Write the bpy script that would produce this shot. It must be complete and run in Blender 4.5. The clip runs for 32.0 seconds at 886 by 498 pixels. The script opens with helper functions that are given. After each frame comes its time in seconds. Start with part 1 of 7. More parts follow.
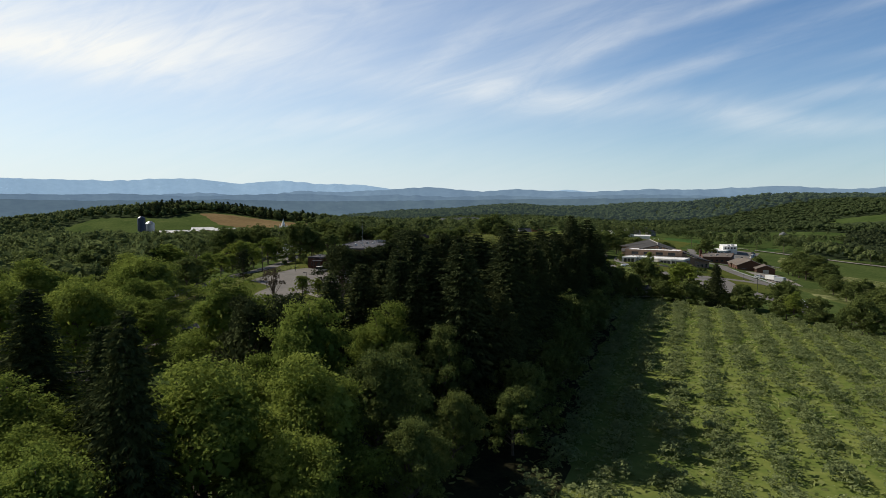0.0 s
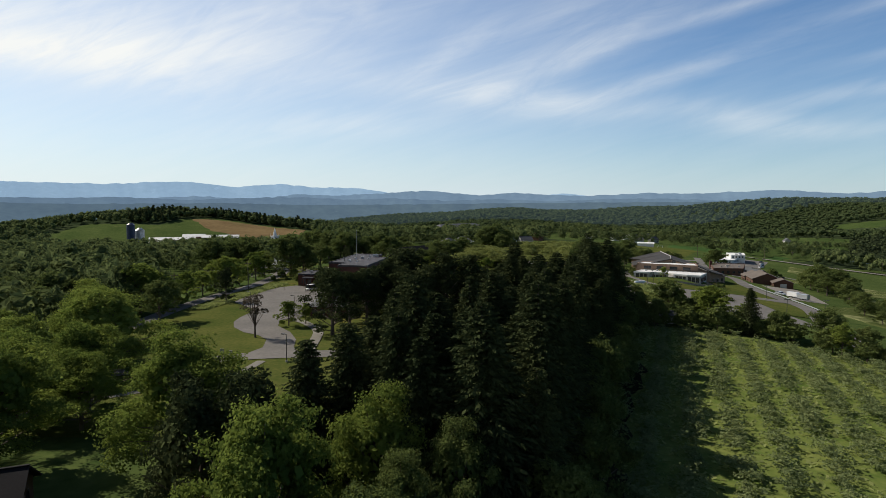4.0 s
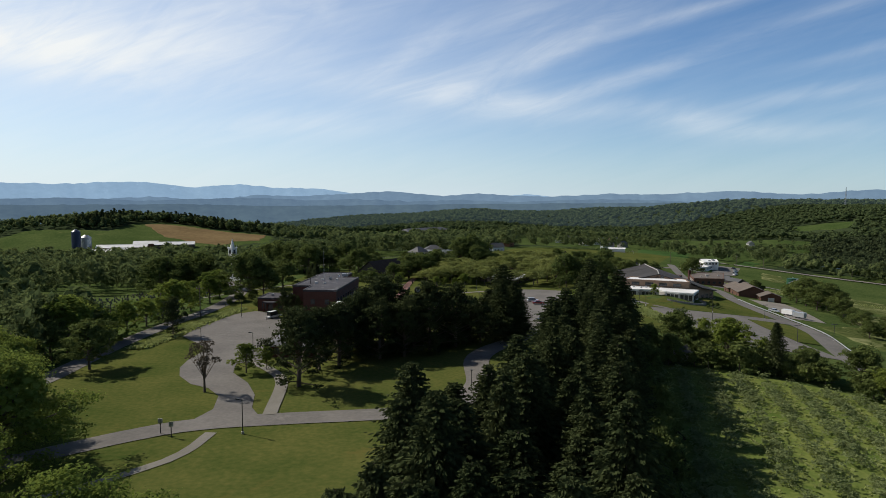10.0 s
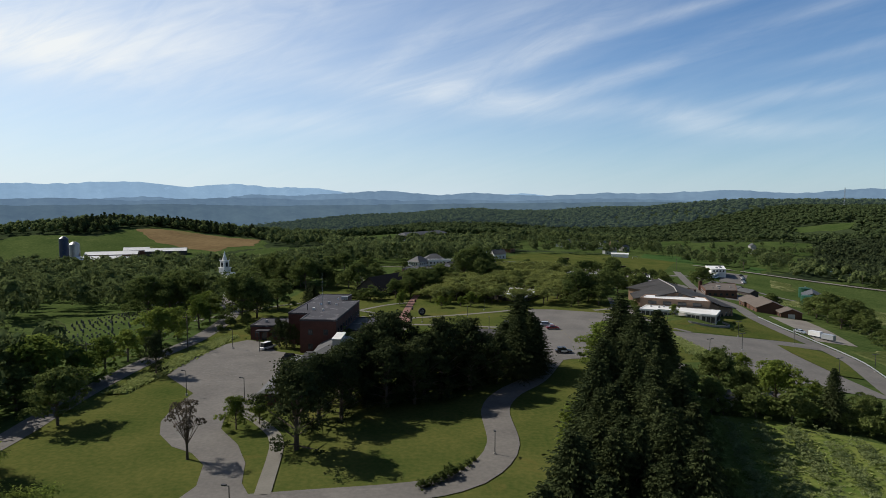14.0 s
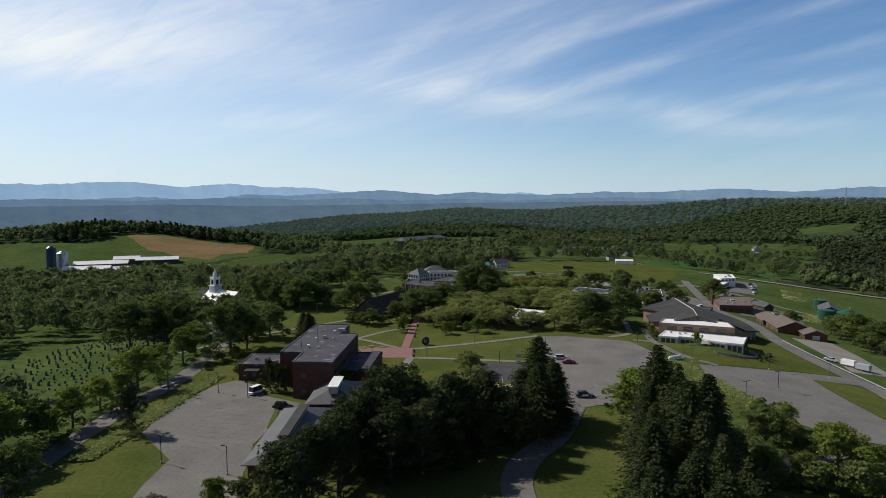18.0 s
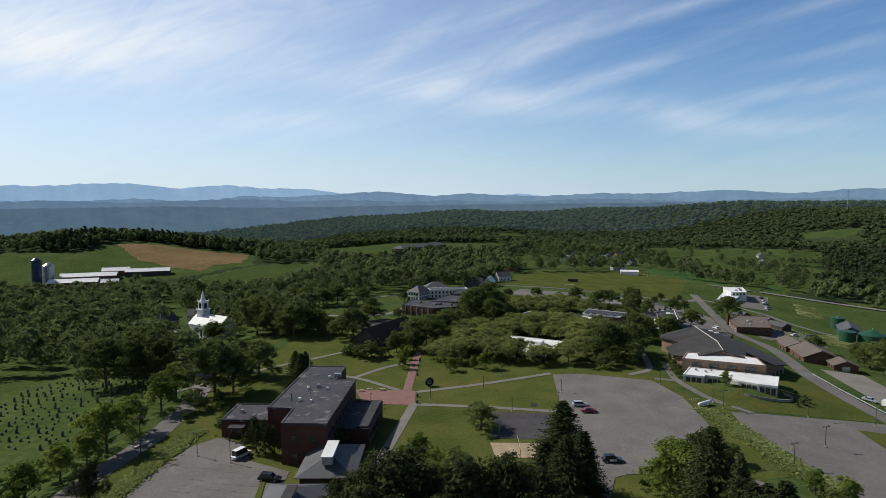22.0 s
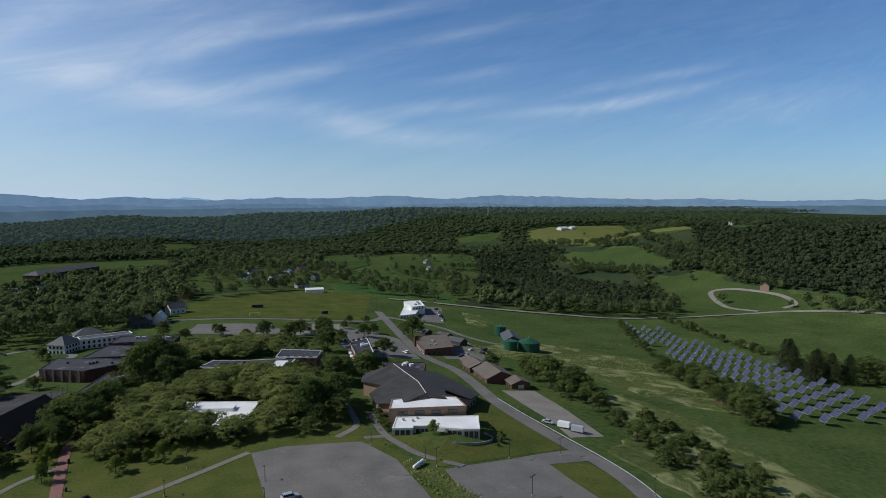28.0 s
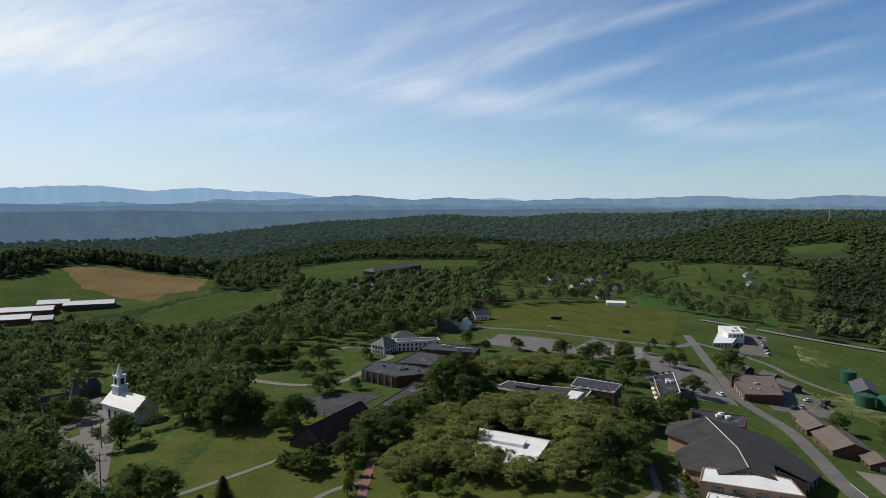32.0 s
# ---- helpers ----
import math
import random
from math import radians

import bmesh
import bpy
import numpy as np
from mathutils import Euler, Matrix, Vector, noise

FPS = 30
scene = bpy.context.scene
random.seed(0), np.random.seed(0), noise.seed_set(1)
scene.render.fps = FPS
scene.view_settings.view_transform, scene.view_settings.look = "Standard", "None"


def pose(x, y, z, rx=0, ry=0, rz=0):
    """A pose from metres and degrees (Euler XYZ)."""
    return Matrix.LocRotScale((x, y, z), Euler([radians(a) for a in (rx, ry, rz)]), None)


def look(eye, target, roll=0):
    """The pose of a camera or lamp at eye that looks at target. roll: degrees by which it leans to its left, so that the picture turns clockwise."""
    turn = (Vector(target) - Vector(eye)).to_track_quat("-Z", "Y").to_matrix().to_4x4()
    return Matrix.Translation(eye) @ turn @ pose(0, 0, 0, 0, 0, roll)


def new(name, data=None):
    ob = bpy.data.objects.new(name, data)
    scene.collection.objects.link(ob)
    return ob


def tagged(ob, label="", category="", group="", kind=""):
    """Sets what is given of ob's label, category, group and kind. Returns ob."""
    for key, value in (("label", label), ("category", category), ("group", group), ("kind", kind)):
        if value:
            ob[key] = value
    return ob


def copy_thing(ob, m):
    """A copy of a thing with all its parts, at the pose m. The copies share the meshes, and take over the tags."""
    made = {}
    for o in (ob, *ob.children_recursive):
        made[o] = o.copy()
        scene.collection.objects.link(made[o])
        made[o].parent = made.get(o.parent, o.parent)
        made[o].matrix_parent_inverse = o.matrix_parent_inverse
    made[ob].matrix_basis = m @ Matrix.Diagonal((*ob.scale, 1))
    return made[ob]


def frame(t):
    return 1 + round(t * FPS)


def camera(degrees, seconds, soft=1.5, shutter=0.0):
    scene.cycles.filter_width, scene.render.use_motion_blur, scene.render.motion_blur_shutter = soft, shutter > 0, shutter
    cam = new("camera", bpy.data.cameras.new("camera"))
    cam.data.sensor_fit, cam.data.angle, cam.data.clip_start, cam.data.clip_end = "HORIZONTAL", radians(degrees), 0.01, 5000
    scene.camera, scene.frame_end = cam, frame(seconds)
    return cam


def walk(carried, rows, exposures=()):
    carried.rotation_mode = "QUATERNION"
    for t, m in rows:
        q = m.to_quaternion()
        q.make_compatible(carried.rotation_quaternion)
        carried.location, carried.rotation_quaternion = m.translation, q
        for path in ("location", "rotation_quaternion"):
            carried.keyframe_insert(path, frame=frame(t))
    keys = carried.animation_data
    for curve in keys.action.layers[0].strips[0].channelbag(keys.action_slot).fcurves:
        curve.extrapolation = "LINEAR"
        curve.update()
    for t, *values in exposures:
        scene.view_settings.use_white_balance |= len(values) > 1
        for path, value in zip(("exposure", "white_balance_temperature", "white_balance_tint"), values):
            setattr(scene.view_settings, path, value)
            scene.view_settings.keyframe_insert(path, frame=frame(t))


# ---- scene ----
import itertools

FOV = 71.05
cam = camera(FOV, 32.0, soft=0.6)
ROWS = [
    (0.0, look((13.41, 0.02, 29.90), (5.80, 99.41, 21.95), 0.15)),
    (0.5, look((13.12, 2.62, 30.25), (5.64, 102.03, 22.45), 0.13)),
    (1.0, look((12.87, 5.21, 30.66), (5.41, 104.63, 22.87), 0.16)),
    (1.5, look((12.59, 7.80, 31.02), (5.20, 107.23, 23.32), 0.19)),
    (2.0, look((12.27, 10.35, 31.36), (4.97, 109.80, 23.76), 0.23)),
    (2.5, look((11.90, 12.85, 31.87), (4.70, 112.30, 24.32), 0.22)),
    (3.0, look((11.46, 15.20, 32.43), (4.25, 114.66, 24.95), 0.24)),
    (3.5, look((10.95, 17.43, 32.94), (3.77, 116.90, 25.49), 0.23)),
    (5.5, look((8.62, 25.71, 35.19), (2.48, 125.25, 27.75), 0.22)),
    (6.0, look((8.01, 27.61, 35.61), (5.21, 127.29, 28.10), 0.22)),
    (6.5, look((7.41, 29.46, 36.00), (5.75, 129.16, 28.46), 0.19)),
    (7.0, look((6.81, 31.32, 36.39), (5.18, 131.03, 28.85), 0.15)),
    (7.5, look((6.24, 33.24, 36.81), (4.66, 132.94, 29.25), 0.17)),
    (8.0, look((5.61, 35.19, 37.26), (4.15, 134.89, 29.73), 0.19)),
    (8.5, look((4.94, 37.16, 37.75), (3.52, 136.87, 30.25), 0.23)),
    (9.0, look((4.38, 39.15, 38.10), (3.09, 138.86, 30.66), 0.29)),
    (9.5, look((3.94, 41.26, 38.44), (2.67, 140.98, 31.02), 0.25)),
    (12.5, look((1.09, 53.83, 43.35), (0.29, 153.53, 35.70), 0.12)),
    (13.0, look((0.62, 55.91, 44.16), (-0.10, 155.62, 36.53), 0.17)),
    (13.5, look((-0.18, 58.29, 44.97), (-0.82, 158.00, 37.33), 0.14)),
    (14.0, look((-1.00, 60.72, 45.85), (-1.44, 160.42, 38.15), 0.12)),
    (14.5, look((-1.77, 63.13, 46.81), (-2.11, 162.84, 39.10), 0.13)),
    (16.5, look((-3.14, 72.42, 51.24), (-3.20, 172.10, 43.23), 0.08)),
    (17.0, look((-3.55, 74.97, 52.32), (-3.58, 174.64, 44.26), 0.12)),
    (17.5, look((-3.80, 77.34, 53.23), (-3.78, 177.02, 45.20), 0.01)),
    (18.0, look((-4.03, 79.75, 54.13), (-3.99, 179.43, 46.14), -0.06)),
    (18.5, look((-4.28, 82.24, 55.13), (-4.22, 181.92, 47.13), -0.04)),
    (19.0, look((-4.60, 84.80, 56.20), (-4.54, 184.47, 48.19), -0.05)),
    (19.5, look((-5.05, 87.41, 57.33), (-4.89, 187.09, 49.34), -0.09)),
    (20.0, look((-5.45, 90.09, 58.56), (-5.20, 189.76, 50.50), -0.06)),
    (20.5, look((-5.79, 92.88, 59.86), (-5.43, 192.55, 51.79), -0.07)),
    (21.0, look((-6.11, 95.62, 61.14), (-5.74, 195.29, 53.08), -0.08)),
    (21.5, look((-6.50, 98.11, 62.32), (-6.05, 197.79, 54.27), -0.09)),
    (22.0, look((-6.83, 100.56, 63.48), (-6.33, 200.24, 55.49), -0.08)),
    (22.5, look((-7.04, 103.04, 64.68), (-6.56, 202.72, 56.73), -0.07)),
    (23.0, look((-7.25, 105.49, 65.97), (-3.56, 205.10, 58.04), -0.06)),
    (23.5, look((-7.76, 107.82, 67.35), (9.65, 205.97, 59.33), -0.00)),
    (24.0, look((-8.26, 110.18, 68.72), (12.42, 207.69, 60.65), 0.07)),
    (24.5, look((-8.55, 112.63, 70.01), (13.86, 209.76, 62.02), 0.13)),
    (25.0, look((-8.58, 115.17, 71.16), (17.43, 211.40, 63.22), 0.15)),
    (25.5, look((-8.42, 117.77, 72.19), (21.26, 212.94, 64.36), 0.11)),
    (26.0, look((-8.16, 120.37, 73.17), (25.85, 214.09, 65.42), 0.08)),
    (26.5, look((-7.97, 122.91, 74.30), (30.05, 215.08, 66.63), 0.07)),
    (28.5, look((-6.17, 132.57, 78.88), (44.36, 218.53, 71.32), 0.15)),
    (29.0, look((-5.23, 135.07, 80.08), (44.23, 221.65, 72.48), 0.27)),
    (29.5, look((-4.44, 137.65, 81.28), (41.67, 226.06, 73.67), 0.28)),
    (30.0, look((-3.51, 140.31, 82.44), (39.71, 230.17, 74.84), 0.32)),
    (30.5, look((-2.41, 143.04, 83.55), (35.49, 235.27, 75.95), 0.37)),
    (31.0, look((-1.31, 145.81, 84.71), (28.84, 240.85, 77.03), 0.35)),
    (31.5, look((-0.40, 148.59, 85.96), (17.75, 246.62, 78.24), 0.31)),
    (32.0, look((0.33, 151.41, 87.20), (4.00, 251.04, 79.32), 0.21)),
]
walk(cam, ROWS, [(0.0, 0.08, 6850, 10), (9.0, 0.03, 6650, 10), (20.0, 0.0, 6400, 10), (22.5, 0.0, 6300, 10), (24.0, -0.12, 6150, 10), (26.0, -0.25, 5950, 10), (29.0, -0.3, 5850, 10), (30.5, -0.22, 6100, 10), (32.0, -0.05, 6350, 10)])

# ---- daylight ----
SUN_FROM = Vector((-0.90, 0.43, 0.0)).normalized()
SUN_ELEV = radians(40)
world = bpy.data.worlds.new("sky")
scene.world = world
world.use_nodes = True
wn, wl = world.node_tree.nodes, world.node_tree.links
wn.clear()
w_out = wn.new("ShaderNodeOutputWorld")
w_bg = wn.new("ShaderNodeBackground")
w_bg.inputs[1].default_value = 0.10
sky = wn.new("ShaderNodeTexSky")
sky.sky_type = "NISHITA"
sky.sun_disc = False
sky.sun_elevation = SUN_ELEV
sky.sun_rotation = math.atan2(SUN_FROM.x, SUN_FROM.y)
sky.altitude = 300
sky.air_density, sky.dust_density, sky.ozone_density = 1.0, 0.6, 1.5
# thin cirrus, drawn out along the wind, on a level sheet high over the land
coord = wn.new("ShaderNodeTexCoord")
sep = wn.new("ShaderNodeSeparateXYZ")
wl.new(coord.outputs["Generated"], sep.inputs[0])


def wmath(op, a, b=None, c=None, clamp=False):
    n = wn.new("ShaderNodeMath")
    n.operation, n.use_clamp = op, clamp
    for i, v in enumerate((a, b, c)):
        if v is None:
            continue
        if isinstance(v, (int, float)):
            n.inputs[i].default_value = v
        else:
            wl.new(v, n.inputs[i])
    return n.outputs[0]


# bearings over the land ahead: how far east and how high for each metre north
north = wmath("MAXIMUM", sep.outputs[1], 0.05)
ease, lift_up = wmath("DIVIDE", sep.outputs[0], north), wmath("DIVIDE", sep.outputs[2], north)


def fibres(angle, scale_along, scale_across, detail, seed, rough, warp):
    """Noise drawn out along a slanting line of the sky."""
    ca, sa = math.cos(radians(angle)), math.sin(radians(angle))
    comb = wn.new("ShaderNodeCombineXYZ")
    wl.new(wmath("MULTIPLY", wmath("ADD", wmath("MULTIPLY", ease, ca), wmath("MULTIPLY", lift_up, sa)), scale_along), comb.inputs[0])
    wl.new(wmath("MULTIPLY", wmath("SUBTRACT", wmath("MULTIPLY", lift_up, ca), wmath("MULTIPLY", ease, sa)), scale_across), comb.inputs[1])
    comb.inputs[2].default_value = seed
    n = wn.new("ShaderNodeTexNoise")
    n.inputs["Scale"].default_value, n.inputs["Detail"].default_value = 1.0, detail
    n.inputs["Roughness"].default_value, n.inputs["Distortion"].default_value = rough, warp
    wl.new(comb.outputs[0], n.inputs["Vector"])
    return n.outputs["Fac"]


def plume(u, v, angle, half_long, half_wide):
    """One drawn-out wisp of cirrus with soft ends."""
    ca, sa = math.cos(radians(angle)) / half_long, math.sin(radians(angle)) / half_long
    cb, sb = math.cos(radians(angle)) / half_wide, math.sin(radians(angle)) / half_wide
    a = wmath("MULTIPLY_ADD", ease, ca, wmath("MULTIPLY_ADD", lift_up, sa, -(u * ca + v * sa)))
    b = wmath("MULTIPLY_ADD", lift_up, cb, wmath("MULTIPLY_ADD", ease, -sb, u * sb - v * cb))
    b = wmath("ADD", b, wmath("MULTIPLY_ADD", wobble, 1.6, -0.8))
    return wmath("EXPONENT", wmath("MULTIPLY", wmath("MULTIPLY_ADD", a, a, wmath("MULTIPLY", b, b)), -1.0))


wobble = fibres(10, 5.0, 7.0, 3.0, 4.0, 0.5, 0.3)
PLUMES = [(-0.60, 0.235, -3, 0.36, 0.046, 0.66), (-0.85, 0.30, 0, 0.42, 0.08, 0.5), (-0.30, 0.29, 6, 0.25, 0.05, 0.22), (-0.27, 0.123, 4, 0.17, 0.022, 0.30),
          (0.01, 0.172, -6, 0.14, 0.024, 0.46), (-0.07, 0.235, 32, 0.09, 0.016, 0.34), (0.13, 0.235, 22, 0.20, 0.024, 0.48), (0.37, 0.296, 17, 0.20, 0.011, 0.42),
          (0.10, 0.290, 20, 0.15, 0.030, 0.28), (0.13, 0.155, 8, 0.10, 0.020, 0.42), (0.29, 0.200, 16, 0.11, 0.013, 0.50), (0.24, 0.145, 8, 0.10, 0.014, 0.34),
          (0.39, 0.128, -3, 0.09, 0.022, 0.60), (0.53, 0.115, 2, 0.14, 0.016, 0.34), (0.56, 0.172, 9, 0.16, 0.012, 0.34), (0.86, 0.190, 9, 0.22, 0.010, 0.42),
          (1.10, 0.235, 14, 0.28, 0.013, 0.52), (1.12, 0.280, 13, 0.26, 0.011, 0.34), (0.58, 0.300, 18, 0.16, 0.011, 0.24), (0.62, 0.235, 14, 0.12, 0.010, 0.18), (1.6, 0.26, 10, 0.4, 0.04, 0.3)]
mass = None
for u, v, angle, half_long, half_wide, dense in PLUMES:
    p = wmath("MULTIPLY", plume(u, v, angle, half_long, half_wide), dense)
    mass = p if mass is None else wmath("ADD", mass, p)
feather = wmath("MULTIPLY_ADD", fibres(22, 5.0, 20.0, 7.0, 2.1, 0.62, 1.4), 2.1, -0.55, clamp=True)
hair = wmath("MULTIPLY_ADD", fibres(15, 4.0, 46.0, 5.0, 9.7, 0.6, 0.6), 1.5, -0.35, clamp=True)
grain_of_sky = wmath("MULTIPLY_ADD", feather, 0.42, wmath("MULTIPLY_ADD", hair, 0.20, 0.24))
ahead = wmath("MULTIPLY", mass, grain_of_sky)
spread_thin = wmath("MULTIPLY", wmath("MULTIPLY_ADD", feather, 0.5, hair), 0.09)
forward = wmath("MULTIPLY_ADD", sep.outputs[1], 4.0, -0.4, clamp=True)
veil = wmath("MULTIPLY", wmath("ADD", ahead, spread_thin), forward, clamp=True)
toward = wmath("MULTIPLY_ADD", sep.outputs[0], -0.9, 0.26, clamp=True)
eastern = wmath("MULTIPLY_ADD", sep.outputs[0], -0.25, 0.95, clamp=True)
overhead = wmath("MULTIPLY_ADD", sep.outputs[2], -2.2, 1.9, clamp=True)
cover = wmath("MULTIPLY", wmath("MULTIPLY_ADD", toward, 0.5, wmath("MULTIPLY", veil, eastern), clamp=True), overhead)
cloud = wn.new("ShaderNodeMix")
cloud.data_type = "RGBA"
cloud.inputs[7].default_value = (8.6, 9.0, 9.2, 1)
tint = wn.new("ShaderNodeMix")
tint.data_type, tint.blend_type = "RGBA", "MULTIPLY"
tint.inputs[0].default_value = 1.0
tint.inputs[7].default_value = (0.57, 0.835, 1.09, 1)
wl.new(sky.outputs[0], tint.inputs[6])
haze = wn.new("ShaderNodeMix")
haze.data_type = "RGBA"
haze.inputs[7].default_value = (6.0, 7.4, 8.6, 1)
low = wmath("POWER", wmath("SUBTRACT", 1.0, wmath("MULTIPLY", wmath("MAXIMUM", sep.outputs[2], 0.0), 3.2), clamp=True), 3.0)
wl.new(wmath("MULTIPLY", low, wmath("MULTIPLY_ADD", wmath("MAXIMUM", sep.outputs[0], 0.0), -0.45, 0.82)), haze.inputs[0])
# the clear sky deepens overhead and away from the sun
deep = wn.new("ShaderNodeVectorMath")
deep.operation = "SCALE"
high = wmath("MULTIPLY_ADD", sep.outputs[2], 1.8, -0.55, clamp=True)
away = wmath("MULTIPLY_ADD", sep.outputs[1], -1.2, 0.1, clamp=True)
wl.new(wmath("MULTIPLY", wmath("MULTIPLY_ADD", high, -0.6, 1.0), wmath("MULTIPLY_ADD", away, -0.45, 1.0)), deep.inputs["Scale"])
wl.new(tint.outputs[2], deep.inputs[0])
wl.new(deep.outputs[0], haze.inputs[6])
wl.new(haze.outputs[2], cloud.inputs[6])
wl.new(cover, cloud.inputs[0])
wl.new(cloud.outputs[2], w_bg.inputs[0])
wl.new(w_bg.outputs[0], w_out.inputs[0])

sun = new("sun", bpy.data.lights.new("sun", "SUN"))
sun.data.energy, sun.data.angle, sun.data.color = 4.5, radians(0.5), (1.0, 0.93, 0.82)
to_sun = Vector((SUN_FROM.x * math.cos(SUN_ELEV), SUN_FROM.y * math.cos(SUN_ELEV), math.sin(SUN_ELEV)))
sun.matrix_world = look(to_sun * 300, (0, 0, 0))
scene.view_settings.exposure = 0.0


# ---- materials ----
def lin(node, name, value):
    node.inputs[name].default_value = value


def material(name, base, second=None, rough=0.8, scale=0.5, bump=0.0, metal=0.0, island=0.0, detail_scale=None, spec=0.3, objects=0.0, grain=0.6, stain=None):
    """A surface whose colour wanders between two tones at two scales, with a fine bump."""
    m = bpy.data.materials.new(name)
    m.use_nodes = True
    n, l = m.node_tree.nodes, m.node_tree.links
    b = n["Principled BSDF"]
    lin(b, "Roughness", rough), lin(b, "Metallic", metal), lin(b, "Specular IOR Level", spec)
    second = second or tuple(c * 0.75 for c in base)
    geo = n.new("ShaderNodeNewGeometry")
    big, fine = n.new("ShaderNodeTexNoise"), n.new("ShaderNodeTexNoise")
    lin(big, "Scale", scale), lin(big, "Detail", 4.0)
    lin(fine, "Scale", detail_scale or scale * 14), lin(fine, "Detail", 5.0)
    l.new(geo.outputs["Position"], big.inputs["Vector"]), l.new(geo.outputs["Position"], fine.inputs["Vector"])
    add = n.new("ShaderNodeMath")
    add.operation = "MULTIPLY_ADD"
    l.new(fine.outputs["Fac"], add.inputs[0])
    add.inputs[1].default_value = grain
    l.new(big.outputs["Fac"], add.inputs[2])
    ramp = n.new("ShaderNodeMapRange")
    spread = 0.15 + 0.17 * grain
    lin(ramp, "From Min", 0.5 + 0.5 * grain - spread), lin(ramp, "From Max", 0.5 + 0.5 * grain + spread)
    l.new(add.outputs[0], ramp.inputs["Value"])
    fac = ramp.outputs[0]
    for amount, node, socket in ((island, geo, "Random Per Island"), (objects, None, "Random")):
        if amount:
            node = node or n.new("ShaderNodeObjectInfo")
            mix = n.new("ShaderNodeMix")
            mix.inputs[0].default_value = amount
            l.new(fac, mix.inputs[2]), l.new(node.outputs[socket], mix.inputs[3])
            fac = mix.outputs[0]
    col = n.new("ShaderNodeMix")
    col.data_type = "RGBA"
    col.inputs[6].default_value, col.inputs[7].default_value = (*base, 1), (*second, 1)
    l.new(fac, col.inputs[0])
    tone = col.outputs[2]
    if stain:
        blot, edge, over = n.new("ShaderNodeTexNoise"), n.new("ShaderNodeMapRange"), n.new("ShaderNodeMix")
        lin(blot, "Scale", stain[1]), lin(blot, "Detail", 6.0), lin(blot, "Roughness", 0.65), lin(blot, "Distortion", 0.8)
        l.new(geo.outputs["Position"], blot.inputs["Vector"])
        lin(edge, "From Min", stain[2]), lin(edge, "From Max", stain[2] + 0.12)
        l.new(blot.outputs["Fac"], edge.inputs["Value"])
        over.data_type = "RGBA"
        over.inputs[7].default_value = (*stain[0], 1)
        l.new(edge.outputs[0], over.inputs[0]), l.new(tone, over.inputs[6])
        tone = over.outputs[2]
    l.new(tone, b.inputs["Base Color"])
    if bump:
        bn = n.new("ShaderNodeBump")
        lin(bn, "Strength", 0.6), lin(bn, "Distance", bump)
        l.new(fine.outputs["Fac"], bn.inputs["Height"])
        l.new(bn.outputs[0], b.inputs["Normal"])
    return m


def foliage(name, dark, light, glow=0.35, objects=0.35):
    """Leaves: every clump its own tone, lit through from behind."""
    m = bpy.data.materials.new(name)
    m.use_nodes = True
    n, l = m.node_tree.nodes, m.node_tree.links
    n.clear()
    out = n.new("ShaderNodeOutputMaterial")
    geo, info = n.new("ShaderNodeNewGeometry"), n.new("ShaderNodeObjectInfo")
    mixf = n.new("ShaderNodeMix")
    mixf.inputs[0].default_value = objects
    l.new(geo.outputs["Random Per Island"], mixf.inputs[2]), l.new(info.outputs["Random"], mixf.inputs[3])
    drift, span, blend = n.new("ShaderNodeTexNoise"), n.new("ShaderNodeMapRange"), n.new("ShaderNodeMix")
    lin(drift, "Scale", 0.09), lin(drift, "Detail", 3.0)
    l.new(geo.outputs["Position"], drift.inputs["Vector"])
    lin(span, "From Min", 0.34), lin(span, "From Max", 0.68)
    l.new(drift.outputs["Fac"], span.inputs["Value"])
    blend.inputs[0].default_value = 0.45
    l.new(mixf.outputs[0], blend.inputs[2]), l.new(span.outputs[0], blend.inputs[3])
    col = n.new("ShaderNodeMix")
    col.data_type = "RGBA"
    col.inputs[6].default_value, col.inputs[7].default_value = (*dark, 1), (*light, 1)
    l.new(blend.outputs[0], col.inputs[0])
    d, t, s = n.new("ShaderNodeBsdfDiffuse"), n.new("ShaderNodeBsdfTranslucent"), n.new("ShaderNodeMixShader")
    l.new(col.outputs[2], d.inputs[0]), l.new(col.outputs[2], t.inputs[0])
    s.inputs[0].default_value = glow
    l.new(d.outputs[0], s.inputs[1]), l.new(t.outputs[0], s.inputs[2])
    l.new(s.outputs[0], out.inputs[0])
    return m


GRASS = material("mown_grass", (0.048, 0.072, 0.018), (0.110, 0.114, 0.034), 0.95, 0.07, 0.05, detail_scale=1.1, spec=0.0, grain=0.9, stain=((0.12, 0.104, 0.032), 0.05, 0.60))
MEADOW = material("meadow_grass", (0.034, 0.060, 0.018), (0.088, 0.116, 0.038), 0.95, 0.035, 0.15, detail_scale=0.45, spec=0.0, grain=1.3, stain=((0.13, 0.135, 0.055), 0.03, 0.62))
ASPHALT = material("worn_asphalt", (0.122, 0.116, 0.110), (0.185, 0.175, 0.162), 0.95, 0.09, 0.01, detail_scale=1.3, spec=0.1, grain=0.7, stain=((0.21, 0.20, 0.185), 0.11, 0.60))
ROOF_DARK = material("dark_membrane_roof", (0.026, 0.025, 0.031), (0.058, 0.055, 0.063), 0.75, 0.12, 0.02, detail_scale=0.9, grain=0.8, stain=((0.20, 0.19, 0.19), 0.25, 0.565))
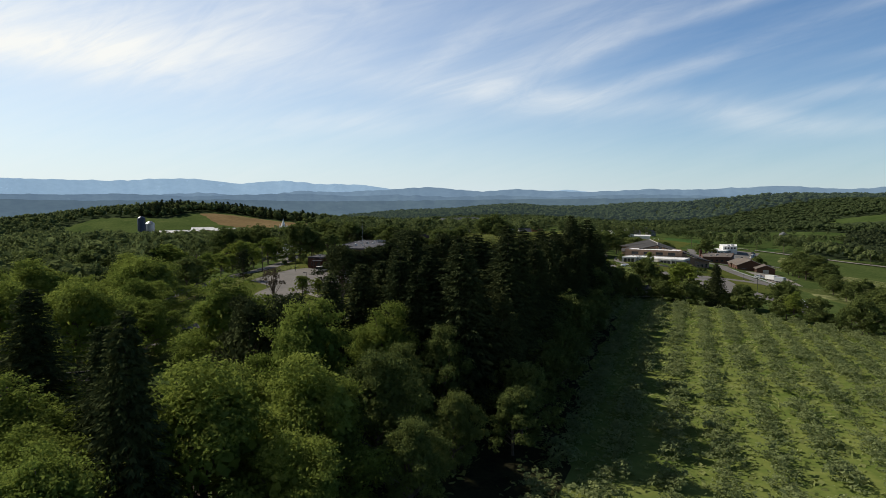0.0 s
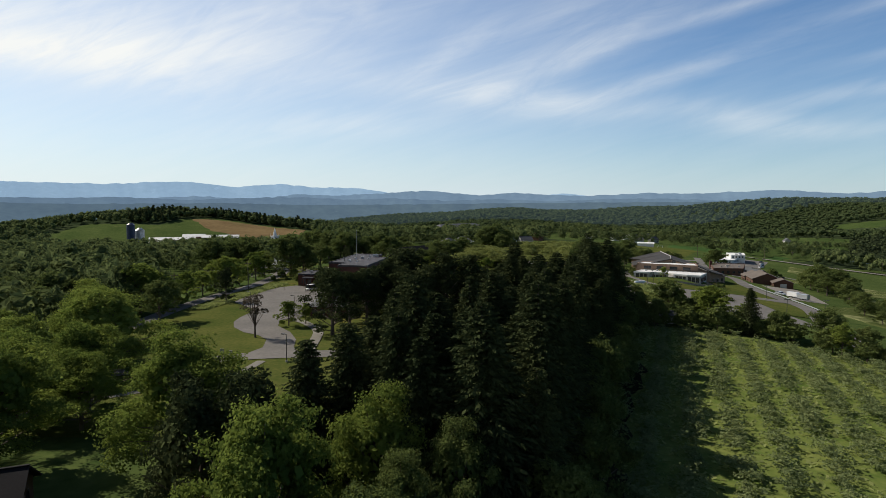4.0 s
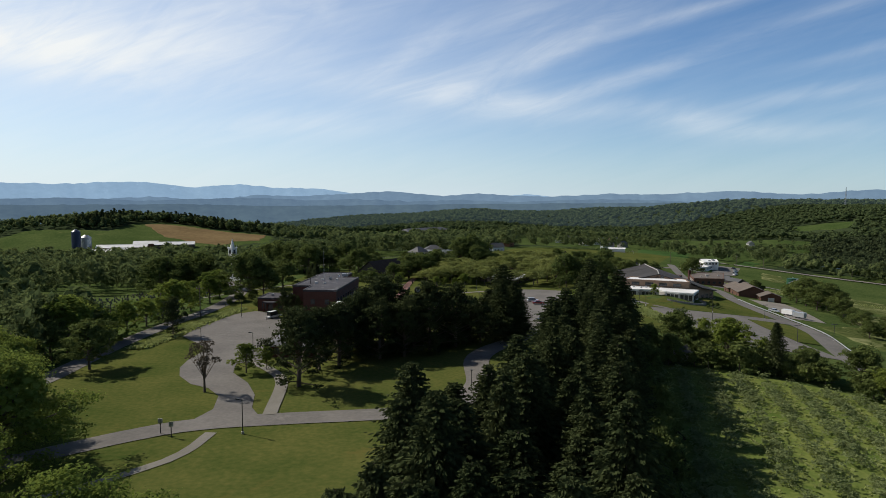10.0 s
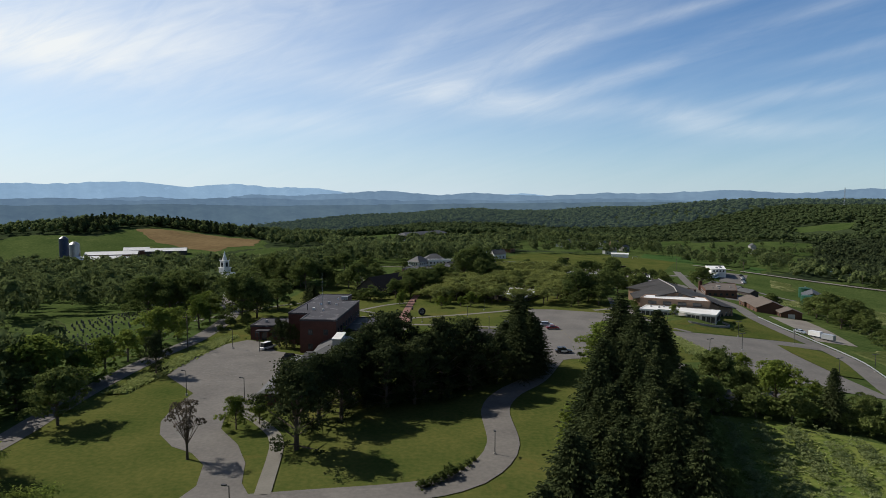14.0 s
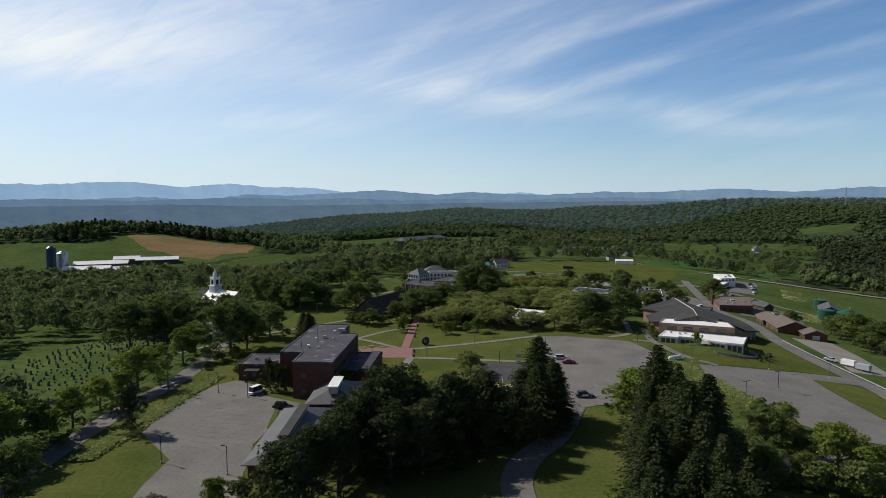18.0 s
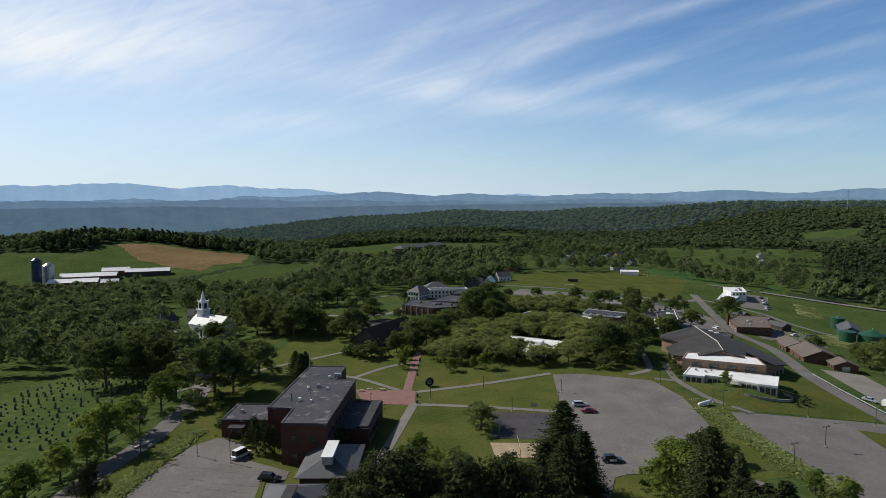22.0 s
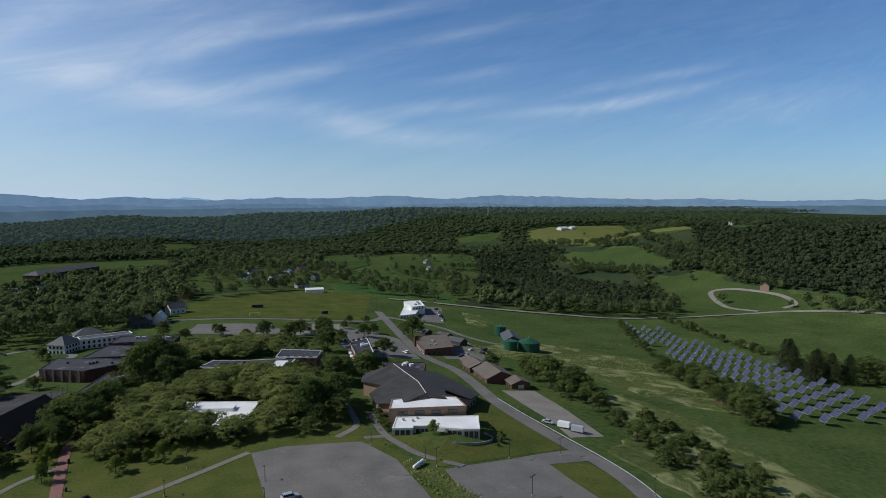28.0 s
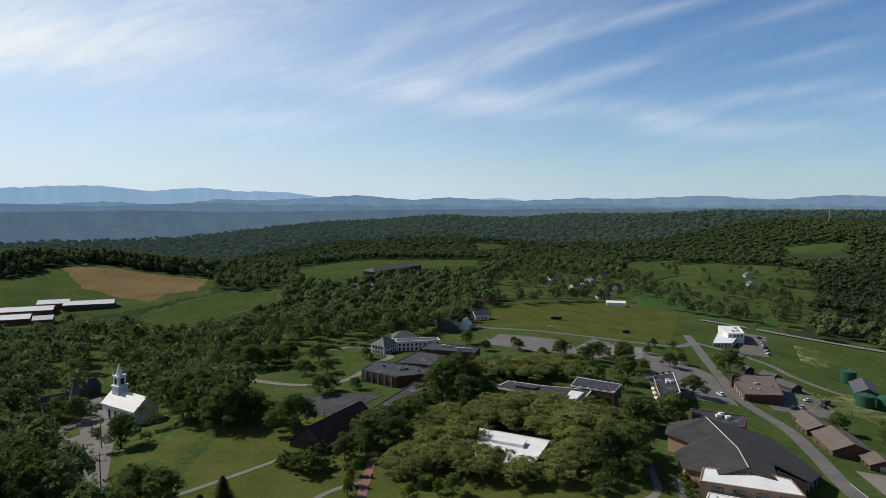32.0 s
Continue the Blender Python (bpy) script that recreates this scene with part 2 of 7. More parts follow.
COURT = material("dark_court_asphalt", (0.052, 0.050, 0.052), (0.085, 0.08, 0.08), 0.95, 0.2, 0.01, detail_scale=1.5, spec=0.1)
ROOF_WHITE = material("white_membrane_roof", (0.8, 0.8, 0.8), (0.65, 0.65, 0.64), 0.6, 0.2, 0.01)
BRICK = material("dark_red_brick", (0.070, 0.030, 0.024), (0.105, 0.046, 0.036), 0.9, 0.4, 0.01, detail_scale=9)
TAN = material("tan_block_wall", (0.30, 0.205, 0.145), (0.25, 0.17, 0.12), 0.9, 0.3, 0.01)
GRAVEL = material("pale_gravel", (0.25, 0.23, 0.20), (0.175, 0.16, 0.14), 0.95, 0.12, 0.02, detail_scale=2.0, stain=((0.10, 0.095, 0.09), 0.16, 0.60))
PATH = material("pale_concrete_path", (0.20, 0.19, 0.165), (0.15, 0.142, 0.122), 0.95, 0.2, 0.01)
PAVER = material("red_brick_paving", (0.24, 0.13, 0.11), (0.19, 0.10, 0.085), 0.9, 0.5, 0.01, detail_scale=3)
SAND = material("sand", (0.40, 0.32, 0.21), (0.26, 0.20, 0.13), 0.95, 0.5, 0.06, detail_scale=2.0, grain=0.9)
STRAW = material("dry_stubble", (0.20, 0.145, 0.075), (0.13, 0.092, 0.048), 0.95, 0.02, 0.1, detail_scale=0.2, spec=0.0, grain=0.9, stain=((0.15, 0.13, 0.06), 0.02, 0.58))
CROP = material("bright_crop_grass", (0.036, 0.062, 0.018), (0.070, 0.096, 0.032), 0.95, 0.02, 0.1, detail_scale=0.3, spec=0.0, grain=1.0)
CROP_BRIGHT = material("young_green_crop", (0.040, 0.085, 0.025), (0.062, 0.108, 0.036), 0.95, 0.02, 0.1, detail_scale=0.3, spec=0.0, grain=1.0)
SEEDING = material("seeding_meadow", (0.045, 0.065, 0.020), (0.11, 0.125, 0.045), 0.95, 0.04, 0.15, detail_scale=0.5, spec=0.0, grain=1.2, stain=((0.21, 0.22, 0.10), 0.05, 0.49))
HAYFIELD = material("yellow_green_hay", (0.105, 0.122, 0.034), (0.142, 0.150, 0.050), 0.95, 0.02, 0.1, detail_scale=0.2, spec=0.0)
BLACK_ROOF = material("black_shingles", (0.014, 0.014, 0.016), (0.024, 0.023, 0.025), 0.95, 0.25, 0.02, detail_scale=4, spec=0.15)
SHINGLE = material("charcoal_shingles", (0.032, 0.031, 0.031), (0.056, 0.053, 0.052), 0.9, 0.25, 0.02, detail_scale=4)
SHINGLE_TAN = material("brown_shingles", (0.15, 0.125, 0.105), (0.11, 0.092, 0.08), 0.9, 0.25, 0.02, detail_scale=4)
SLATE = material("grey_metal_roof", (0.105, 0.108, 0.112), (0.075, 0.077, 0.082), 0.65, 0.2, 0.01, metal=0.1)
WHITE = material("white_paint", (0.74, 0.74, 0.72), (0.62, 0.62, 0.60), 0.6, 0.6, 0.0)
DARK_STONE = material("weathered_dark_stone", (0.10, 0.10, 0.095), (0.17, 0.165, 0.155), 0.9, 0.8, 0.02)
STONE = material("grey_stone", (0.3, 0.29, 0.27), (0.2, 0.19, 0.18), 0.9, 0.8, 0.02)
CONCRETE = material("concrete", (0.42, 0.41, 0.39), (0.34, 0.33, 0.31), 0.9, 0.4, 0.01)
BROWN_WALL = material("brown_brick", (0.13, 0.068, 0.046), (0.095, 0.052, 0.037), 0.9, 0.5, 0.01, detail_scale=8)
ORANGE_BRICK = material("orange_brick", (0.28, 0.125, 0.075), (0.23, 0.105, 0.068), 0.9, 0.5, 0.01, detail_scale=8)
DARK_WOOD = material("weathered_dark_cladding", (0.045, 0.04, 0.038), (0.075, 0.065, 0.06), 0.9, 0.5, 0.02)
GREEN_PAINT = material("green_enamel", (0.018, 0.085, 0.045), (0.022, 0.07, 0.04), 0.5, 0.3, 0.0)
BLUE_SILO = material("dark_blue_enamel", (0.02, 0.035, 0.08), (0.03, 0.045, 0.09), 0.35, 0.3)
STEEL = material("galvanised_steel", (0.42, 0.43, 0.44), (0.34, 0.35, 0.36), 0.45, 0.6, metal=0.6)
DARK_METAL = material("dark_painted_metal", (0.035, 0.035, 0.037), (0.05, 0.05, 0.052), 0.5, 1.0)
GLASS = material("dark_window_glass", (0.025, 0.03, 0.035), (0.035, 0.042, 0.05), 0.08, 0.5, spec=0.8)
CELL = material("solar_cells", (0.045, 0.050, 0.085), (0.065, 0.07, 0.11), 0.25, 0.8, spec=0.5)
YELLOW = material("faded_yellow_paint", (0.25, 0.20, 0.10), (0.16, 0.145, 0.10), 0.9, 0.8)
LINE_WHITE = material("faded_white_paint", (0.24, 0.235, 0.22), (0.15, 0.145, 0.14), 0.9, 0.6)
RUBBER = material("black_rubber", (0.02, 0.02, 0.02), (0.03, 0.03, 0.03), 0.8, 2.0)
CAR_RED = material("dark_red_car_paint", (0.22, 0.02, 0.025), (0.2, 0.02, 0.02), 0.25, 1.0, spec=0.6)
CAR_SILVER = material("silver_car_paint", (0.5, 0.53, 0.56), (0.46, 0.49, 0.52), 0.28, 1.0, metal=0.4)
CAR_BLACK = material("black_car_paint", (0.012, 0.012, 0.014), (0.015, 0.015, 0.017), 0.2, 1.0, spec=0.6)
CAR_WHITE = material("white_car_paint", (0.8, 0.8, 0.8), (0.76, 0.76, 0.76), 0.25, 1.0, spec=0.6)
WATER = material("pond_water", (0.02, 0.03, 0.035), (0.025, 0.035, 0.04), 0.08, 0.1, spec=0.7)
EARTH = material("bare_red_earth", (0.2, 0.1, 0.06), (0.14, 0.075, 0.05), 0.95, 0.3, 0.1)
# ground darkened so that the spruce belt's shade is in the colour
SHADE_BED = material("spruce_shade_ground", (0.020, 0.019, 0.012), (0.042, 0.044, 0.020), 0.95, 0.25, 0.05, detail_scale=2.0, spec=0.0)
FOREST_FLOOR = material("forest_floor", (0.026, 0.040, 0.020), (0.048, 0.064, 0.030), 0.95, 0.02, 0.1, detail_scale=0.2, spec=0.0)
BARK = material("bark", (0.09, 0.07, 0.055), (0.15, 0.12, 0.1), 0.95, 2.0, 0.03)
LEAF_MAPLE = foliage("maple_leaves", (0.052, 0.08, 0.026), (0.185, 0.222, 0.07), 0.38)
LEAF_LIGHT = foliage("young_leaves", (0.13, 0.16, 0.048), (0.285, 0.31, 0.105), 0.38)
NEEDLES = foliage("spruce_needles", (0.022, 0.034, 0.016), (0.078, 0.094, 0.038), 0.14)
# brighter copy of the maple leaves, with the sunlit look in the colour
LEAF_NEAR = foliage("sunlit_maple_leaves", (0.072, 0.118, 0.026), (0.275, 0.325, 0.072), 0.45, 0.45)
LEAF_FRESH = foliage("fresh_maple_leaves", (0.1, 0.155, 0.032), (0.29, 0.335, 0.08), 0.45, 0.3)
LEAF_BUSH = foliage("orchard_leaves", (0.125, 0.165, 0.07), (0.27, 0.31, 0.135), 0.42, 0.0)
LEAF_BRONZE = foliage("sparse_bronze_leaves", (0.07, 0.06, 0.042), (0.12, 0.10, 0.077), 0.3)
TALL_GRASS = foliage("tall_pale_grass", (0.19, 0.24, 0.075), (0.34, 0.37, 0.15), 0.5, 0.0)
FAR_LEAF = foliage("woodland_leaves", (0.052, 0.078, 0.034), (0.185, 0.222, 0.085), 0.42, 0.0)
ORCHARD_GRASS = material("orchard_grass", (0.080, 0.122, 0.028), (0.175, 0.200, 0.058), 0.95, 0.12, 0.08, detail_scale=0.9, spec=0.0, grain=0.9)


# ---- the lie of the land ----
def sm(a, b, x):
    t = np.clip((x - a) / (b - a), 0, 1)
    return t * t * (3 - 2 * t)


def softplus(x, k):
    return k * np.logaddexp(0, x / k)


def ground(x,y):
    x=np.asarray(x,float); y=np.asarray(y,float)
    near=1-sm(850,1250,y)
    z=-0.12*(softplus(x-75,12)-softplus(x-400,30))*near*(1-0.45*sm(480,700,y)*(1-sm(380,560,x)))
    z=z+(sm(600,930,x)*84)*(1-sm(1500,2400,y))*near-15*(1-near)*sm(100,350,x)
    z=z+sm(620,1050,x)*46*sm(1000,1500,y)*(1-sm(2200,3000,y))
    z=z-3*sm(330,480,y)-4.5*sm(480,640,y)-2*sm(640,950,y)
    z=z-(6+5*sm(300,420,y)*(1-sm(600,800,y)))*sm(-70,-170,x)*sm(60,200,y)-5*sm(-200,-360,x)
    z=z+34*np.exp(-((x+470)**2+(y-920)**2)/210.0**2)
    z=z+3.0*(1-sm(70,150,y))*(1-sm(0,40,x))
    z=z-22*sm(1050,1500,y)*(1-sm(500,900,x))+25*sm(1600,2700,y)*sm(-0.08,0.08,x/np.maximum(y,300.0))
    z=z-75*sm(-0.08,-0.42,x/np.maximum(y,300.0))*sm(1000,1500,y)
    z=z+2.9*np.exp(-((x-100)/16.0)**2-((y-308)/10.0)**2)
    return z


def gz(x, y):
    return float(ground(x, y))


def mesh_object(name, verts, faces, mat=None, parent=None, smooth=False):
    """One mesh object from arrays of corners and faces."""
    me = bpy.data.meshes.new(name)
    me.from_pydata([tuple(map(float, v)) for v in verts], [], [tuple(map(int, q)) for q in faces])
    if mat:
        me.materials.append(mat)
    if smooth:
        me.polygons.foreach_set("use_smooth", [True] * len(me.polygons))
    ob = new(name, me)
    if parent:
        ob.parent = parent
    return ob


def quick_mesh(name, verts, polys, mat):
    """A large mesh from numpy arrays: polys is n x 3 or n x 4."""
    me = bpy.data.meshes.new(name)
    k = polys.shape[1]
    me.vertices.add(len(verts)), me.loops.add(polys.size), me.polygons.add(len(polys))
    me.vertices.foreach_set("co", verts.astype(np.float32).ravel())
    me.loops.foreach_set("vertex_index", polys.astype(np.int32).ravel())
    me.polygons.foreach_set("loop_start", np.arange(0, polys.size, k, dtype=np.int32))
    me.polygons.foreach_set("loop_total", np.full(len(polys), k, dtype=np.int32))
    me.materials.append(mat)
    me.update(calc_edges=True)
    return me


def spaced(lo, hi, core_lo, core_hi, step, grow):
    a = list(np.arange(core_lo, core_hi + 0.1, step))
    s = step
    while a[-1] < hi:
        s *= grow
        a.append(a[-1] + s)
    s = step
    while a[0] > lo:
        s *= grow
        a.insert(0, a[0] - s)
    return np.array(a)


xs = spaced(-4800, 4800, -200, 320, 4.0, 1.06)
ys = spaced(-1500, 4800, -20, 640, 4.0, 1.06)
gx, gy = np.meshgrid(xs, ys)
verts = np.stack([gx.ravel(), gy.ravel(), ground(gx, gy).ravel()], 1)
idx = np.arange(gx.size).reshape(gx.shape)
quads = np.stack([idx[:-1, :-1], idx[:-1, 1:], idx[1:, 1:], idx[1:, :-1]], -1).reshape(-1, 4)
me = quick_mesh("ground", verts, quads, MEADOW)
me.polygons.foreach_set("use_smooth", [True] * len(me.polygons))
tagged(new("ground", me), "rolling green meadow ground that reaches the hills", "ground", kind="structure")


def sheet(name, outline, mat, lift, label, category, cell=8.0, parent=None):
    """A flat patch with that outline, laid over the ground."""
    bm = bmesh.new()
    bm.faces.new([bm.verts.new((x, y, 0)) for x, y in outline])
    px, py = [p[0] for p in outline], [p[1] for p in outline]
    for axis, lo, hi in ((0, min(px), max(px)), (1, min(py), max(py))):
        c = lo + cell
        while c < hi - 0.5:
            no = (1, 0, 0) if axis == 0 else (0, 1, 0)
            co = (c, 0, 0) if axis == 0 else (0, c, 0)
            bmesh.ops.bisect_plane(bm, geom=bm.verts[:] + bm.edges[:] + bm.faces[:], plane_co=co, plane_no=no)
            c += cell
    if lift >= 0.3 and cell >= 20:
        bmesh.ops.inset_region(bm, faces=bm.faces[:], thickness=2.5, use_boundary=True, use_even_offset=True)
    for v in bm.verts:
        v.co.z = gz(v.co.x, v.co.y) + (lift if not (v.is_boundary and lift >= 0.3 and cell >= 20) else -0.5)
    bmesh.ops.recalc_face_normals(bm, faces=bm.faces[:])
    if sum(f.normal.z for f in bm.faces) < 0:
        bmesh.ops.reverse_faces(bm, faces=bm.faces[:])
    me = bpy.data.meshes.new(name)
    bm.to_mesh(me), bm.free()
    me.materials.append(mat)
    return tagged(new(name, me), label, category, kind="structure")


def ragged(outline, amount, seed=1):
    """The outline with its edges broken up, as fields have."""
    r = random.Random(seed)
    out = []
    for a, b in zip(outline, outline[1:] + outline[:1]):
        n = max(1, int(math.dist(a, b) / (amount * 3)))
        for i in range(n):
            t = i / n
            k = amount if i else amount * 0.4
            out.append((a[0] + (b[0] - a[0]) * t + r.uniform(-k, k), a[1] + (b[1] - a[1]) * t + r.uniform(-k, k)))
    return out


def smooth_line(points, step=3.0):
    """A rounded line through the points, as evenly spaced 2D vectors."""
    p = [np.array(q, float) for q in points]
    p = [2 * p[0] - p[1]] + p + [2 * p[-1] - p[-2]]
    out = []
    for a, b, c, d in zip(p, p[1:], p[2:], p[3:]):
        n = max(1, int(np.linalg.norm(c - b) / step))
        for i in range(n):
            t = i / n
            out.append(0.5 * (2 * b + (c - a) * t + (2 * a - 5 * b + 4 * c - d) * t * t + (3 * b - a - 3 * c + d) * t ** 3))
    out.append(p[-2])
    return out


def ribbon(name, points, width, mat, lift, label, category, step=3.0):
    line = smooth_line(points, step)
    vs, fs = [], []
    for i, p in enumerate(line):
        d = line[min(i + 1, len(line) - 1)] - line[max(i - 1, 0)]
        d = d / (np.linalg.norm(d) + 1e-9)
        nrm = np.array([d[1], -d[0]])
        for k in (-0.5, 0, 0.5):
            q = p + nrm * width * k
            vs.append((q[0], q[1], gz(*q) + lift + (0.03 if k == 0 else 0)))
        if i:
            a = 3 * (i - 1)
            fs += [(a, a + 1, a + 4, a + 3), (a + 1, a + 2, a + 5, a + 4)]
    return tagged(mesh_object(name, vs, fs, mat, smooth=True), label, category, kind="structure")


# ---- roads, car parks and paths ----
def pave(kind, pts, width, mat, lift, label):
    return ribbon(kind, pts, width, mat, lift, label, kind)


pave("road", [(-95, 105), (-70, 124), (-50, 143), (-40, 149), (-27, 152), (-9, 155), (0, 158), (6, 164), (10, 175), (10, 194), (14, 206), (22, 218), (30, 238)], 6.2, ASPHALT, 0.18, "curving grey asphalt campus drive")
sheet("car_park", [(-43, 149), (-41, 157), (-43, 165), (-47, 170), (-52, 173), (-57, 179), (-60, 186), (-61, 193), (-61, 205), (-74, 220), (-75, 235), (-71, 256), (-66, 262), (-58, 258), (-53, 247), (-42, 241), (-42, 232), (-45, 222), (-46, 213), (-44, 203), (-43, 194), (-48, 190), (-46, 182), (-40, 174), (-36, 166), (-34, 158), (-31, 153)], ASPHALT, 0.14, "worn grey asphalt car park with a loop drive", "car park")
pave("road", [(-100, 60), (-88, 130), (-86, 172), (-87, 191), (-88, 212), (-87, 240), (-84, 265), (-86, 298), (-92, 322), (-102, 345), (-122, 390), (-138, 418), (-150, 438), (-170, 475)], 6.5, ASPHALT, 0.12, "tree-lined grey asphalt village road")
sheet("pavement", [(-104, 346), (-108, 360), (-130, 402), (-140, 432), (-151, 449), (-156, 436), (-154, 408), (-142, 389), (-126, 370)], ASPHALT, 0.15, "grey asphalt forecourt beside the village road", "pavement")
sheet("traffic_island", [(116.8, 278.6), (126, 278), (130.2, 274), (130.6, 267), (128.2, 258), (123, 245), (119.6, 237), (113.3, 238), (114.2, 257), (114.9, 266)], GRASS, 0.26, "long mown grass island between the lower car park and the road", "island", 4)
sheet("traffic_island", [(-150, 414), (-148, 420), (-140, 406), (-143, 402)], GRASS, 0.3, "small grass island in the forecourt", "island", 4)
sheet("car_park", [(34, 321.5), (44, 322), (68, 315), (72, 297), (70, 275), (66, 250), (62, 238), (48, 240), (36, 239), (27, 234), (24, 240), (30, 284)], ASPHALT, 0.14, "large worn grey asphalt car park with faded lines", "car park")
sheet("car_park", [(82, 285), (106, 286), (124, 288), (133, 288), (132.5, 278), (117, 279), (115, 266), (114.3, 257), (113.5, 238), (114, 215), (90, 222), (78, 238), (76, 255)], ASPHALT, 0.14, "lower grey asphalt car park", "car park")
pave("road", [(108, 180), (116, 215), (126.3, 243), (132.5, 260), (135.2, 275), (136.2, 290), (138, 315), (142.3, 345), (152, 378), (160, 410), (162, 450), (175, 500), (198, 580), (210, 625)], 6.8, ASPHALT, 0.2, "grey asphalt service road running down the slope")
pave("road", [(66, 236), (58, 225), (50, 214), (52, 205), (66, 204), (85, 212)], 4.5, ASPHALT, 0.17, "narrow asphalt lane between the car parks")
sheet("car_park", [(158, 364), (175, 361), (168, 330), (158, 297), (143, 299), (149, 316), (153, 340)], GRAVEL, 0.1, "pale gravel yard below the service road", "yard")
sheet("car_park", [(44, 559), (101, 543), (123, 582), (151, 557), (164, 531), (172, 505), (155, 440), (122, 446), (121, 512), (95, 520), (50, 535)], ASPHALT, 0.14, "grey asphalt car park behind the halls", "car park")
sheet("car_park", [(42, 540), (71, 519), (91, 520), (102, 564), (55, 577)], ASPHALT, 0.18, "asphalt car park along the sports field", "car park")
sheet("car_park", [(105, 514), (136, 521), (155, 566), (108, 557)], GRAVEL, 0.2, "tan gravel parking strip", "car park")
sheet("car_park", [(172, 440), (205, 432), (216, 470), (222, 505), (190, 500), (182, 470)], ASPHALT, 0.16, "asphalt yard beside the office", "car park")
sheet("car_park", [(228, 578), (246, 572), (282, 640), (262, 650)], ASPHALT, 0.16, "asphalt car park beside the white building", "car park")
pave("road", [(205, 600), (222, 575), (232, 548), (232, 520), (240, 490), (262, 470)], 5.5, ASPHALT, 0.18, "asphalt track to the green tanks")
pave("road", [(250, 690), (310, 646), (374, 612), (444, 584), (530, 572), (618, 542), (656, 492), (672, 442), (680, 380)], 6.0, GRAVEL, 0.7, "pale country road across the valley")
pave("road", [(628, 545), (630, 585), (670, 637), (688, 627), (692, 599), (686, 556), (667, 527), (650, 530)], 6.0, GRAVEL, 0.7, "pale loop road on the meadow")
pave("road", [(20, 611), (60, 600), (106, 592), (176, 580), (205, 600)], 6, ASPHALT, 0.15, "asphalt road along the sports field")
pave("path", [(33.5, 322.5), (8.4, 310), (-14.6, 300.8)], 2.2, PATH, 0.14, "pale concrete path across the lawn")
pave("path", [(-15.4, 288.6), (0, 286.8), (16.5, 284), (29.2, 281.6)], 2.2, PATH, 0.14, "pale concrete path to the car park")
pave("path", [(-100, 300), (-82, 320), (-70, 332), (-59, 343), (-46, 357)], 2.0, PATH, 0.14, "pale path over the green")
pave("path", [(-60, 327), (-37.5, 317.6), (-20.5, 302.7)], 2.0, PATH, 0.16, "pale path to the brick plaza")
pave("path", [(-37.5, 317.6), (-26.9, 331.6), (-18, 338)], 2.0, PATH, 0.13, "pale path through the lawn")
pave("path", [(-14.8, 290), (-18.5, 266), (-22.4, 241), (-23.5, 226)], 2.8, PATH, 0.15, "grey walk beside the brick hall")
pave("path", [(-29.5, 154), (-32.9, 174.8), (-38, 184), (-42.2, 189), (-49, 196)], 2.6, PATH, 0.22, "pale concrete walk through the lawn")
pave("path", [(-36.8, 145), (-37.6, 136), (-41.6, 128.4), (-55, 112)], 2.0, PATH, 0.15, "asphalt footpath down the lawn")
pave("path", [(82.4, 342), (78.9, 327), (77.4, 314), (79.7, 299), (84, 292), (89, 285.4)], 2.6, ASPHALT, 0.15, "asphalt walk to the annex")
pave("path", [(70, 318), (78, 316)], 2.6, ASPHALT, 0.13, "asphalt walk from the car park")
pave("path", [(62, 322), (72, 330), (76, 345), (80, 365)], 2.4, PATH, 0.13, "walk beside the sports hall")
pave("path", [(-100.6, 472), (-72.8, 453), (-50, 448.5), (-35, 460), (-24, 490), (-17, 507), (-36, 532), (-55, 524)], 4.0, PATH, 0.14, "pale drive on the upper green")
sheet("pavement", [(-35, 303), (-20, 303), (-15, 302), (-14.5, 288), (-27, 288.5), (-31, 290)], PAVER, 0.17, "red brick paved plaza beside the hall", "plaza")
pave("path", [(-17.8, 301), (-17.2, 320), (-16.2, 345), (-15, 362)], 3.0, PAVER, 0.16, "red brick walk to the grove")
sheet("pavement", [(8.5, 281.5), (28.5, 280), (22.5, 260), (7, 261)], COURT, 0.14, "dark asphalt basketball court", "court")
sheet("pavement", [(6.2, 258), (20.3, 257.5), (19.5, 248), (6.8, 249)], SAND, 0.12, "sandy volleyball court", "court")
sheet("pavement", [(-52.5, 431.6), (-37.4, 436), (-16.5, 430.6), (-35, 399.5), (-47, 403)], COURT, 0.16, "fenced dark asphalt tennis courts", "court")


# mown lawns, fields and crops
sheet("lawn", [(-84, 130), (-84, 210), (-84, 262), (-84, 296), (-96, 330), (-108, 350), (-60, 420), (-20, 420), (30, 420), (75, 380), (75, 322), (76, 290), (82, 286), (76, 240), (60, 235), (46, 205), (30, 190), (20, 150), (0, 130), (-10, 96), (-66, 96)], GRASS, 0.05, "mown green lawn with dry patches", "lawn", 12)
sheet("lawn", [(82, 287), (77, 313), (90, 335), (135, 345), (150, 372), (147, 345), (137, 305), (131, 290), (124, 289)], GRASS, 0.07, "mown lawn round the annex", "lawn", 10)
sheet("lawn", [(42, 616), (79, 705), (194, 770), (246, 725), (180, 585), (106, 596)], GRASS, 0.12, "wide mown sports field", "sports field", 20)
sheet("field", ragged([(-404, 865), (-389, 886), (-348, 894), (-295, 878), (-244, 877), (-230, 800), (-253, 780), (-254, 742), (-300, 763), (-345, 788)], 3.0, 43), STRAW, 0.35, "dry golden stubble field", "field", 20)
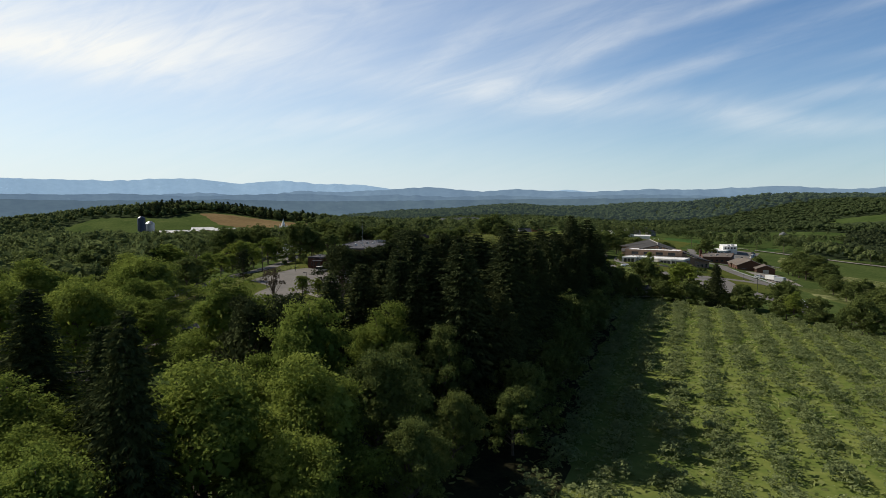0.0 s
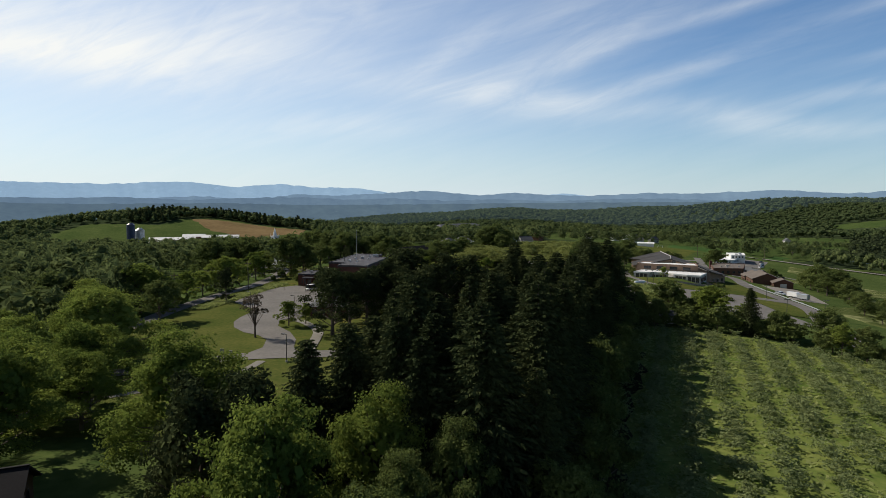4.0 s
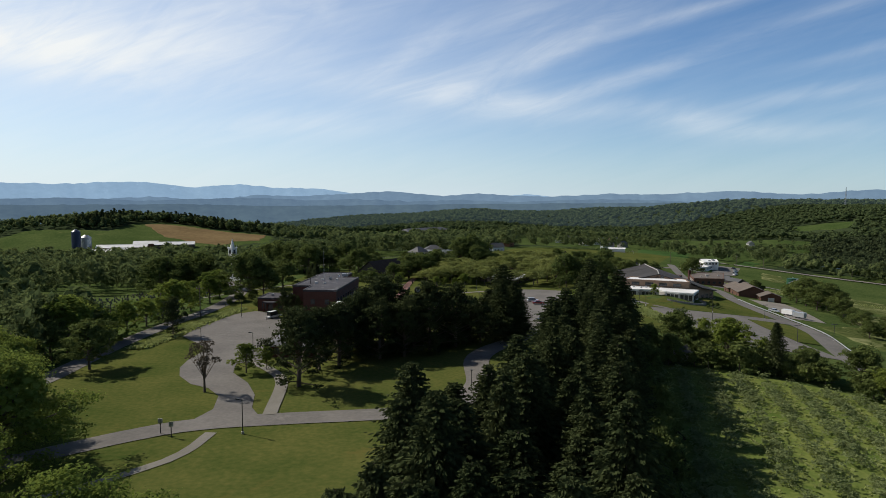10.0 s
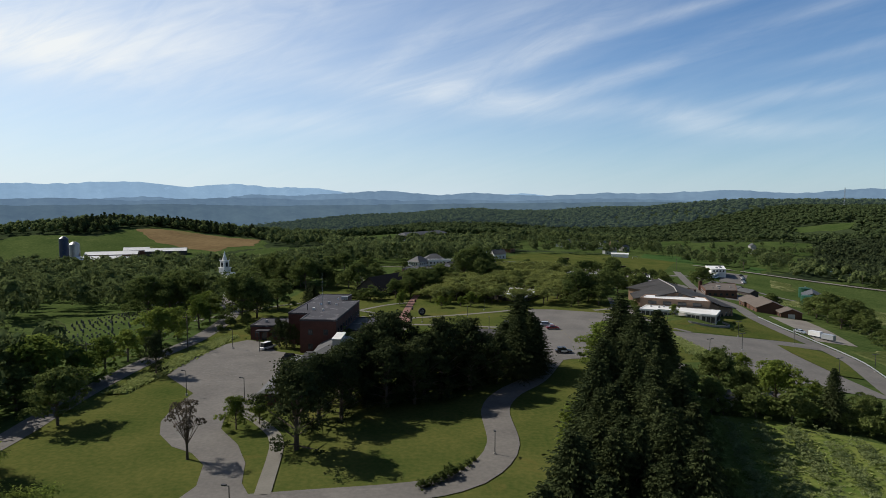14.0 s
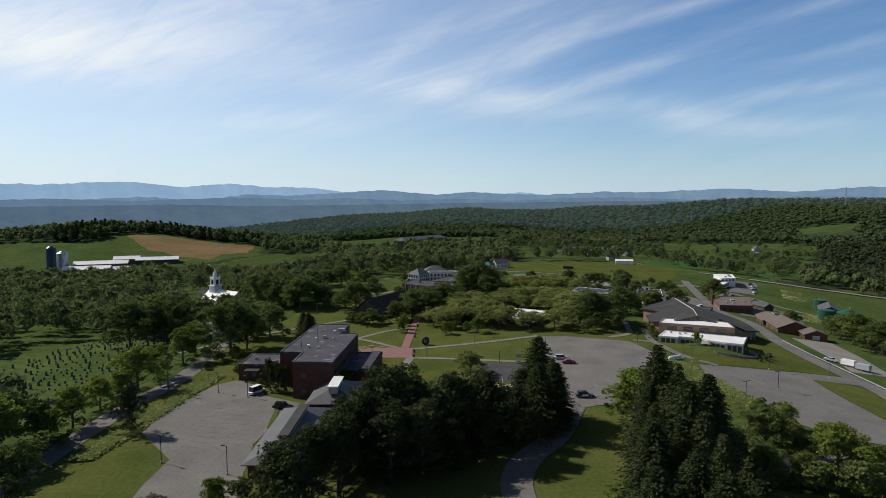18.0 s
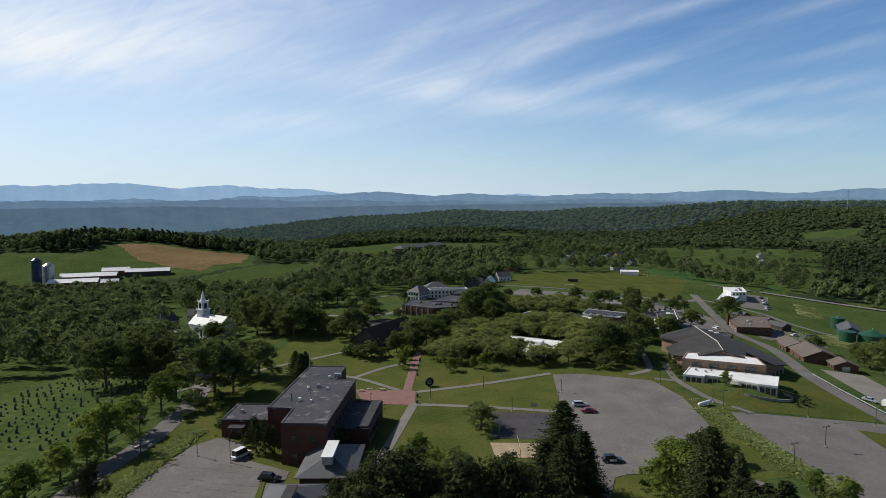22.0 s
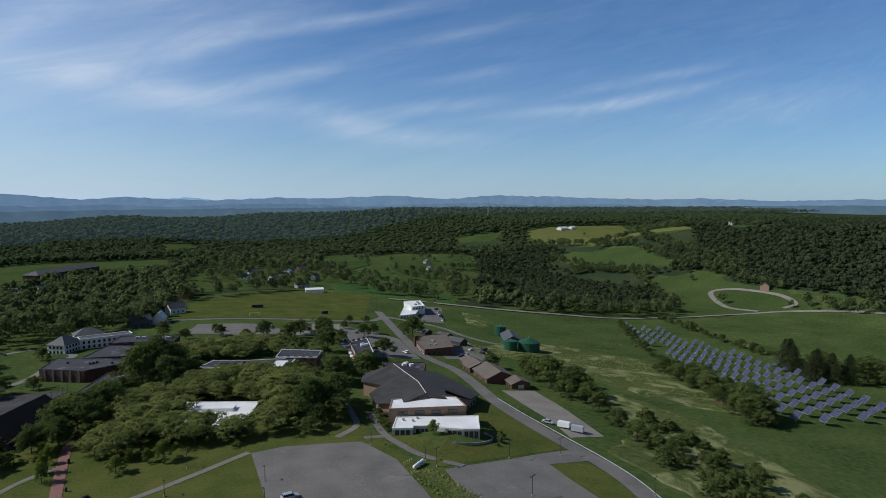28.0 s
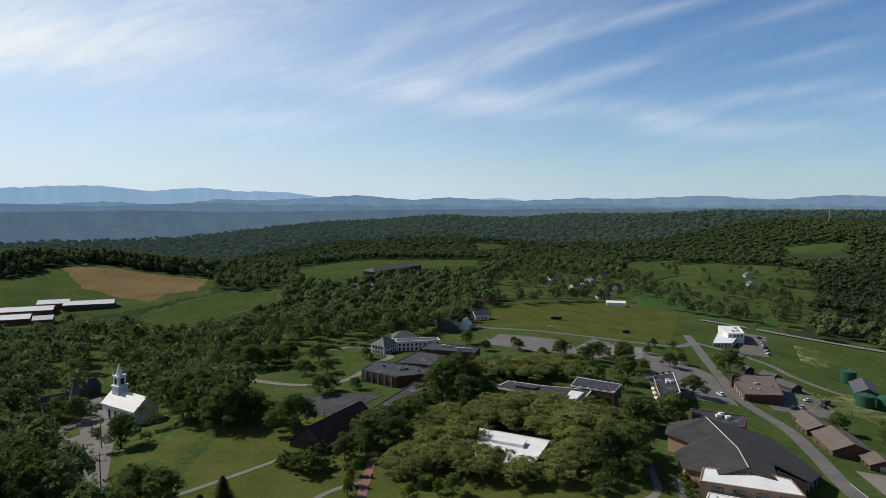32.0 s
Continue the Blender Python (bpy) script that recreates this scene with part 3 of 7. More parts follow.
sheet("field", ragged([(-238, 702), (-205, 790), (-151, 836), (-140, 760), (-190, 660), (-203, 635)], 4.0, 44), CROP, 0.3, "green hay meadow behind the trees", "field", 25)
sheet("field", ragged([(-175, 1055), (-140, 1180), (-20, 1230), (111, 1185), (88, 1055), (-41, 1003), (-94, 880), (-147, 948)], 4.0, 45), CROP, 0.6, "bright green hillside field", "field", 40)
sheet("field", ragged([(869, 1241), (927, 1359), (1070, 1378), (1261, 1367), (1080, 1090), (894, 842), (849, 925), (790, 962), (849, 1122)], 4.0, 46), HAYFIELD, 1.0, "yellow-green mown hayfield on the rise", "field", 30)
sheet("field", ragged([(247, 841), (284, 842), (316, 782), (334, 703), (302, 655), (263, 701), (221, 768)], 3.0, 57), CROP_BRIGHT, 0.4, "bright green strip of young crop beyond the sports field", "field", 20)
sheet("field", ragged([(212, 470), (262, 505), (300, 480), (325, 440), (310, 380), (292, 330), (262, 300), (232, 330), (228, 400)], 4.0, 58), SEEDING, 0.3, "meadow with pale seeding grass on the slope", "field", 20)
sheet("field", ragged([(146, 216), (142, 250), (146, 285), (172, 300), (186, 322), (204, 352), (222, 350), (220, 300), (205, 255), (190, 216)], 2.0, 62), SEEDING, 0.3, "rough pale grass below the service road", "field", 20)
sheet("field", ragged([(292, 622), (304, 606), (282, 556), (266, 552), (270, 580), (284, 604)], 2.0, 59), SEEDING, 0.3, "pale seeding grass beside the yard", "field", 20)
sheet("field", ragged([(470, 432), (474, 462), (486, 496), (500, 530), (492, 532), (478, 498), (464, 464), (460, 434)], 1.5, 60), SEEDING, 0.3, "pale grass strip along the hedge", "field", 20)
sheet("field", ragged([(722, 1028), (751, 993), (790, 889), (750, 741), (724, 786), (701, 868)], 3.0, 48), CROP, 0.8, "green pasture with a worn track", "field", 30)
sheet("field", ragged([(683, 759), (729, 696), (710, 634), (702, 556), (668, 499), (615, 546), (537, 578), (604, 642)], 3.0, 49), CROP, 0.22, "green meadow round the loop road", "field", 25)
sheet("field", ragged([(528, 560), (626, 540), (671, 446), (640, 380), (498, 362), (476, 419), (496, 512)], 4.0, 50), MEADOW, 0.3, "dark green hay meadow", "field", 25)
sheet("field", ragged([(435, 1471), (567, 1500), (388, 1066), (316, 989)], 3.0, 51), CROP, 1.0, "green pasture with a winding track", "field", 50)
sheet("field", ragged([(627, 1298), (641, 1163), (573, 1027), (534, 1063)], 4.0, 52), CROP, 1.0, "green meadow among the woods", "field", 50)
sheet("field", ragged([(780, 1466), (881, 1396), (825, 1333), (757, 1387)], 4.0, 53), CROP, 1.0, "green clearing on the wooded hill", "field", 40)
sheet("field", ragged([(147, 1821), (214, 1866), (233, 1774), (141, 1600)], 4.0, 54), CROP, 1.2, "small bright field in the woods", "field", 50)
sheet("lawn", [(20, 15), (14, 50), (20, 90), (47, 194), (68, 190), (110, 164), (150, 138), (180, 100), (180, 15)], ORCHARD_GRASS, 0.12, "rough sunlit grass between the orchard rows", "orchard", 12)
sheet("field", ragged([(283, 655), (340, 735), (400, 872), (490, 962), (588, 1076), (592, 1180), (598, 1395), (560, 1395), (400, 1012), (350, 885), (292, 802), (268, 735)], 4.0, 56), CROP, 0.8, "open grassland running up the valley", "field", 40)
# dark sheet painting the shade beside the spruces, over the farm track
sheet("ground_patch", ragged([(-4, 70), (-1, 100), (6, 122), (17, 152), (34, 196), (50, 198), (43, 152), (32, 113), (24, 78), (19, 56), (0, 50)], 2.0, 61), SHADE_BED, 0.2, "dark ground standing in for spruce shade, with the farm track", "ground", 10)
sheet("pond", [(440, 770), (500, 790), (520, 830), (470, 835), (430, 800)], WATER, 0.3, "still dark pond among the trees", "pond", 30)
sheet("ground_patch", [(264, 330), (272, 333), (276, 327), (268, 322)], EARTH, 0.3, "mound of bare reddish earth", "earth")


# ---- building kit ----
def part(name, bm, mat, parent, label=""):
    """Links a bmesh as one mesh under a thing or a part."""
    bmesh.ops.recalc_face_normals(bm, faces=bm.faces[:])
    me = bpy.data.meshes.new(name)
    bm.to_mesh(me), bm.free()
    me.materials.append(mat)
    ob = new(name, me)
    ob.parent = parent
    if label:
        ob["label"] = label
    return ob


def share(name, me, parent, m):
    ob = new(name, me)
    ob.parent = parent
    ob.matrix_basis = m
    return ob


def thing(name, x, y, z, turn, label, category, group=""):
    ob = new(name)
    ob.matrix_basis = pose(x, y, z, 0, 0, turn)
    return tagged(ob, label, category, group)


def prism_into(bm, outline, z0, z1, bottom=True):
    lo = [bm.verts.new((x, y, z0)) for x, y in outline]
    hi = [bm.verts.new((x, y, z1)) for x, y in outline]
    n = len(outline)
    for i in range(n):
        bm.faces.new((lo[i], lo[(i + 1) % n], hi[(i + 1) % n], hi[i]))
    bm.faces.new(hi)
    if bottom:
        bm.faces.new(lo[::-1])


def box_into(bm, x0, x1, y0, y1, z0, z1):
    prism_into(bm, [(x0, y0), (x1, y0), (x1, y1), (x0, y1)], z0, z1)


def box_mesh(name, sx, sy, sz, mat):
    bm = bmesh.new()
    box_into(bm, -sx / 2, sx / 2, -sy / 2, sy / 2, 0, sz)
    bmesh.ops.recalc_face_normals(bm, faces=bm.faces[:])
    me = bpy.data.meshes.new(name)
    bm.to_mesh(me), bm.free()
    me.materials.append(mat)
    return me


def inset_outline(outline, d):
    """The outline moved inwards by d (counter-clockwise corners)."""
    n, out = len(outline), []
    for i in range(n):
        a, b, c = (np.array(outline[(i + k) % n], float) for k in (-1, 0, 1))
        e0, e1 = (b - a) / np.linalg.norm(b - a), (c - b) / np.linalg.norm(c - b)
        n0, n1 = np.array([-e0[1], e0[0]]), np.array([-e1[1], e1[0]])
        k = n0 + n1
        out.append(tuple(b + k * d / max(0.3, k @ n0)))
    return out


WINDOW_MESHES = {}


def window_meshes(w, h, mullions, frame_mat):
    key = (round(w, 2), round(h, 2), mullions, frame_mat.name)
    if key not in WINDOW_MESHES:
        t = 0.09
        bm = bmesh.new()
        loops = [[bm.verts.new((x, y, z)) for x, z in c] for y in (-0.1, 0.06) for c in (((-w / 2, 0), (w / 2, 0), (w / 2, h), (-w / 2, h)), ((-w / 2 + t, t), (w / 2 - t, t), (w / 2 - t, h - t), (-w / 2 + t, h - t)))]
        for p, q in ((0, 1), (1, 3), (3, 2), (2, 0)):
            for i in range(4):
                j = (i + 1) % 4
                bm.faces.new((loops[p][i], loops[p][j], loops[q][j], loops[q][i]))
        bmesh.ops.recalc_face_normals(bm, faces=bm.faces[:])
        fr = bpy.data.meshes.new("window")
        bm.to_mesh(fr), bm.free()
        fr.materials.append(frame_mat)
        WINDOW_MESHES[key] = (fr, box_mesh("pane", w - 2 * t, 0.03, h - 2 * t, GLASS), box_mesh("mullion", 0.07, 0.12, h - 2 * t, frame_mat), box_mesh("sill", w + 0.16, 0.2, 0.085, frame_mat))
    return WINDOW_MESHES[key]


def windows_on(parent, a, b, z, count, w, h, mullions=2, frame_mat=None, margin=0.8, kind="window"):
    """A row of windows on the wall from a to b, which has the outside on its right."""
    fr, pane, bar, sill = window_meshes(w, h, mullions, frame_mat or DARK_METAL)
    a, b = np.array(a, float), np.array(b, float)
    length = np.linalg.norm(b - a)
    d = (b - a) / length
    turn = math.degrees(math.atan2(d[1], d[0]))
    for k in range(count):
        p = a + d * (margin + (length - 2 * margin) * (k + 0.5) / count)
        ob = share(kind, fr, parent, pose(p[0], p[1], z, 0, 0, turn))
        share("pane", pane, ob, pose(0, -0.02, 0.09))
        share("sill", sill, ob, pose(0, -0.06, -0.09))
        for j in range(1, mullions):
            share("mullion", bar, ob, pose(-w / 2 + w * j / mullions, -0.03, 0.09))


def flat_building(name, outline, z0, z1, wall_mat, roof_mat, label, trim_mat=None, parapet=0.45, category="building"):
    """Walls with a low coping round a sunk flat roof."""
    root = thing(name, 0, 0, 0, 0, label, category)
    bm = bmesh.new()
    prism_into(bm, outline, z0, z1)
    part("wall", bm, wall_mat, root)
    inner = inset_outline(outline, 0.35)
    bm = bmesh.new()
    n = len(outline)
    outer = inset_outline(outline, -0.08)
    lo = [bm.verts.new((x, y, z1 - 0.3)) for x, y in outer]
    hi = [bm.verts.new((x, y, z1 + parapet)) for x, y in outer]
    hi2 = [bm.verts.new((x, y, z1 + parapet)) for x, y in inner]
    lo2 = [bm.verts.new((x, y, z1 + 0.02)) for x, y in inner]
    for i in range(n):
        j = (i + 1) % n
        bm.faces.new((lo[i], lo[j], hi[j], hi[i])), bm.faces.new((hi[i], hi[j], hi2[j], hi2[i])), bm.faces.new((hi2[i], hi2[j], lo2[j], lo2[i]))
    part("coping", bm, trim_mat or roof_mat, root)
    bm = bmesh.new()
    prism_into(bm, inner, z1 - 0.1, z1 + 0.12)
    part("roof", bm, roof_mat, root)
    return root


def slope_into(bm, quad, thick):
    """A roof slab: four corners, thickened downwards."""
    top = [bm.verts.new(p) for p in quad]
    low = [bm.verts.new((p[0], p[1], p[2] - thick)) for p in quad]
    n = len(quad)
    bm.faces.new(top), bm.faces.new(low[::-1])
    for i in range(n):
        bm.faces.new((top[i], low[i], low[(i + 1) % n], top[(i + 1) % n]))


def gable_house(name, x, y, z, turn, length, width, eave, ridge, wall_mat, roof_mat, label, over=0.5, category="house", windows=0, win_w=1.0, win_h=1.3, rows=1, depth=1.5):
    """A house whose ridge runs along its own x axis."""
    root = thing(name, x, y, z, turn, label, category)
    L, W = length / 2, width / 2
    bm = bmesh.new()
    box_into(bm, -L, L, -W, W, -depth, eave)
    for s in (-1, 1):
        a, b, c = (bm.verts.new(v) for v in ((s * L, -W, eave), (s * L, W, eave), (s * L, 0, ridge - 0.1)))
        d, e, f = (bm.verts.new(v) for v in ((s * (L - 0.25), -W, eave), (s * (L - 0.25), W, eave), (s * (L - 0.25), 0, ridge - 0.1)))
        bm.faces.new((a, b, c)), bm.faces.new((d, e, f)), bm.faces.new((a, c, f, d)), bm.faces.new((b, c, f, e))
    part("wall", bm, wall_mat, root)
    k = (ridge - eave) / W
    for s in (-1, 1):
        bm = bmesh.new()
        slope_into(bm, [(-L - over, 0, ridge + 0.12), (L + over, 0, ridge + 0.12), (L + over, s * (W + over), eave - over * k + 0.12), (-L - over, s * (W + over), eave - over * k + 0.12)], 0.18)
        part("roof_slope", bm, roof_mat, root)
    bm = bmesh.new()
    box_into(bm, -L - over, L + over, -0.15, 0.15, ridge + 0.08, ridge + 0.2)
    part("ridge_cap", bm, roof_mat, root)
    for r in range(rows):
        zz = 0.9 + r * (eave / max(1, rows))
        if windows:
            windows_on(root, (-L, -W), (L, -W), zz, windows, win_w, win_h)
            windows_on(root, (L, W), (-L, W), zz, windows, win_w, win_h)
        windows_on(root, (L, -W), (L, W), zz, 2, win_w, win_h)
    return root


def hip_roof(root, x0, x1, y0, y1, eave, ridge, mat, over=0.5):
    """Four slopes under a ridge along the longer side; each a part."""
    x0, x1, y0, y1 = x0 - over, x1 + over, y0 - over, y1 + over
    if x1 - x0 >= y1 - y0:
        h = (y1 - y0) / 2
        r0, r1 = (x0 + h, (y0 + y1) / 2, ridge), (x1 - h, (y0 + y1) / 2, ridge)
    else:
        h = (x1 - x0) / 2
        r0, r1 = ((x0 + x1) / 2, y0 + h, ridge), ((x0 + x1) / 2, y1 - h, ridge)
    c = [(x0, y0, eave), (x1, y0, eave), (x1, y1, eave), (x0, y1, eave)]
    slopes = [[c[0], c[1], r1, r0], [c[1], c[2], r1], [c[2], c[3], r0, r1], [c[3], c[0], r0]] if x1 - x0 >= y1 - y0 else [[c[0], c[1], r0], [c[1], c[2], r1, r0], [c[2], c[3], r1], [c[3], c[0], r0, r1]]
    for q in slopes:
        bm = bmesh.new()
        slope_into(bm, q, 0.15)
        part("roof_slope", bm, mat, root)


def box_part(name, parent, x0, x1, y0, y1, z0, z1, mat, label=""):
    bm = bmesh.new()
    box_into(bm, x0, x1, y0, y1, z0, z1)
    return part(name, bm, mat, parent, label)


def tube_part(name, parent, a, b, ra, rb, mat, sides=10, cap=True):
    bm = bmesh.new()
    rings = tube_into(bm, a, b, ra, rb, sides)
    if cap:
        bm.faces.new(rings[0][::-1]), bm.faces.new(rings[1])
    return part(name, bm, mat, parent)


def tube_into(bm, a, b, ra, rb, sides=6):
    a, b = Vector(a), Vector(b)
    q = (b - a).to_track_quat("Z", "Y")
    rings = []
    for c, r in ((a, ra), (b, rb)):
        rings.append([bm.verts.new(c + q @ Vector((r * math.cos(2 * math.pi * i / sides), r * math.sin(2 * math.pi * i / sides), 0))) for i in range(sides)])
    for i in range(sides):
        bm.faces.new((rings[0][i], rings[0][(i + 1) % sides], rings[1][(i + 1) % sides], rings[1][i]))
    return rings


# ---- the brick hall and its neighbours ----
HALL = [(-51.2, 256.5), (-44.6, 256), (-44.9, 245.2), (-33.9, 244.8), (-31.9, 281), (-37.6, 281.2), (-37.0, 296), (-48.6, 296.4)]
hall = flat_building("brick_hall", HALL, -1, 10.0, BRICK, ROOF_DARK, "two-storey dark red brick hall with a flat roof", ROOF_DARK, 0.3)
for zz in (1.2, 5.6):
    windows_on(hall, HALL[3], HALL[4], zz, 9, 1.6, 1.8, 2)
    windows_on(hall, HALL[2], HALL[3], zz, 2, 1.4, 1.6, 2)
    windows_on(hall, HALL[5], HALL[6], zz, 3, 1.6, 1.8, 2)
    windows_on(hall, HALL[7], HALL[0], zz, 9, 1.6, 1.8, 2)
for x, y, s in ((-44, 272, 1.0), (-41.5, 274, 1.3), (-38.6, 272, 0.9), (-44.2, 262, 1.2), (-41, 261, 0.9), (-40, 283, 1.0)):
    box_part("roof_vent", hall, x - s / 3, x + s / 3, y - s / 3, y + s / 3, 10.1, 10.1 + 0.7 * s, WHITE if s != 1.3 else STEEL, "pale roof vent")
box_part("roof_hatch", hall, -38.8, -36.6, 283.6, 284.8, 10.1, 11.2, STEEL)
tube_part("aerial", hall, (-42, 265, 10.1), (-42, 265, 22.5), 0.1, 0.04, STEEL, 6)
tube_part("flue", hall, (-46.3, 262, 10.1), (-46.3, 262, 12.2), 0.12, 0.12, DARK_METAL, 8)
west = flat_building("west_wing", [(-65.4, 262.7), (-52.3, 262.2), (-51.5, 262.2), (-49.9, 275), (-65.2, 275.4)], -1, 4.6, BRICK, ROOF_DARK, "single-storey brick wing with a flat roof", ROOF_DARK, 0.3)
windows_on(west, (-65.4, 262.7), (-52.3, 262.2), 1.1, 4, 1.5, 1.6, 2)
box_part("porch_roof", west, -62.8, -58.6, 259.4, 262.6, 3.3, 3.7, ROOF_DARK, "flat dark porch roof")
for x in (-62.4, -59):
    box_part("porch_post", west, x - 0.2, x + 0.2, 259.6, 260, -0.2, 3.3, BRICK)
box_part("door", west, -61.6, -59.8, 262.3, 262.5, 0, 2.4, GLASS, "dark glazed entrance door")
box_part("roof_vent", west, -62, -61.2, 268, 268.8, 4.6, 5.6, STEEL)
east = flat_building("east_wing", [(-33.7, 255.9), (-25.2, 255.7), (-23.6, 277.2), (-32, 277.6)], -1, 4.6, BRICK, ROOF_DARK, "low brick wing with a dark flat roof", ROOF_DARK, 0.3)
bm = bmesh.new()
prism_into(bm, [(-28.4, 256.2), (-25.4, 256.1), (-23.9, 276.9), (-26.9, 277)], 4.6, 5.3)
part("roof_step", bm, ROOF_DARK, east)
windows_on(east, (-25.2, 255.7), (-23.6, 277.2), 1.2, 7, 1.9, 1.8, 2)


def hip_pavilion(x0, x1, y0, y1, eave, ridge, mon, label):
    z = gz((x0 + x1) / 2, (y0 + y1) / 2)
    root = thing("low_pavilion", 0, 0, z, 0, label, "building")
    box_part("wall", root, x0, x1, y0, y1, -0.8, eave, BRICK)
    hip_roof(root, x0, x1, y0, y1, eave, ridge, SLATE, 1.0)
    box_part("roof_monitor", root, *mon, ridge - 1.0, ridge + 0.7, CONCRETE, "pale raised roof monitor")
    box_part("monitor_cap", root, mon[0] - 0.25, mon[1] + 0.25, mon[2] - 0.25, mon[3] + 0.25, ridge + 0.71, ridge + 0.95, WHITE if mon[1] - mon[0] > 1.7 else SHINGLE)
    windows_on(root, (x0, y0), (x1, y0), 0.9, 4, 1.5, 1.5)
    windows_on(root, (x1, y0), (x1, y1), 0.9, 5, 1.5, 1.5)
    windows_on(root, (x0, y1), (x0, y0), 0.9, 5, 1.5, 1.5)


hip_pavilion(-37.6, -26.3, 231.8, 248.6, 3.2, 6.0, (-33.0, -30.8, 233.5, 242.5), "grey hip-roofed pavilion with a pale roof monitor")
hip_pavilion(-42.0, -31.0, 196.5, 227.5, 3.1, 5.6, (-37.2, -35.6, 201.5, 220.5), "long low classroom block with a grey hip roof")

# ---- the annex and the sports hall ----
ax = np.array([27.5, -12.4]) / np.linalg.norm([27.5, -12.4])
ay = np.array([-ax[1], ax[0]])
O = np.array([78.7, 314.1])


def ann(u, v):
    return tuple(O + ax * u + ay * v)


ANX = [(79.2, 315.6), (85.5, 312.6), (86.4, 314.2), (93.6, 310.8), (95.5, 307.2), (99.8, 303.6), (104.8, 300.9), (111.3, 312), (85.2, 325)]
annex = flat_building("annex", ANX, -7, 1.4, CONCRETE, ROOF_WHITE, "single-storey pale annex with a white membrane roof", WHITE, 0.3)
windows_on(annex, ANX[0], ANX[1], -1.2, 3, 1.3, 2.1, 2, DARK_METAL, kind="door")
windows_on(annex, ANX[2], ANX[3], -1.3, 4, 1.3, 1.8, 2, DARK_METAL)
for i in (4, 5):
    windows_on(annex, ANX[i], ANX[i + 1], -1.5, 3, 1.3, 2.2, 2, DARK_METAL, 0.3)
windows_on(annex, ANX[6], ANX[7], -1.5, 4, 2.0, 2.0, 2, DARK_METAL)
for x, y in ((86, 321), (88.5, 318.5), (91, 320)):
    box_part("roof_vent", annex, x - 0.35, x + 0.35, y - 0.35, y + 0.35, 1.5, 2.2, STEEL)
UPP = [(83.0, 326.3), (108.6, 315.7), (110.8, 326.4), (105, 331.5), (88.4, 335.6)]
upper = flat_building("office_block", UPP, -8, 4.3, TAN, ROOF_WHITE, "two-storey tan brick block with a white roof", TAN, 0.35)
windows_on(upper, UPP[0], UPP[1], 2.2, 4, 3.4, 1.35, 3, DARK_METAL, 2.0)
windows_on(upper, UPP[1], UPP[2], 2.2, 1, 2.4, 1.35, 3, DARK_METAL)
# the sports hall: a long ridge with broad shingled slopes and a lower gable towards the annex
gym = thing("sports_hall", 0, 0, 0, 0, "large tan brick sports hall under charcoal shingle slopes", "building")
M0, RM, M1, PK = (106.8, 373.4, 6.9), (105.8, 358, 6.7), (104.4, 345.2, 6.5), (100.2, 330.6, 6.4)
EA, EA2, EB, EC, GL, GR = (88.5, 366.2, 3.5), (94.0, 357.6, 3.4), (86.0, 351.4, 2.8), (84.2, 340.0, 2.3), (90.8, 330.2, 4.45), (106.6, 325.6, 4.45)
FR, KR, BK = (134.0, 346.4, -3.4), (133.0, 377.0, -2.2), (112, 388, 0.6)
SD = (113.2, 339.4, 3.4)
for corners in ([M0, RM, EA2, EA], [RM, M1, EB, EA2], [M1, EC, EB], [M1, PK, GL, EC], [PK, M1, SD, GR], [M0, KR, FR, M1], [M1, FR, (122.5, 334.8, -0.6), SD], [M0, EA, (96, 382, 1.6), BK], [M0, BK, KR]):
    bm = bmesh.new()
    slope_into(bm, corners, 0.35)
    part("roof_slope", bm, SHINGLE, gym)
for a, b in ((M0, M1), (M1, PK)):
    bm = bmesh.new()
    r = tube_into(bm, (a[0], a[1], a[2] + 0.03), (b[0], b[1], b[2] + 0.03), 0.2, 0.2, 6)
    part("ridge_cap", bm, CONCRETE, gym, "pale ridge strip")
bm = bmesh.new()
prism_into(bm, [(88.2, 351), (86.4, 341.6), (97.4, 339), (105, 340), (106, 382), (98, 380.5), (90.4, 366), (95.4, 358)], -8, 1.3)
prism_into(bm, [(105.2, 340), (109, 336), (121.4, 337.2), (131.8, 347), (131, 375), (112, 385), (106.2, 382)], -14, -3.4)
part("wall", bm, TAN, gym)
for a, b, ha, hb in (((85, 340.6), (91.6, 331.2), 2.0, 4.2), ((91.6, 331.2), (100.2, 331.6), 4.2, 6.0), ((100.2, 331.6), (106.2, 326.8), 6.0, 4.2), ((106.2, 326.8), (112.6, 336), 4.0, 3.0), ((112.6, 336), (121.4, 336), 2.8, -0.9), ((121.4, 336), (132.2, 346.2), -0.9, -3.6), ((87.2, 351.2), (85, 340.6), 2.5, 2.0), ((89.6, 366), (94.8, 358.2), 3.2, 3.0), ((94.8, 358.2), (87.2, 351.2), 3.0, 2.5), ((97, 381), (89.6, 366), 1.3, 3.2)):
    bm = bmesh.new()
    vs = [bm.verts.new(v) for v in ((*a, -7), (*b, -7), (*b, hb), (*a, ha))]
    d = np.array([b[1] - a[1], a[0] - b[0]])
    d = -d / np.linalg.norm(d) * 0.3
    ws = [bm.verts.new((v.co.x + d[0], v.co.y + d[1], v.co.z)) for v in vs]
    bm.faces.new(vs), bm.faces.new(ws[::-1])
    for i in range(4):
        bm.faces.new((vs[i], ws[i], ws[(i + 1) % 4], vs[(i + 1) % 4]))
    part("gable_wall", bm, TAN, gym)
windows_on(gym, (99.8, 331.55), (103.6, 328.8), 4.55, 1, 1.7, 1.1, 2, DARK_METAL, 0.2)
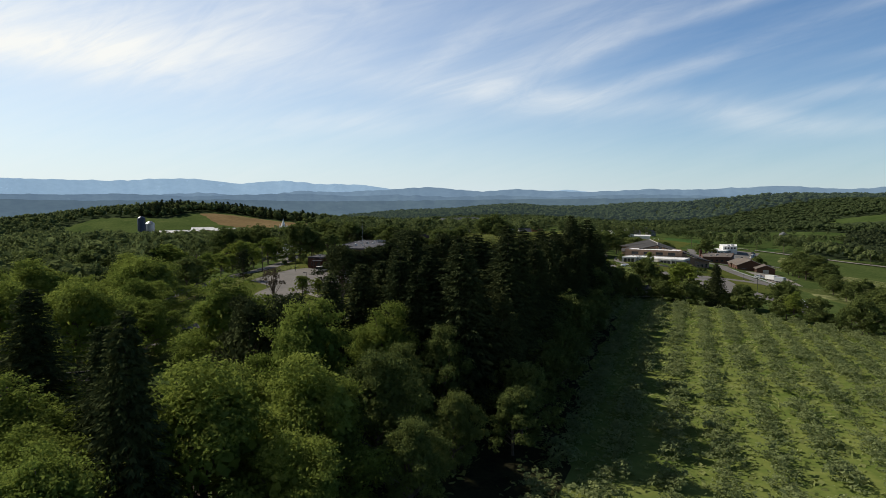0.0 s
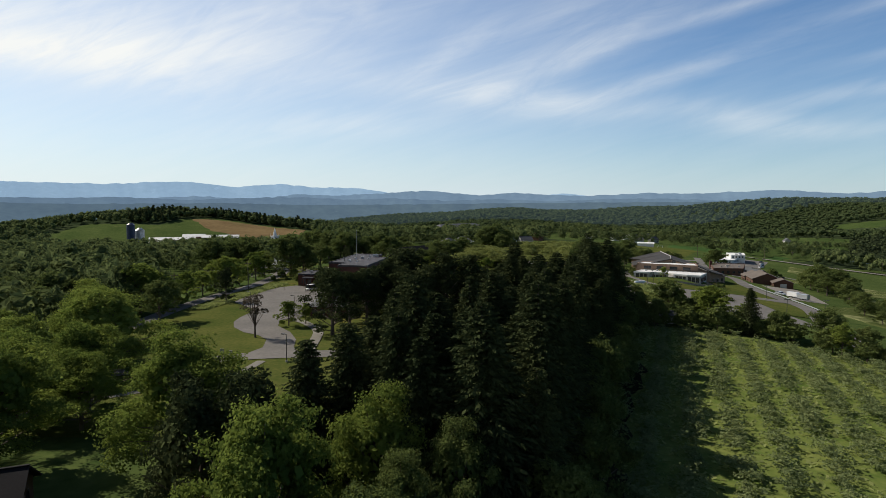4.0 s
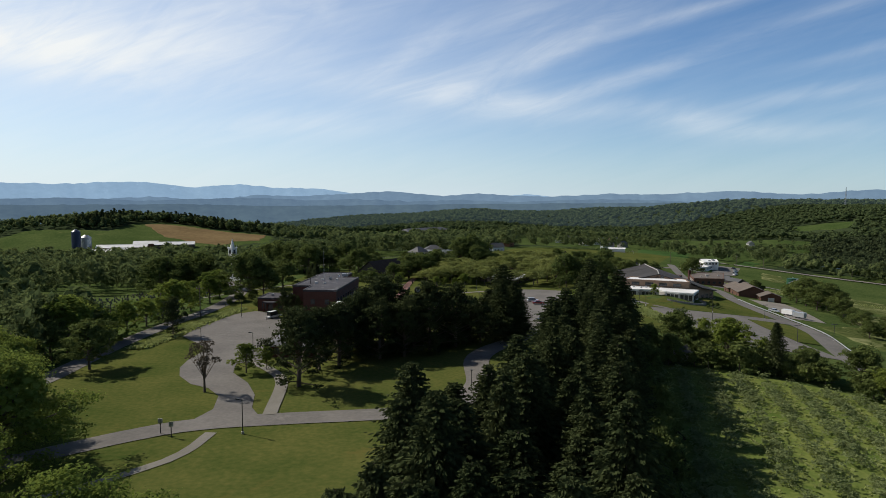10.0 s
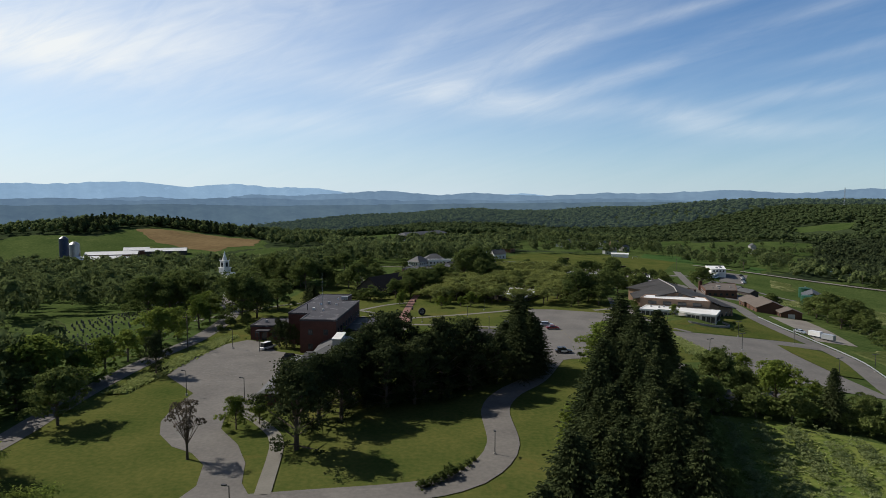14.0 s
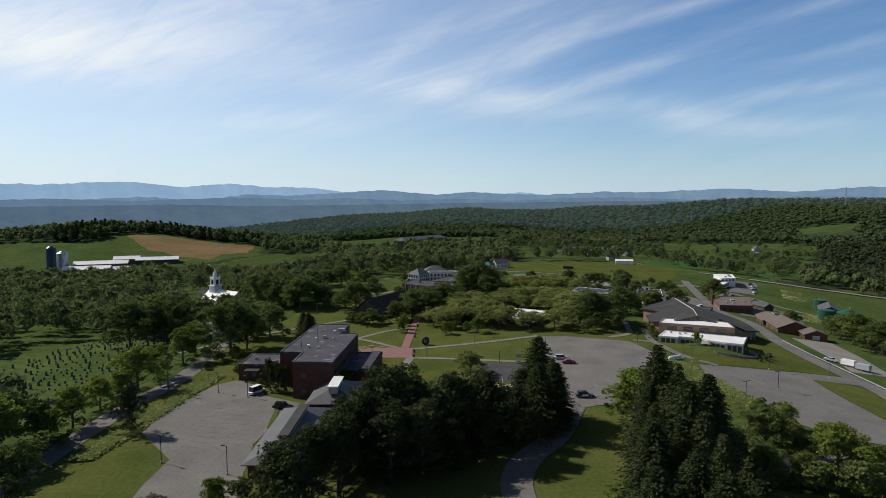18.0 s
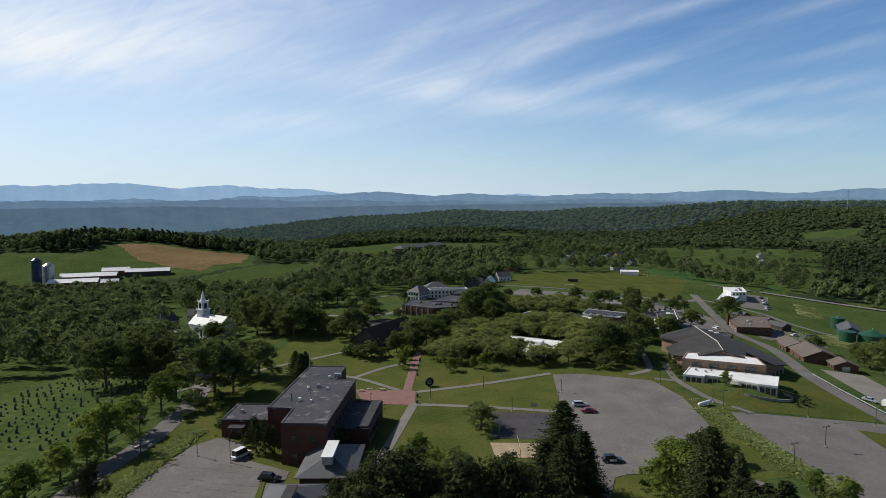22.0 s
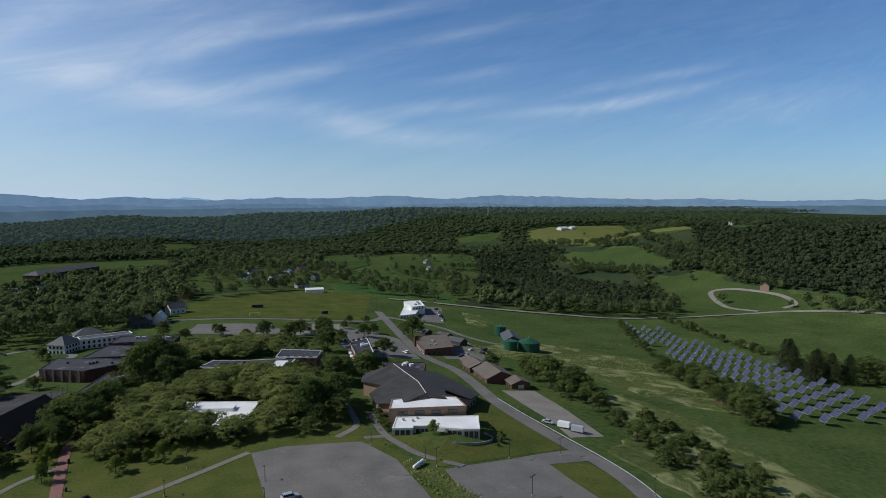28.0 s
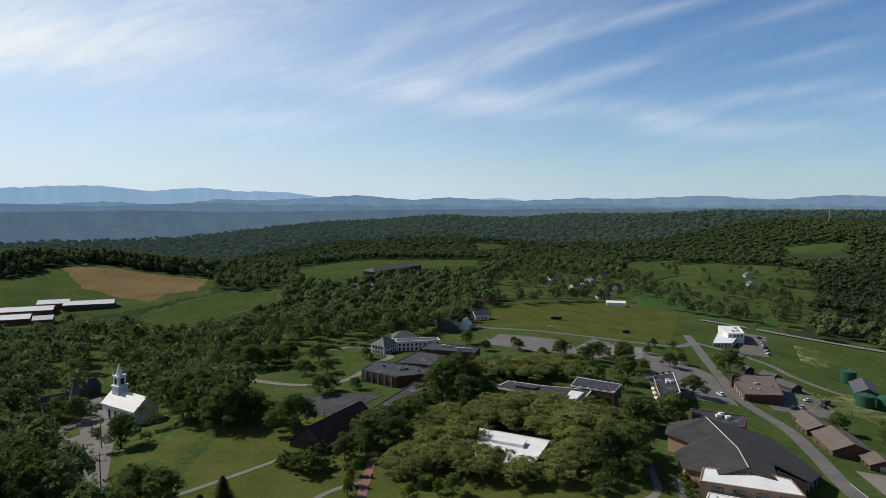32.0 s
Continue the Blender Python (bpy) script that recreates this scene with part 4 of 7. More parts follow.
windows_on(gym, (121.4, 336), (132.2, 346.2), -6.6, 3, 2.0, 2.2, 2, DARK_METAL)
windows_on(gym, (87.4, 351.2), (85.7, 341), -0.6, 2, 1.6, 2.2, 2, DARK_METAL)
windows_on(gym, (97, 381), (89.6, 366), -0.4, 3, 1.6, 2.0, 2, DARK_METAL)
wing = flat_building("rear_wing", [(111, 393), (128, 385), (136, 398), (117, 408)], -18, -2.2, BROWN_WALL, ROOF_DARK, "flat-roofed rear wing of the sports hall", BROWN_WALL, 0.5)
for x, y in ((124, 398), (127, 396), (126, 400)):
    box_part("roof_unit", wing, x - 1, x + 1, y - 0.8, y + 0.8, -2.1, -0.9, WHITE, "white rooftop unit")

# ---- white-roofed pavilion in the grove ----
PAV = [(18.5, 351.6), (34.6, 339.8), (46.4, 363.6), (22.6, 376.2)]
pav = flat_building("grove_pavilion", PAV, -2, 2.2, DARK_WOOD, ROOF_WHITE, "dark pavilion with a bright white roof under trees", WHITE, 0.3)
bm = bmesh.new()
prism_into(bm, [(25.6, 362.2), (35.6, 357.0), (37.6, 361.4), (27.4, 366.6)], 2.3, 3.5)
part("roof_lantern", bm, ROOF_WHITE, pav, "raised white centre of the roof")
windows_on(pav, PAV[0], PAV[1], -0.1, 5, 1.8, 1.8, 2, DARK_METAL)
windows_on(pav, PAV[1], PAV[2], -0.1, 7, 1.8, 1.8, 2, DARK_METAL)

# ---- the dark barn-like theatre and the flat-roofed halls behind ----
barn = thing("theatre_barn", -31.0, 377.5, gz(-30, 375), 60.2, "dark barn-like theatre with a steep black roof", "building")
L, W, H = 15.5, 10.0, 9.0
box_part("wall", barn, -L, L, -W + 1.5, W - 1.5, -1, 3.2, DARK_WOOD)
for s in (-1, 1):
    bm = bmesh.new()
    slope_into(bm, [(-L - 0.6, 0, H), (L + 0.6, 0, H), (L + 0.6, s * W, 1.6), (-L - 0.6, s * W, 1.6)], 0.3)
    part("roof_slope", bm, BLACK_ROOF, barn)
    bm = bmesh.new()
    a = [bm.verts.new(v) for v in ((s * L, -W + 1.6, 2.6), (s * L, W - 1.6, 2.6), (s * L, 0, H - 0.4))]
    b = [bm.verts.new((v.co.x - s * 0.3, v.co.y, v.co.z)) for v in a]
    bm.faces.new(a), bm.faces.new(b[::-1])
    for i in range(3):
        bm.faces.new((a[i], b[i], b[(i + 1) % 3], a[(i + 1) % 3]))
    part("gable_wall", bm, DARK_WOOD, barn)


def campus_flat(outline, top, label, wall=BRICK, trim=None, rows=((1.0, 6),), roof=ROOF_DARK, name="campus_hall"):
    base = min(gz(*p) for p in outline) - 1
    ob = flat_building(name, outline, base, top, wall, roof, label, trim, 0.4)
    g = gz(*outline[0])
    n = len(outline)
    for zz, count in rows:
        for i in range(n):
            a, b = outline[i], outline[(i + 1) % n]
            ln = math.dist(a, b)
            if ln > 5:
                windows_on(ob, a, b, g + zz, max(1, int(count * ln / 20)), 1.5, 1.6, 2)
    return ob


strip = campus_flat([(-21.5, 396), (-13.5, 402), (6, 432), (-2, 438)], 1.6, "long dark flat-roofed link hall")
f1 = campus_flat([(-28.8, 455.5), (-11.4, 442.6), (7.6, 449.6), (4.4, 458), (-23.1, 474)], 2.6, "flat-roofed brick hall with pale piers")
for t in np.linspace(0.12, 0.88, 5):
    x, y = -28.8 + 17.4 * t, 455.5 - 12.9 * t
    box_part("pier", f1, x - 0.35, x + 0.35, y - 0.4, y + 0.25, -4, 2.4, CONCRETE)
for x, y in ((-9, 455), (-7.6, 455.6), (-6.2, 456.2), (-18, 462), (0, 452)):
    box_part("roof_unit", f1, x - 0.5, x + 0.5, y - 0.6, y + 0.6, 2.6, 3.6, DARK_METAL)
f2 = campus_flat([(-13.1, 470.3), (6.3, 464.3), (14.6, 483.8), (-0.8, 494.3)], 2.3, "wide flat-roofed dark brick hall")
f3 = campus_flat([(0.1, 499.6), (30.6, 489.7), (35, 502), (5.9, 516)], 2.3, "flat-roofed hall with white rooftop ducts")
for x, y in ((22, 498), (25, 497.5), (28, 497), (14, 505), (17, 504)):
    box_part("roof_unit", f3, x - 1.1, x + 1.1, y - 0.7, y + 0.7, 2.3, 3.6, CAR_SILVER, "pale rooftop duct")
d1 = campus_flat([(34.4, 429.3), (51.7, 417.5), (66.5, 402.8), (78.2, 424), (56.8, 431), (42.3, 439)], 1.4, "dark dormitory with white roof edges", BROWN_WALL, WHITE)
bm = bmesh.new()
prism_into(bm, [(44, 429), (52, 424.5), (55, 427.5), (47, 432)], 1.4, 2.4)
part("roof_step", bm, ROOF_DARK, d1)
bm = bmesh.new()
prism_into(bm, [(62, 411), (67, 409), (73, 419), (68, 421.5)], 1.4, 2.3)
part("roof_step", bm, WHITE, d1)
campus_flat([(69.3, 427.8), (86.2, 417.3), (93.3, 428.9), (75.9, 441.2)], 2.4, "brick dormitory with a white roof edge", BROWN_WALL, WHITE, ((1.0, 6), (4.5, 6)))
bo = campus_flat([(109.5, 423), (122, 431), (132, 463.5), (119.4, 458.7)], -2.2, "orange brick block with white balconies", ORANGE_BRICK, WHITE, ((1.0, 5), (4.0, 5)))
for k in range(5):
    t = (k + 0.5) / 5
    x, y = 119.4 - 9.9 * t, 458.7 - 35.7 * t
    for z in (-9.5, -6.0):
        box_part("balcony", bo, x - 1.3, x - 0.05, y - 1.6, y + 1.6, z, z + 1.0, WHITE)
for x, y in ((122, 446), (124.5, 447), (123, 449)):
    box_part("roof_unit", bo, x - 1, x + 1, y - 0.6, y + 0.6, -2.2, -0.9, WHITE)

# the white library: a hipped pavilion with a long two-storey wing
lz = gz(-6, 525)
lib = thing("library", -21, 519, lz, -36, "white library with grey hipped roofs", "building")
box_part("wall", lib, -5, 5, -6.5, 6.5, -1.5, 5.2, WHITE)
hip_roof(lib, -5, 5, -6.5, 6.5, 5.2, 9.2, SLATE, 0.6)
for zz in (0.7, 3.2):
    windows_on(lib, (-5, -6.5), (5, -6.5), zz, 4, 1.1, 1.4)
    windows_on(lib, (5, -6.5), (5, 6.5), zz, 5, 1.1, 1.4)
libw = flat_building("library_wing", [(-14, 519.5), (12.5, 524), (11, 532), (-15, 528)], lz - 2, lz + 5.6, WHITE, SLATE, "white two-storey wing with rows of windows", WHITE, 0.5)
for zz in (0.7, 3.2):
    windows_on(libw, (-14, 519.5), (12.5, 524), lz + zz, 10, 1.1, 1.5)
    windows_on(libw, (12.5, 524), (11, 532), lz + zz, 3, 1.1, 1.5)
lh = thing("library_hall", -9, 536, lz, 8, "white hall with a grey hipped roof", "building")
box_part("wall", lh, -8, 6, -5, 5, -1.5, 6.0, WHITE)
hip_roof(lh, -8, 6, -5, 5, 6.0, 9.4, SLATE, 0.6)


# ---- buildings along the service road ----
oz = gz(176, 455)
OFF = [(164, 452), (183, 450), (198, 485), (181, 487.5), (170, 474.5)]
office = flat_building("office", OFF, oz - 3, -10.4, BROWN_WALL, SHINGLE_TAN, "brown brick office with a tan gravelled roof", BROWN_WALL, 0.4)
windows_on(office, OFF[0], OFF[1], -13.4, 5, 1.6, 1.4, 2, DARK_METAL)
windows_on(office, OFF[4], OFF[0], -13.0, 6, 1.5, 1.5, 2, WHITE)
box_part("chimney", office, 170.2, 171.8, 477, 478.6, -14, -7.4, BRICK, "red brick chimney")
for x, y, s in ((180, 470, 1.2), (176, 460, 0.6), (186, 466, 0.5), (173, 462, 0.5)):
    box_part("roof_unit", office, x - s, x + s, y - s * 0.6, y + s * 0.6, -10.3, -9.6, CONCRETE)


def brown_house(x, y, turn, length, width, eave, ridge, label, door=False):
    ob = gable_house("brown_lodge", x, y, gz(x, y), turn, length, width, eave, ridge, BROWN_WALL, SHINGLE_TAN, label, 0.7, "lodge", 2, 1.2, 1.2, depth=4)
    if door:
        box_part("garage_door", ob, -length / 2 - 0.1, -length / 2 + 0.02, -1.5, 1.5, 0.0, 2.3, CAR_SILVER, "pale blue-grey garage door")
    return ob


brown_house(168.5, 386, 78, 19, 14.5, 3.8, 6.8, "long brown brick lodge with a shingled gable")
brown_house(172, 407, 78, 11, 12, 3.6, 6.0, "brown brick lodge with a tan roof")
brown_house(177, 422, 78, 8, 9, 3.2, 5.0, "small brown brick lodge")
brown_house(171.5, 369.5, 75, 8.5, 9.5, 3.0, 4.8, "brown brick garage with a pale door", True)
for x, y, ln, label in ((209, 507, 10, "dark shed with a grey roof beside the yard"), (208, 488, 13, "dark wooden shed with a grey roof"), (200, 520, 9, "small dark wooden yard shed")):
    gable_house("yard_shed", x, y, gz(x, y), 105, ln, 7, 2.8, 4.6, DARK_WOOD, SLATE, label, 0.4, "shed")
# white building at the far end of the service road
wz = gz(238, 615)
wb = flat_building("white_office", [(216, 594.5), (231, 595), (250, 622), (236, 628)], wz - 2, wz + 3.4, WHITE, ROOF_WHITE, "white office with a flat white roof", WHITE, 0.3)
windows_on(wb, (216, 594.5), (231, 595), wz + 1.2, 5, 1.4, 1.4, 2, DARK_METAL)
windows_on(wb, (231, 595), (250, 622), wz + 1.2, 9, 1.4, 1.4, 2, DARK_METAL)
wb2 = flat_building("white_tower", [(236, 612), (249, 612), (259, 640), (243, 642)], wz - 2, wz + 6.6, WHITE, ROOF_WHITE, "taller white block with rooftop units", WHITE, 0.3)
windows_on(wb2, (236, 612), (249, 612), wz + 4.4, 4, 1.4, 1.4, 2, DARK_METAL)
for x, y in ((244, 620), (248, 621), (251, 630)):
    box_part("roof_unit", wb2, x - 1, x + 1, y - 0.8, y + 0.8, wz + 6.6, wz + 7.8, STEEL)


# ---- green tanks and their shed ----
def tank(x, y, r, h, cone, label):
    z = gz(x, y)
    root = thing("storage_tank", x, y, z, 0, label, "tank", "green tanks")
    tube_part("shell", root, (0, 0, -1), (0, 0, h), r, r, GREEN_PAINT, 28)
    tube_part("roof_cone", root, (0, 0, h), (0, 0, h + cone), r + 0.15, 0.35, GREEN_PAINT, 28)
    for k in range(1, 5):
        tube_part("hoop", root, (0, 0, h * k / 5), (0, 0, h * k / 5 + 0.14), r + 0.08, r + 0.08, GREEN_PAINT, 28)
    tube_part("vent", root, (0, 0, h + cone - 0.1), (0, 0, h + cone + 0.9), 0.35, 0.35, STEEL, 8)


tank(251, 464, 7.3, 6.6, 3.0, "squat green tank with a conical roof")
tank(238, 467, 4.4, 6.6, 0.4, "short green cylindrical tank beside a shed")
tank(267, 521, 4.2, 7.6, 0.4, "tall green cylindrical tank")
gs = gable_house("green_shed", 253, 488, gz(253, 488), 62, 24, 12, 5.5, 8.5, GREEN_PAINT, SLATE, "green metal shed with a grey roof and white doors", 0.4, "shed", depth=3)
for y in (-3.2, 3.2):
    box_part("door", gs, -12.12, -12.02, y - 1.6, y + 1.6, 0, 4.0, WHITE, "tall white sliding door")


# ---- the church, the chapel and village houses ----
cz = -7.3
church = thing("church", -122, 414.5, cz, -33, "white clapboard church with a tall steeple", "church")
box_part("wall", church, -13, 9.5, -5.6, 5.6, -2.5, 7.6, WHITE)
for s in (-1, 1):
    bm = bmesh.new()
    slope_into(bm, [(-13.5, 0, 12.2), (10.1, 0, 12.2), (10.1, s * 6.2, 7.2), (-13.5, s * 6.2, 7.2)], 0.2)
    part("roof_slope", bm, WHITE, church)
    bm = bmesh.new()
    x = 9.5 if s > 0 else -13
    a = [bm.verts.new(v) for v in ((x, -5.6, 7.5), (x, 5.6, 7.5), (x, 0, 12))]
    b = [bm.verts.new((v.co.x - s * 0.25, v.co.y, v.co.z)) for v in a]
    bm.faces.new(a), bm.faces.new(b[::-1])
    for i in range(3):
        bm.faces.new((a[i], b[i], b[(i + 1) % 3], a[(i + 1) % 3]))
    part("gable_wall", bm, WHITE, church)
    windows_on(church, (-11, -5.6 * s) if s > 0 else (8, 5.6), (8, -5.6 * s) if s > 0 else (-11, 5.6), 1.8, 4, 1.3, 3.6, 2)
TX = -9.0
box_part("tower", church, TX - 2.3, TX + 2.3, -2.3, 2.3, 8, 14.0, WHITE)
box_part("tower_cornice", church, TX - 2.7, TX + 2.7, -2.7, 2.7, 14.01, 14.4, WHITE)
belfry = box_part("belfry", church, TX - 1.8, TX + 1.8, -1.8, 1.8, 14.41, 18.2, WHITE)
for a, b in (((TX - 1.8, -1.8), (TX + 1.8, -1.8)), ((TX + 1.8, -1.8), (TX + 1.8, 1.8))):
    windows_on(church, a, b, 15.0, 1, 1.5, 2.4, 2, DARK_METAL, kind="louvre")
box_part("belfry_cornice", church, TX - 2.1, TX + 2.1, -2.1, 2.1, 18.21, 18.6, WHITE)
for sx, sy in itertools.product((-1, 1), (-1, 1)):
    tube_part("pinnacle", church, (TX + sx * 1.8, sy * 1.8, 18.6), (TX + sx * 1.8, sy * 1.8, 20.2), 0.2, 0.02, WHITE, 6)
tube_part("spire", church, (TX, 0, 18.6), (TX, 0, 23.9), 1.4, 0.05, WHITE, 8)

chz = gz(-168, 440)
chapel = gable_house("stone_chapel", -168, 440, chz, 40, 13, 9, 4.5, 10.0, STONE, SLATE, "small stone chapel with a steep roof and spire", 0.4, "chapel", 3, 0.8, 2.2, depth=3)
box_part("tower", chapel, 4, 7.5, -6.5, -3, -2, 9, STONE)
tube_part("spire", chapel, (5.75, -4.75, 9), (5.75, -4.75, 16.5), 2.2, 0.05, SLATE, 8)
HOUSES = [(-156, 400, 20, 14, 10, WHITE, SLATE), (-172, 470, 60, 12, 9, SLATE, SLATE), (-160, 492, 10, 13, 9, WHITE, SLATE), (-146, 498, 80, 11, 8, WHITE, SLATE),
          (-149, 596, 30, 10, 8, WHITE, ROOF_WHITE), (20, 590, 15, 13, 9, SLATE, SLATE), (33, 596, 70, 9, 7, WHITE, ROOF_WHITE), (48, 640, 20, 12, 9, WHITE, SLATE),
          (66, 720, 60, 12, 9, ORANGE_BRICK, ORANGE_BRICK), (-70, 790, 30, 11, 8, WHITE, ROOF_WHITE), (-48, 815, 50, 11, 8, WHITE, SLATE), (180, 860, 30, 12, 9, WHITE, SLATE)]
FAR_HOUSES = [(150, 880, 70, 12, 9, WHITE, SLATE), (205, 905, 20, 12, 9, WHITE, ROOF_WHITE), (235, 880, 45, 12, 9, CONCRETE, SLATE), (170, 930, 15, 14, 9, WHITE, SLATE), (225, 950, 60, 12, 9, WHITE, SLATE),
              (250, 985, 25, 13, 9, TAN, SLATE), (192, 790, 5, 14, 10, CAR_SILVER, SLATE), (470, 1010, 80, 14, 9, CONCRETE, SLATE), (510, 1095, 80, 14, 9, CONCRETE, SLATE), (702, 585, 25, 16, 10, TAN, SLATE),
              (1020, 1330, 15, 30, 14, WHITE, ROOF_WHITE), (1055, 1335, 20, 18, 12, WHITE, ROOF_WHITE), (1040, 880, 30, 24, 14, WHITE, SLATE)]
for x, y, turn, ln, wd, wall_m, roof_m in HOUSES + FAR_HOUSES:
    gable_house("village_house", x, y, gz(x, y), turn, ln, wd, 4.6, 8.2, wall_m, roof_m, {"white_paint": "white clapboard village house among trees"}.get(wall_m.name, "gabled village house among trees"), 0.5, "house", 3, 1.0, 1.4, depth=4)
fh = thing("field_house", 192, 747, gz(192, 747), -14, "low white field house beside the sports field", "building")
box_part("wall", fh, -9, 9, -4, 4, -2, 3.6, WHITE)
bm = bmesh.new()
slope_into(bm, [(-9.5, -4.5, 3.7), (9.5, -4.5, 3.7), (9.5, 4.5, 4.6), (-9.5, 4.5, 4.6)], 0.2)
part("roof", bm, ROOF_WHITE, fh)
dz0 = gz(-35, 965)
far_hall = thing("long_residence", -35, 965, dz0, 54, "long low residence hall on the hillside", "building")
box_part("wall", far_hall, -50, 50, -9, 9, -6, 7, BROWN_WALL)
hip_roof(far_hall, -50, 50, -9, 9, 7, 11, SLATE, 0.8)
windows_on(far_hall, (-50, -9), (50, -9), 2, 16, 2, 2)
# start-side house under the trees
gable_house("hillside_house", -40, 70, gz(-40, 70), 28, 15, 10, 2.6, 5.4, BROWN_WALL, BLACK_ROOF, "brown house with a dark shingle roof under trees", 0.7, "house", 3)
gable_house("garden_shed", 62, 199, gz(62, 199), 30, 4.2, 3.4, 2.2, 3.3, CONCRETE, SLATE, "small grey garden shed at the hedge", 0.3, "shed")

# ---- the dairy farm ----
def silo(x, y, r, h, mat, label):
    root = thing("silo", x, y, gz(x, y), 0, label, "silo", "farm silos")
    tube_part("shell", root, (0, 0, -2), (0, 0, h), r, r, mat, 20)
    tube_part("dome", root, (0, 0, h), (0, 0, h + r * 0.5), r, r * 0.35, mat, 20)
    for k in range(1, 6):
        tube_part("hoop", root, (0, 0, h * k / 6), (0, 0, h * k / 6 + 0.2), r + 0.08, r + 0.08, mat, 20)


silo(-378, 670, 4.2, 23.5, BLUE_SILO, "tall dark blue farm silo")
silo(-376, 684, 5.0, 15.5, STEEL, "squat grey steel silo")
for x, y, turn, ln, wd, label in ((-345, 697, 20, 48, 15, "long farm barn with a bright metal roof"), (-332, 722, 20, 24, 13, "farm barn with a pale metal roof"), (-300, 722, 18, 40, 13, "open cattle barn with a pale roof"), (-345, 672, 20, 40, 16, "wide white-roofed farm barn"), (-312, 672, 20, 14, 10, "small white-roofed farm shed")):
    gable_house("farm_barn", x, y, gz(x, y), turn, ln, wd, 4.2, 6.8, DARK_WOOD if "open" in label else BROWN_WALL, ROOF_WHITE, label, 0.6, "barn", depth=5)

# ---- radio mast on the hill ----
mz = gz(1081, 1755)
mast = thing("radio_mast", 1081, 1755, mz, 0, "slender lattice radio mast on the wooded hill", "mast")
for k in range(3):
    a = k * 2.094
    tube_part("leg", mast, (2.2 * math.cos(a), 2.2 * math.sin(a), -5), (0.8 * math.cos(a), 0.8 * math.sin(a), 62), 0.35, 0.25, STEEL, 5)
for k in range(8):
    tube_part("brace", mast, (-1.6, 0, k * 8), (1.6, 0.8, k * 8 + 7), 0.2, 0.2, STEEL, 4)


# ---- solar field ----
bm = bmesh.new()
for i in range(6):
    for j in range(4):
        box_into(bm, -2.3 + i * 0.77, -2.3 + i * 0.77 + 0.72, -2.3 + j * 1.16, -2.3 + j * 1.16 + 1.11, 0, 0.06)
bmesh.ops.recalc_face_normals(bm, faces=bm.faces[:])
cells_me = bpy.data.meshes.new("panel")
bm.to_mesh(cells_me), bm.free()
cells_me.materials.append(CELL)
frame_me = box_mesh("frame", 4.7, 4.75, 0.07, CAR_SILVER)
post_me = box_mesh("post", 0.4, 0.4, 3.9, STEEL)
srng = random.Random(12)
for line_no, first in enumerate((0, 1, 1, 5, 8, 11)):
    for k in range(first, 23 - line_no // 2):
        x, y = 428 + 11.4 * line_no - 6.9 * k, 547 - 6.8 * line_no - 11.5 * k
        if line_no == 0 and k in (7, 8, 13, 14):
            continue
        root = thing("solar_tracker", x, y, gz(x, y), -112 + srng.uniform(-4, 4), "blue solar panel array on a steel post in grass", "solar panel", "solar field")
        share("post", post_me, root, pose(0, 0, -0.8))
        tilt = pose(0, 0, 3.2, 0, 0, 0) @ Matrix.Rotation(radians(44 + srng.uniform(-3, 3)), 4, "X")
        fr = share("frame", frame_me, root, tilt)
        share("panel", cells_me, fr, pose(0, 0, 0.075))


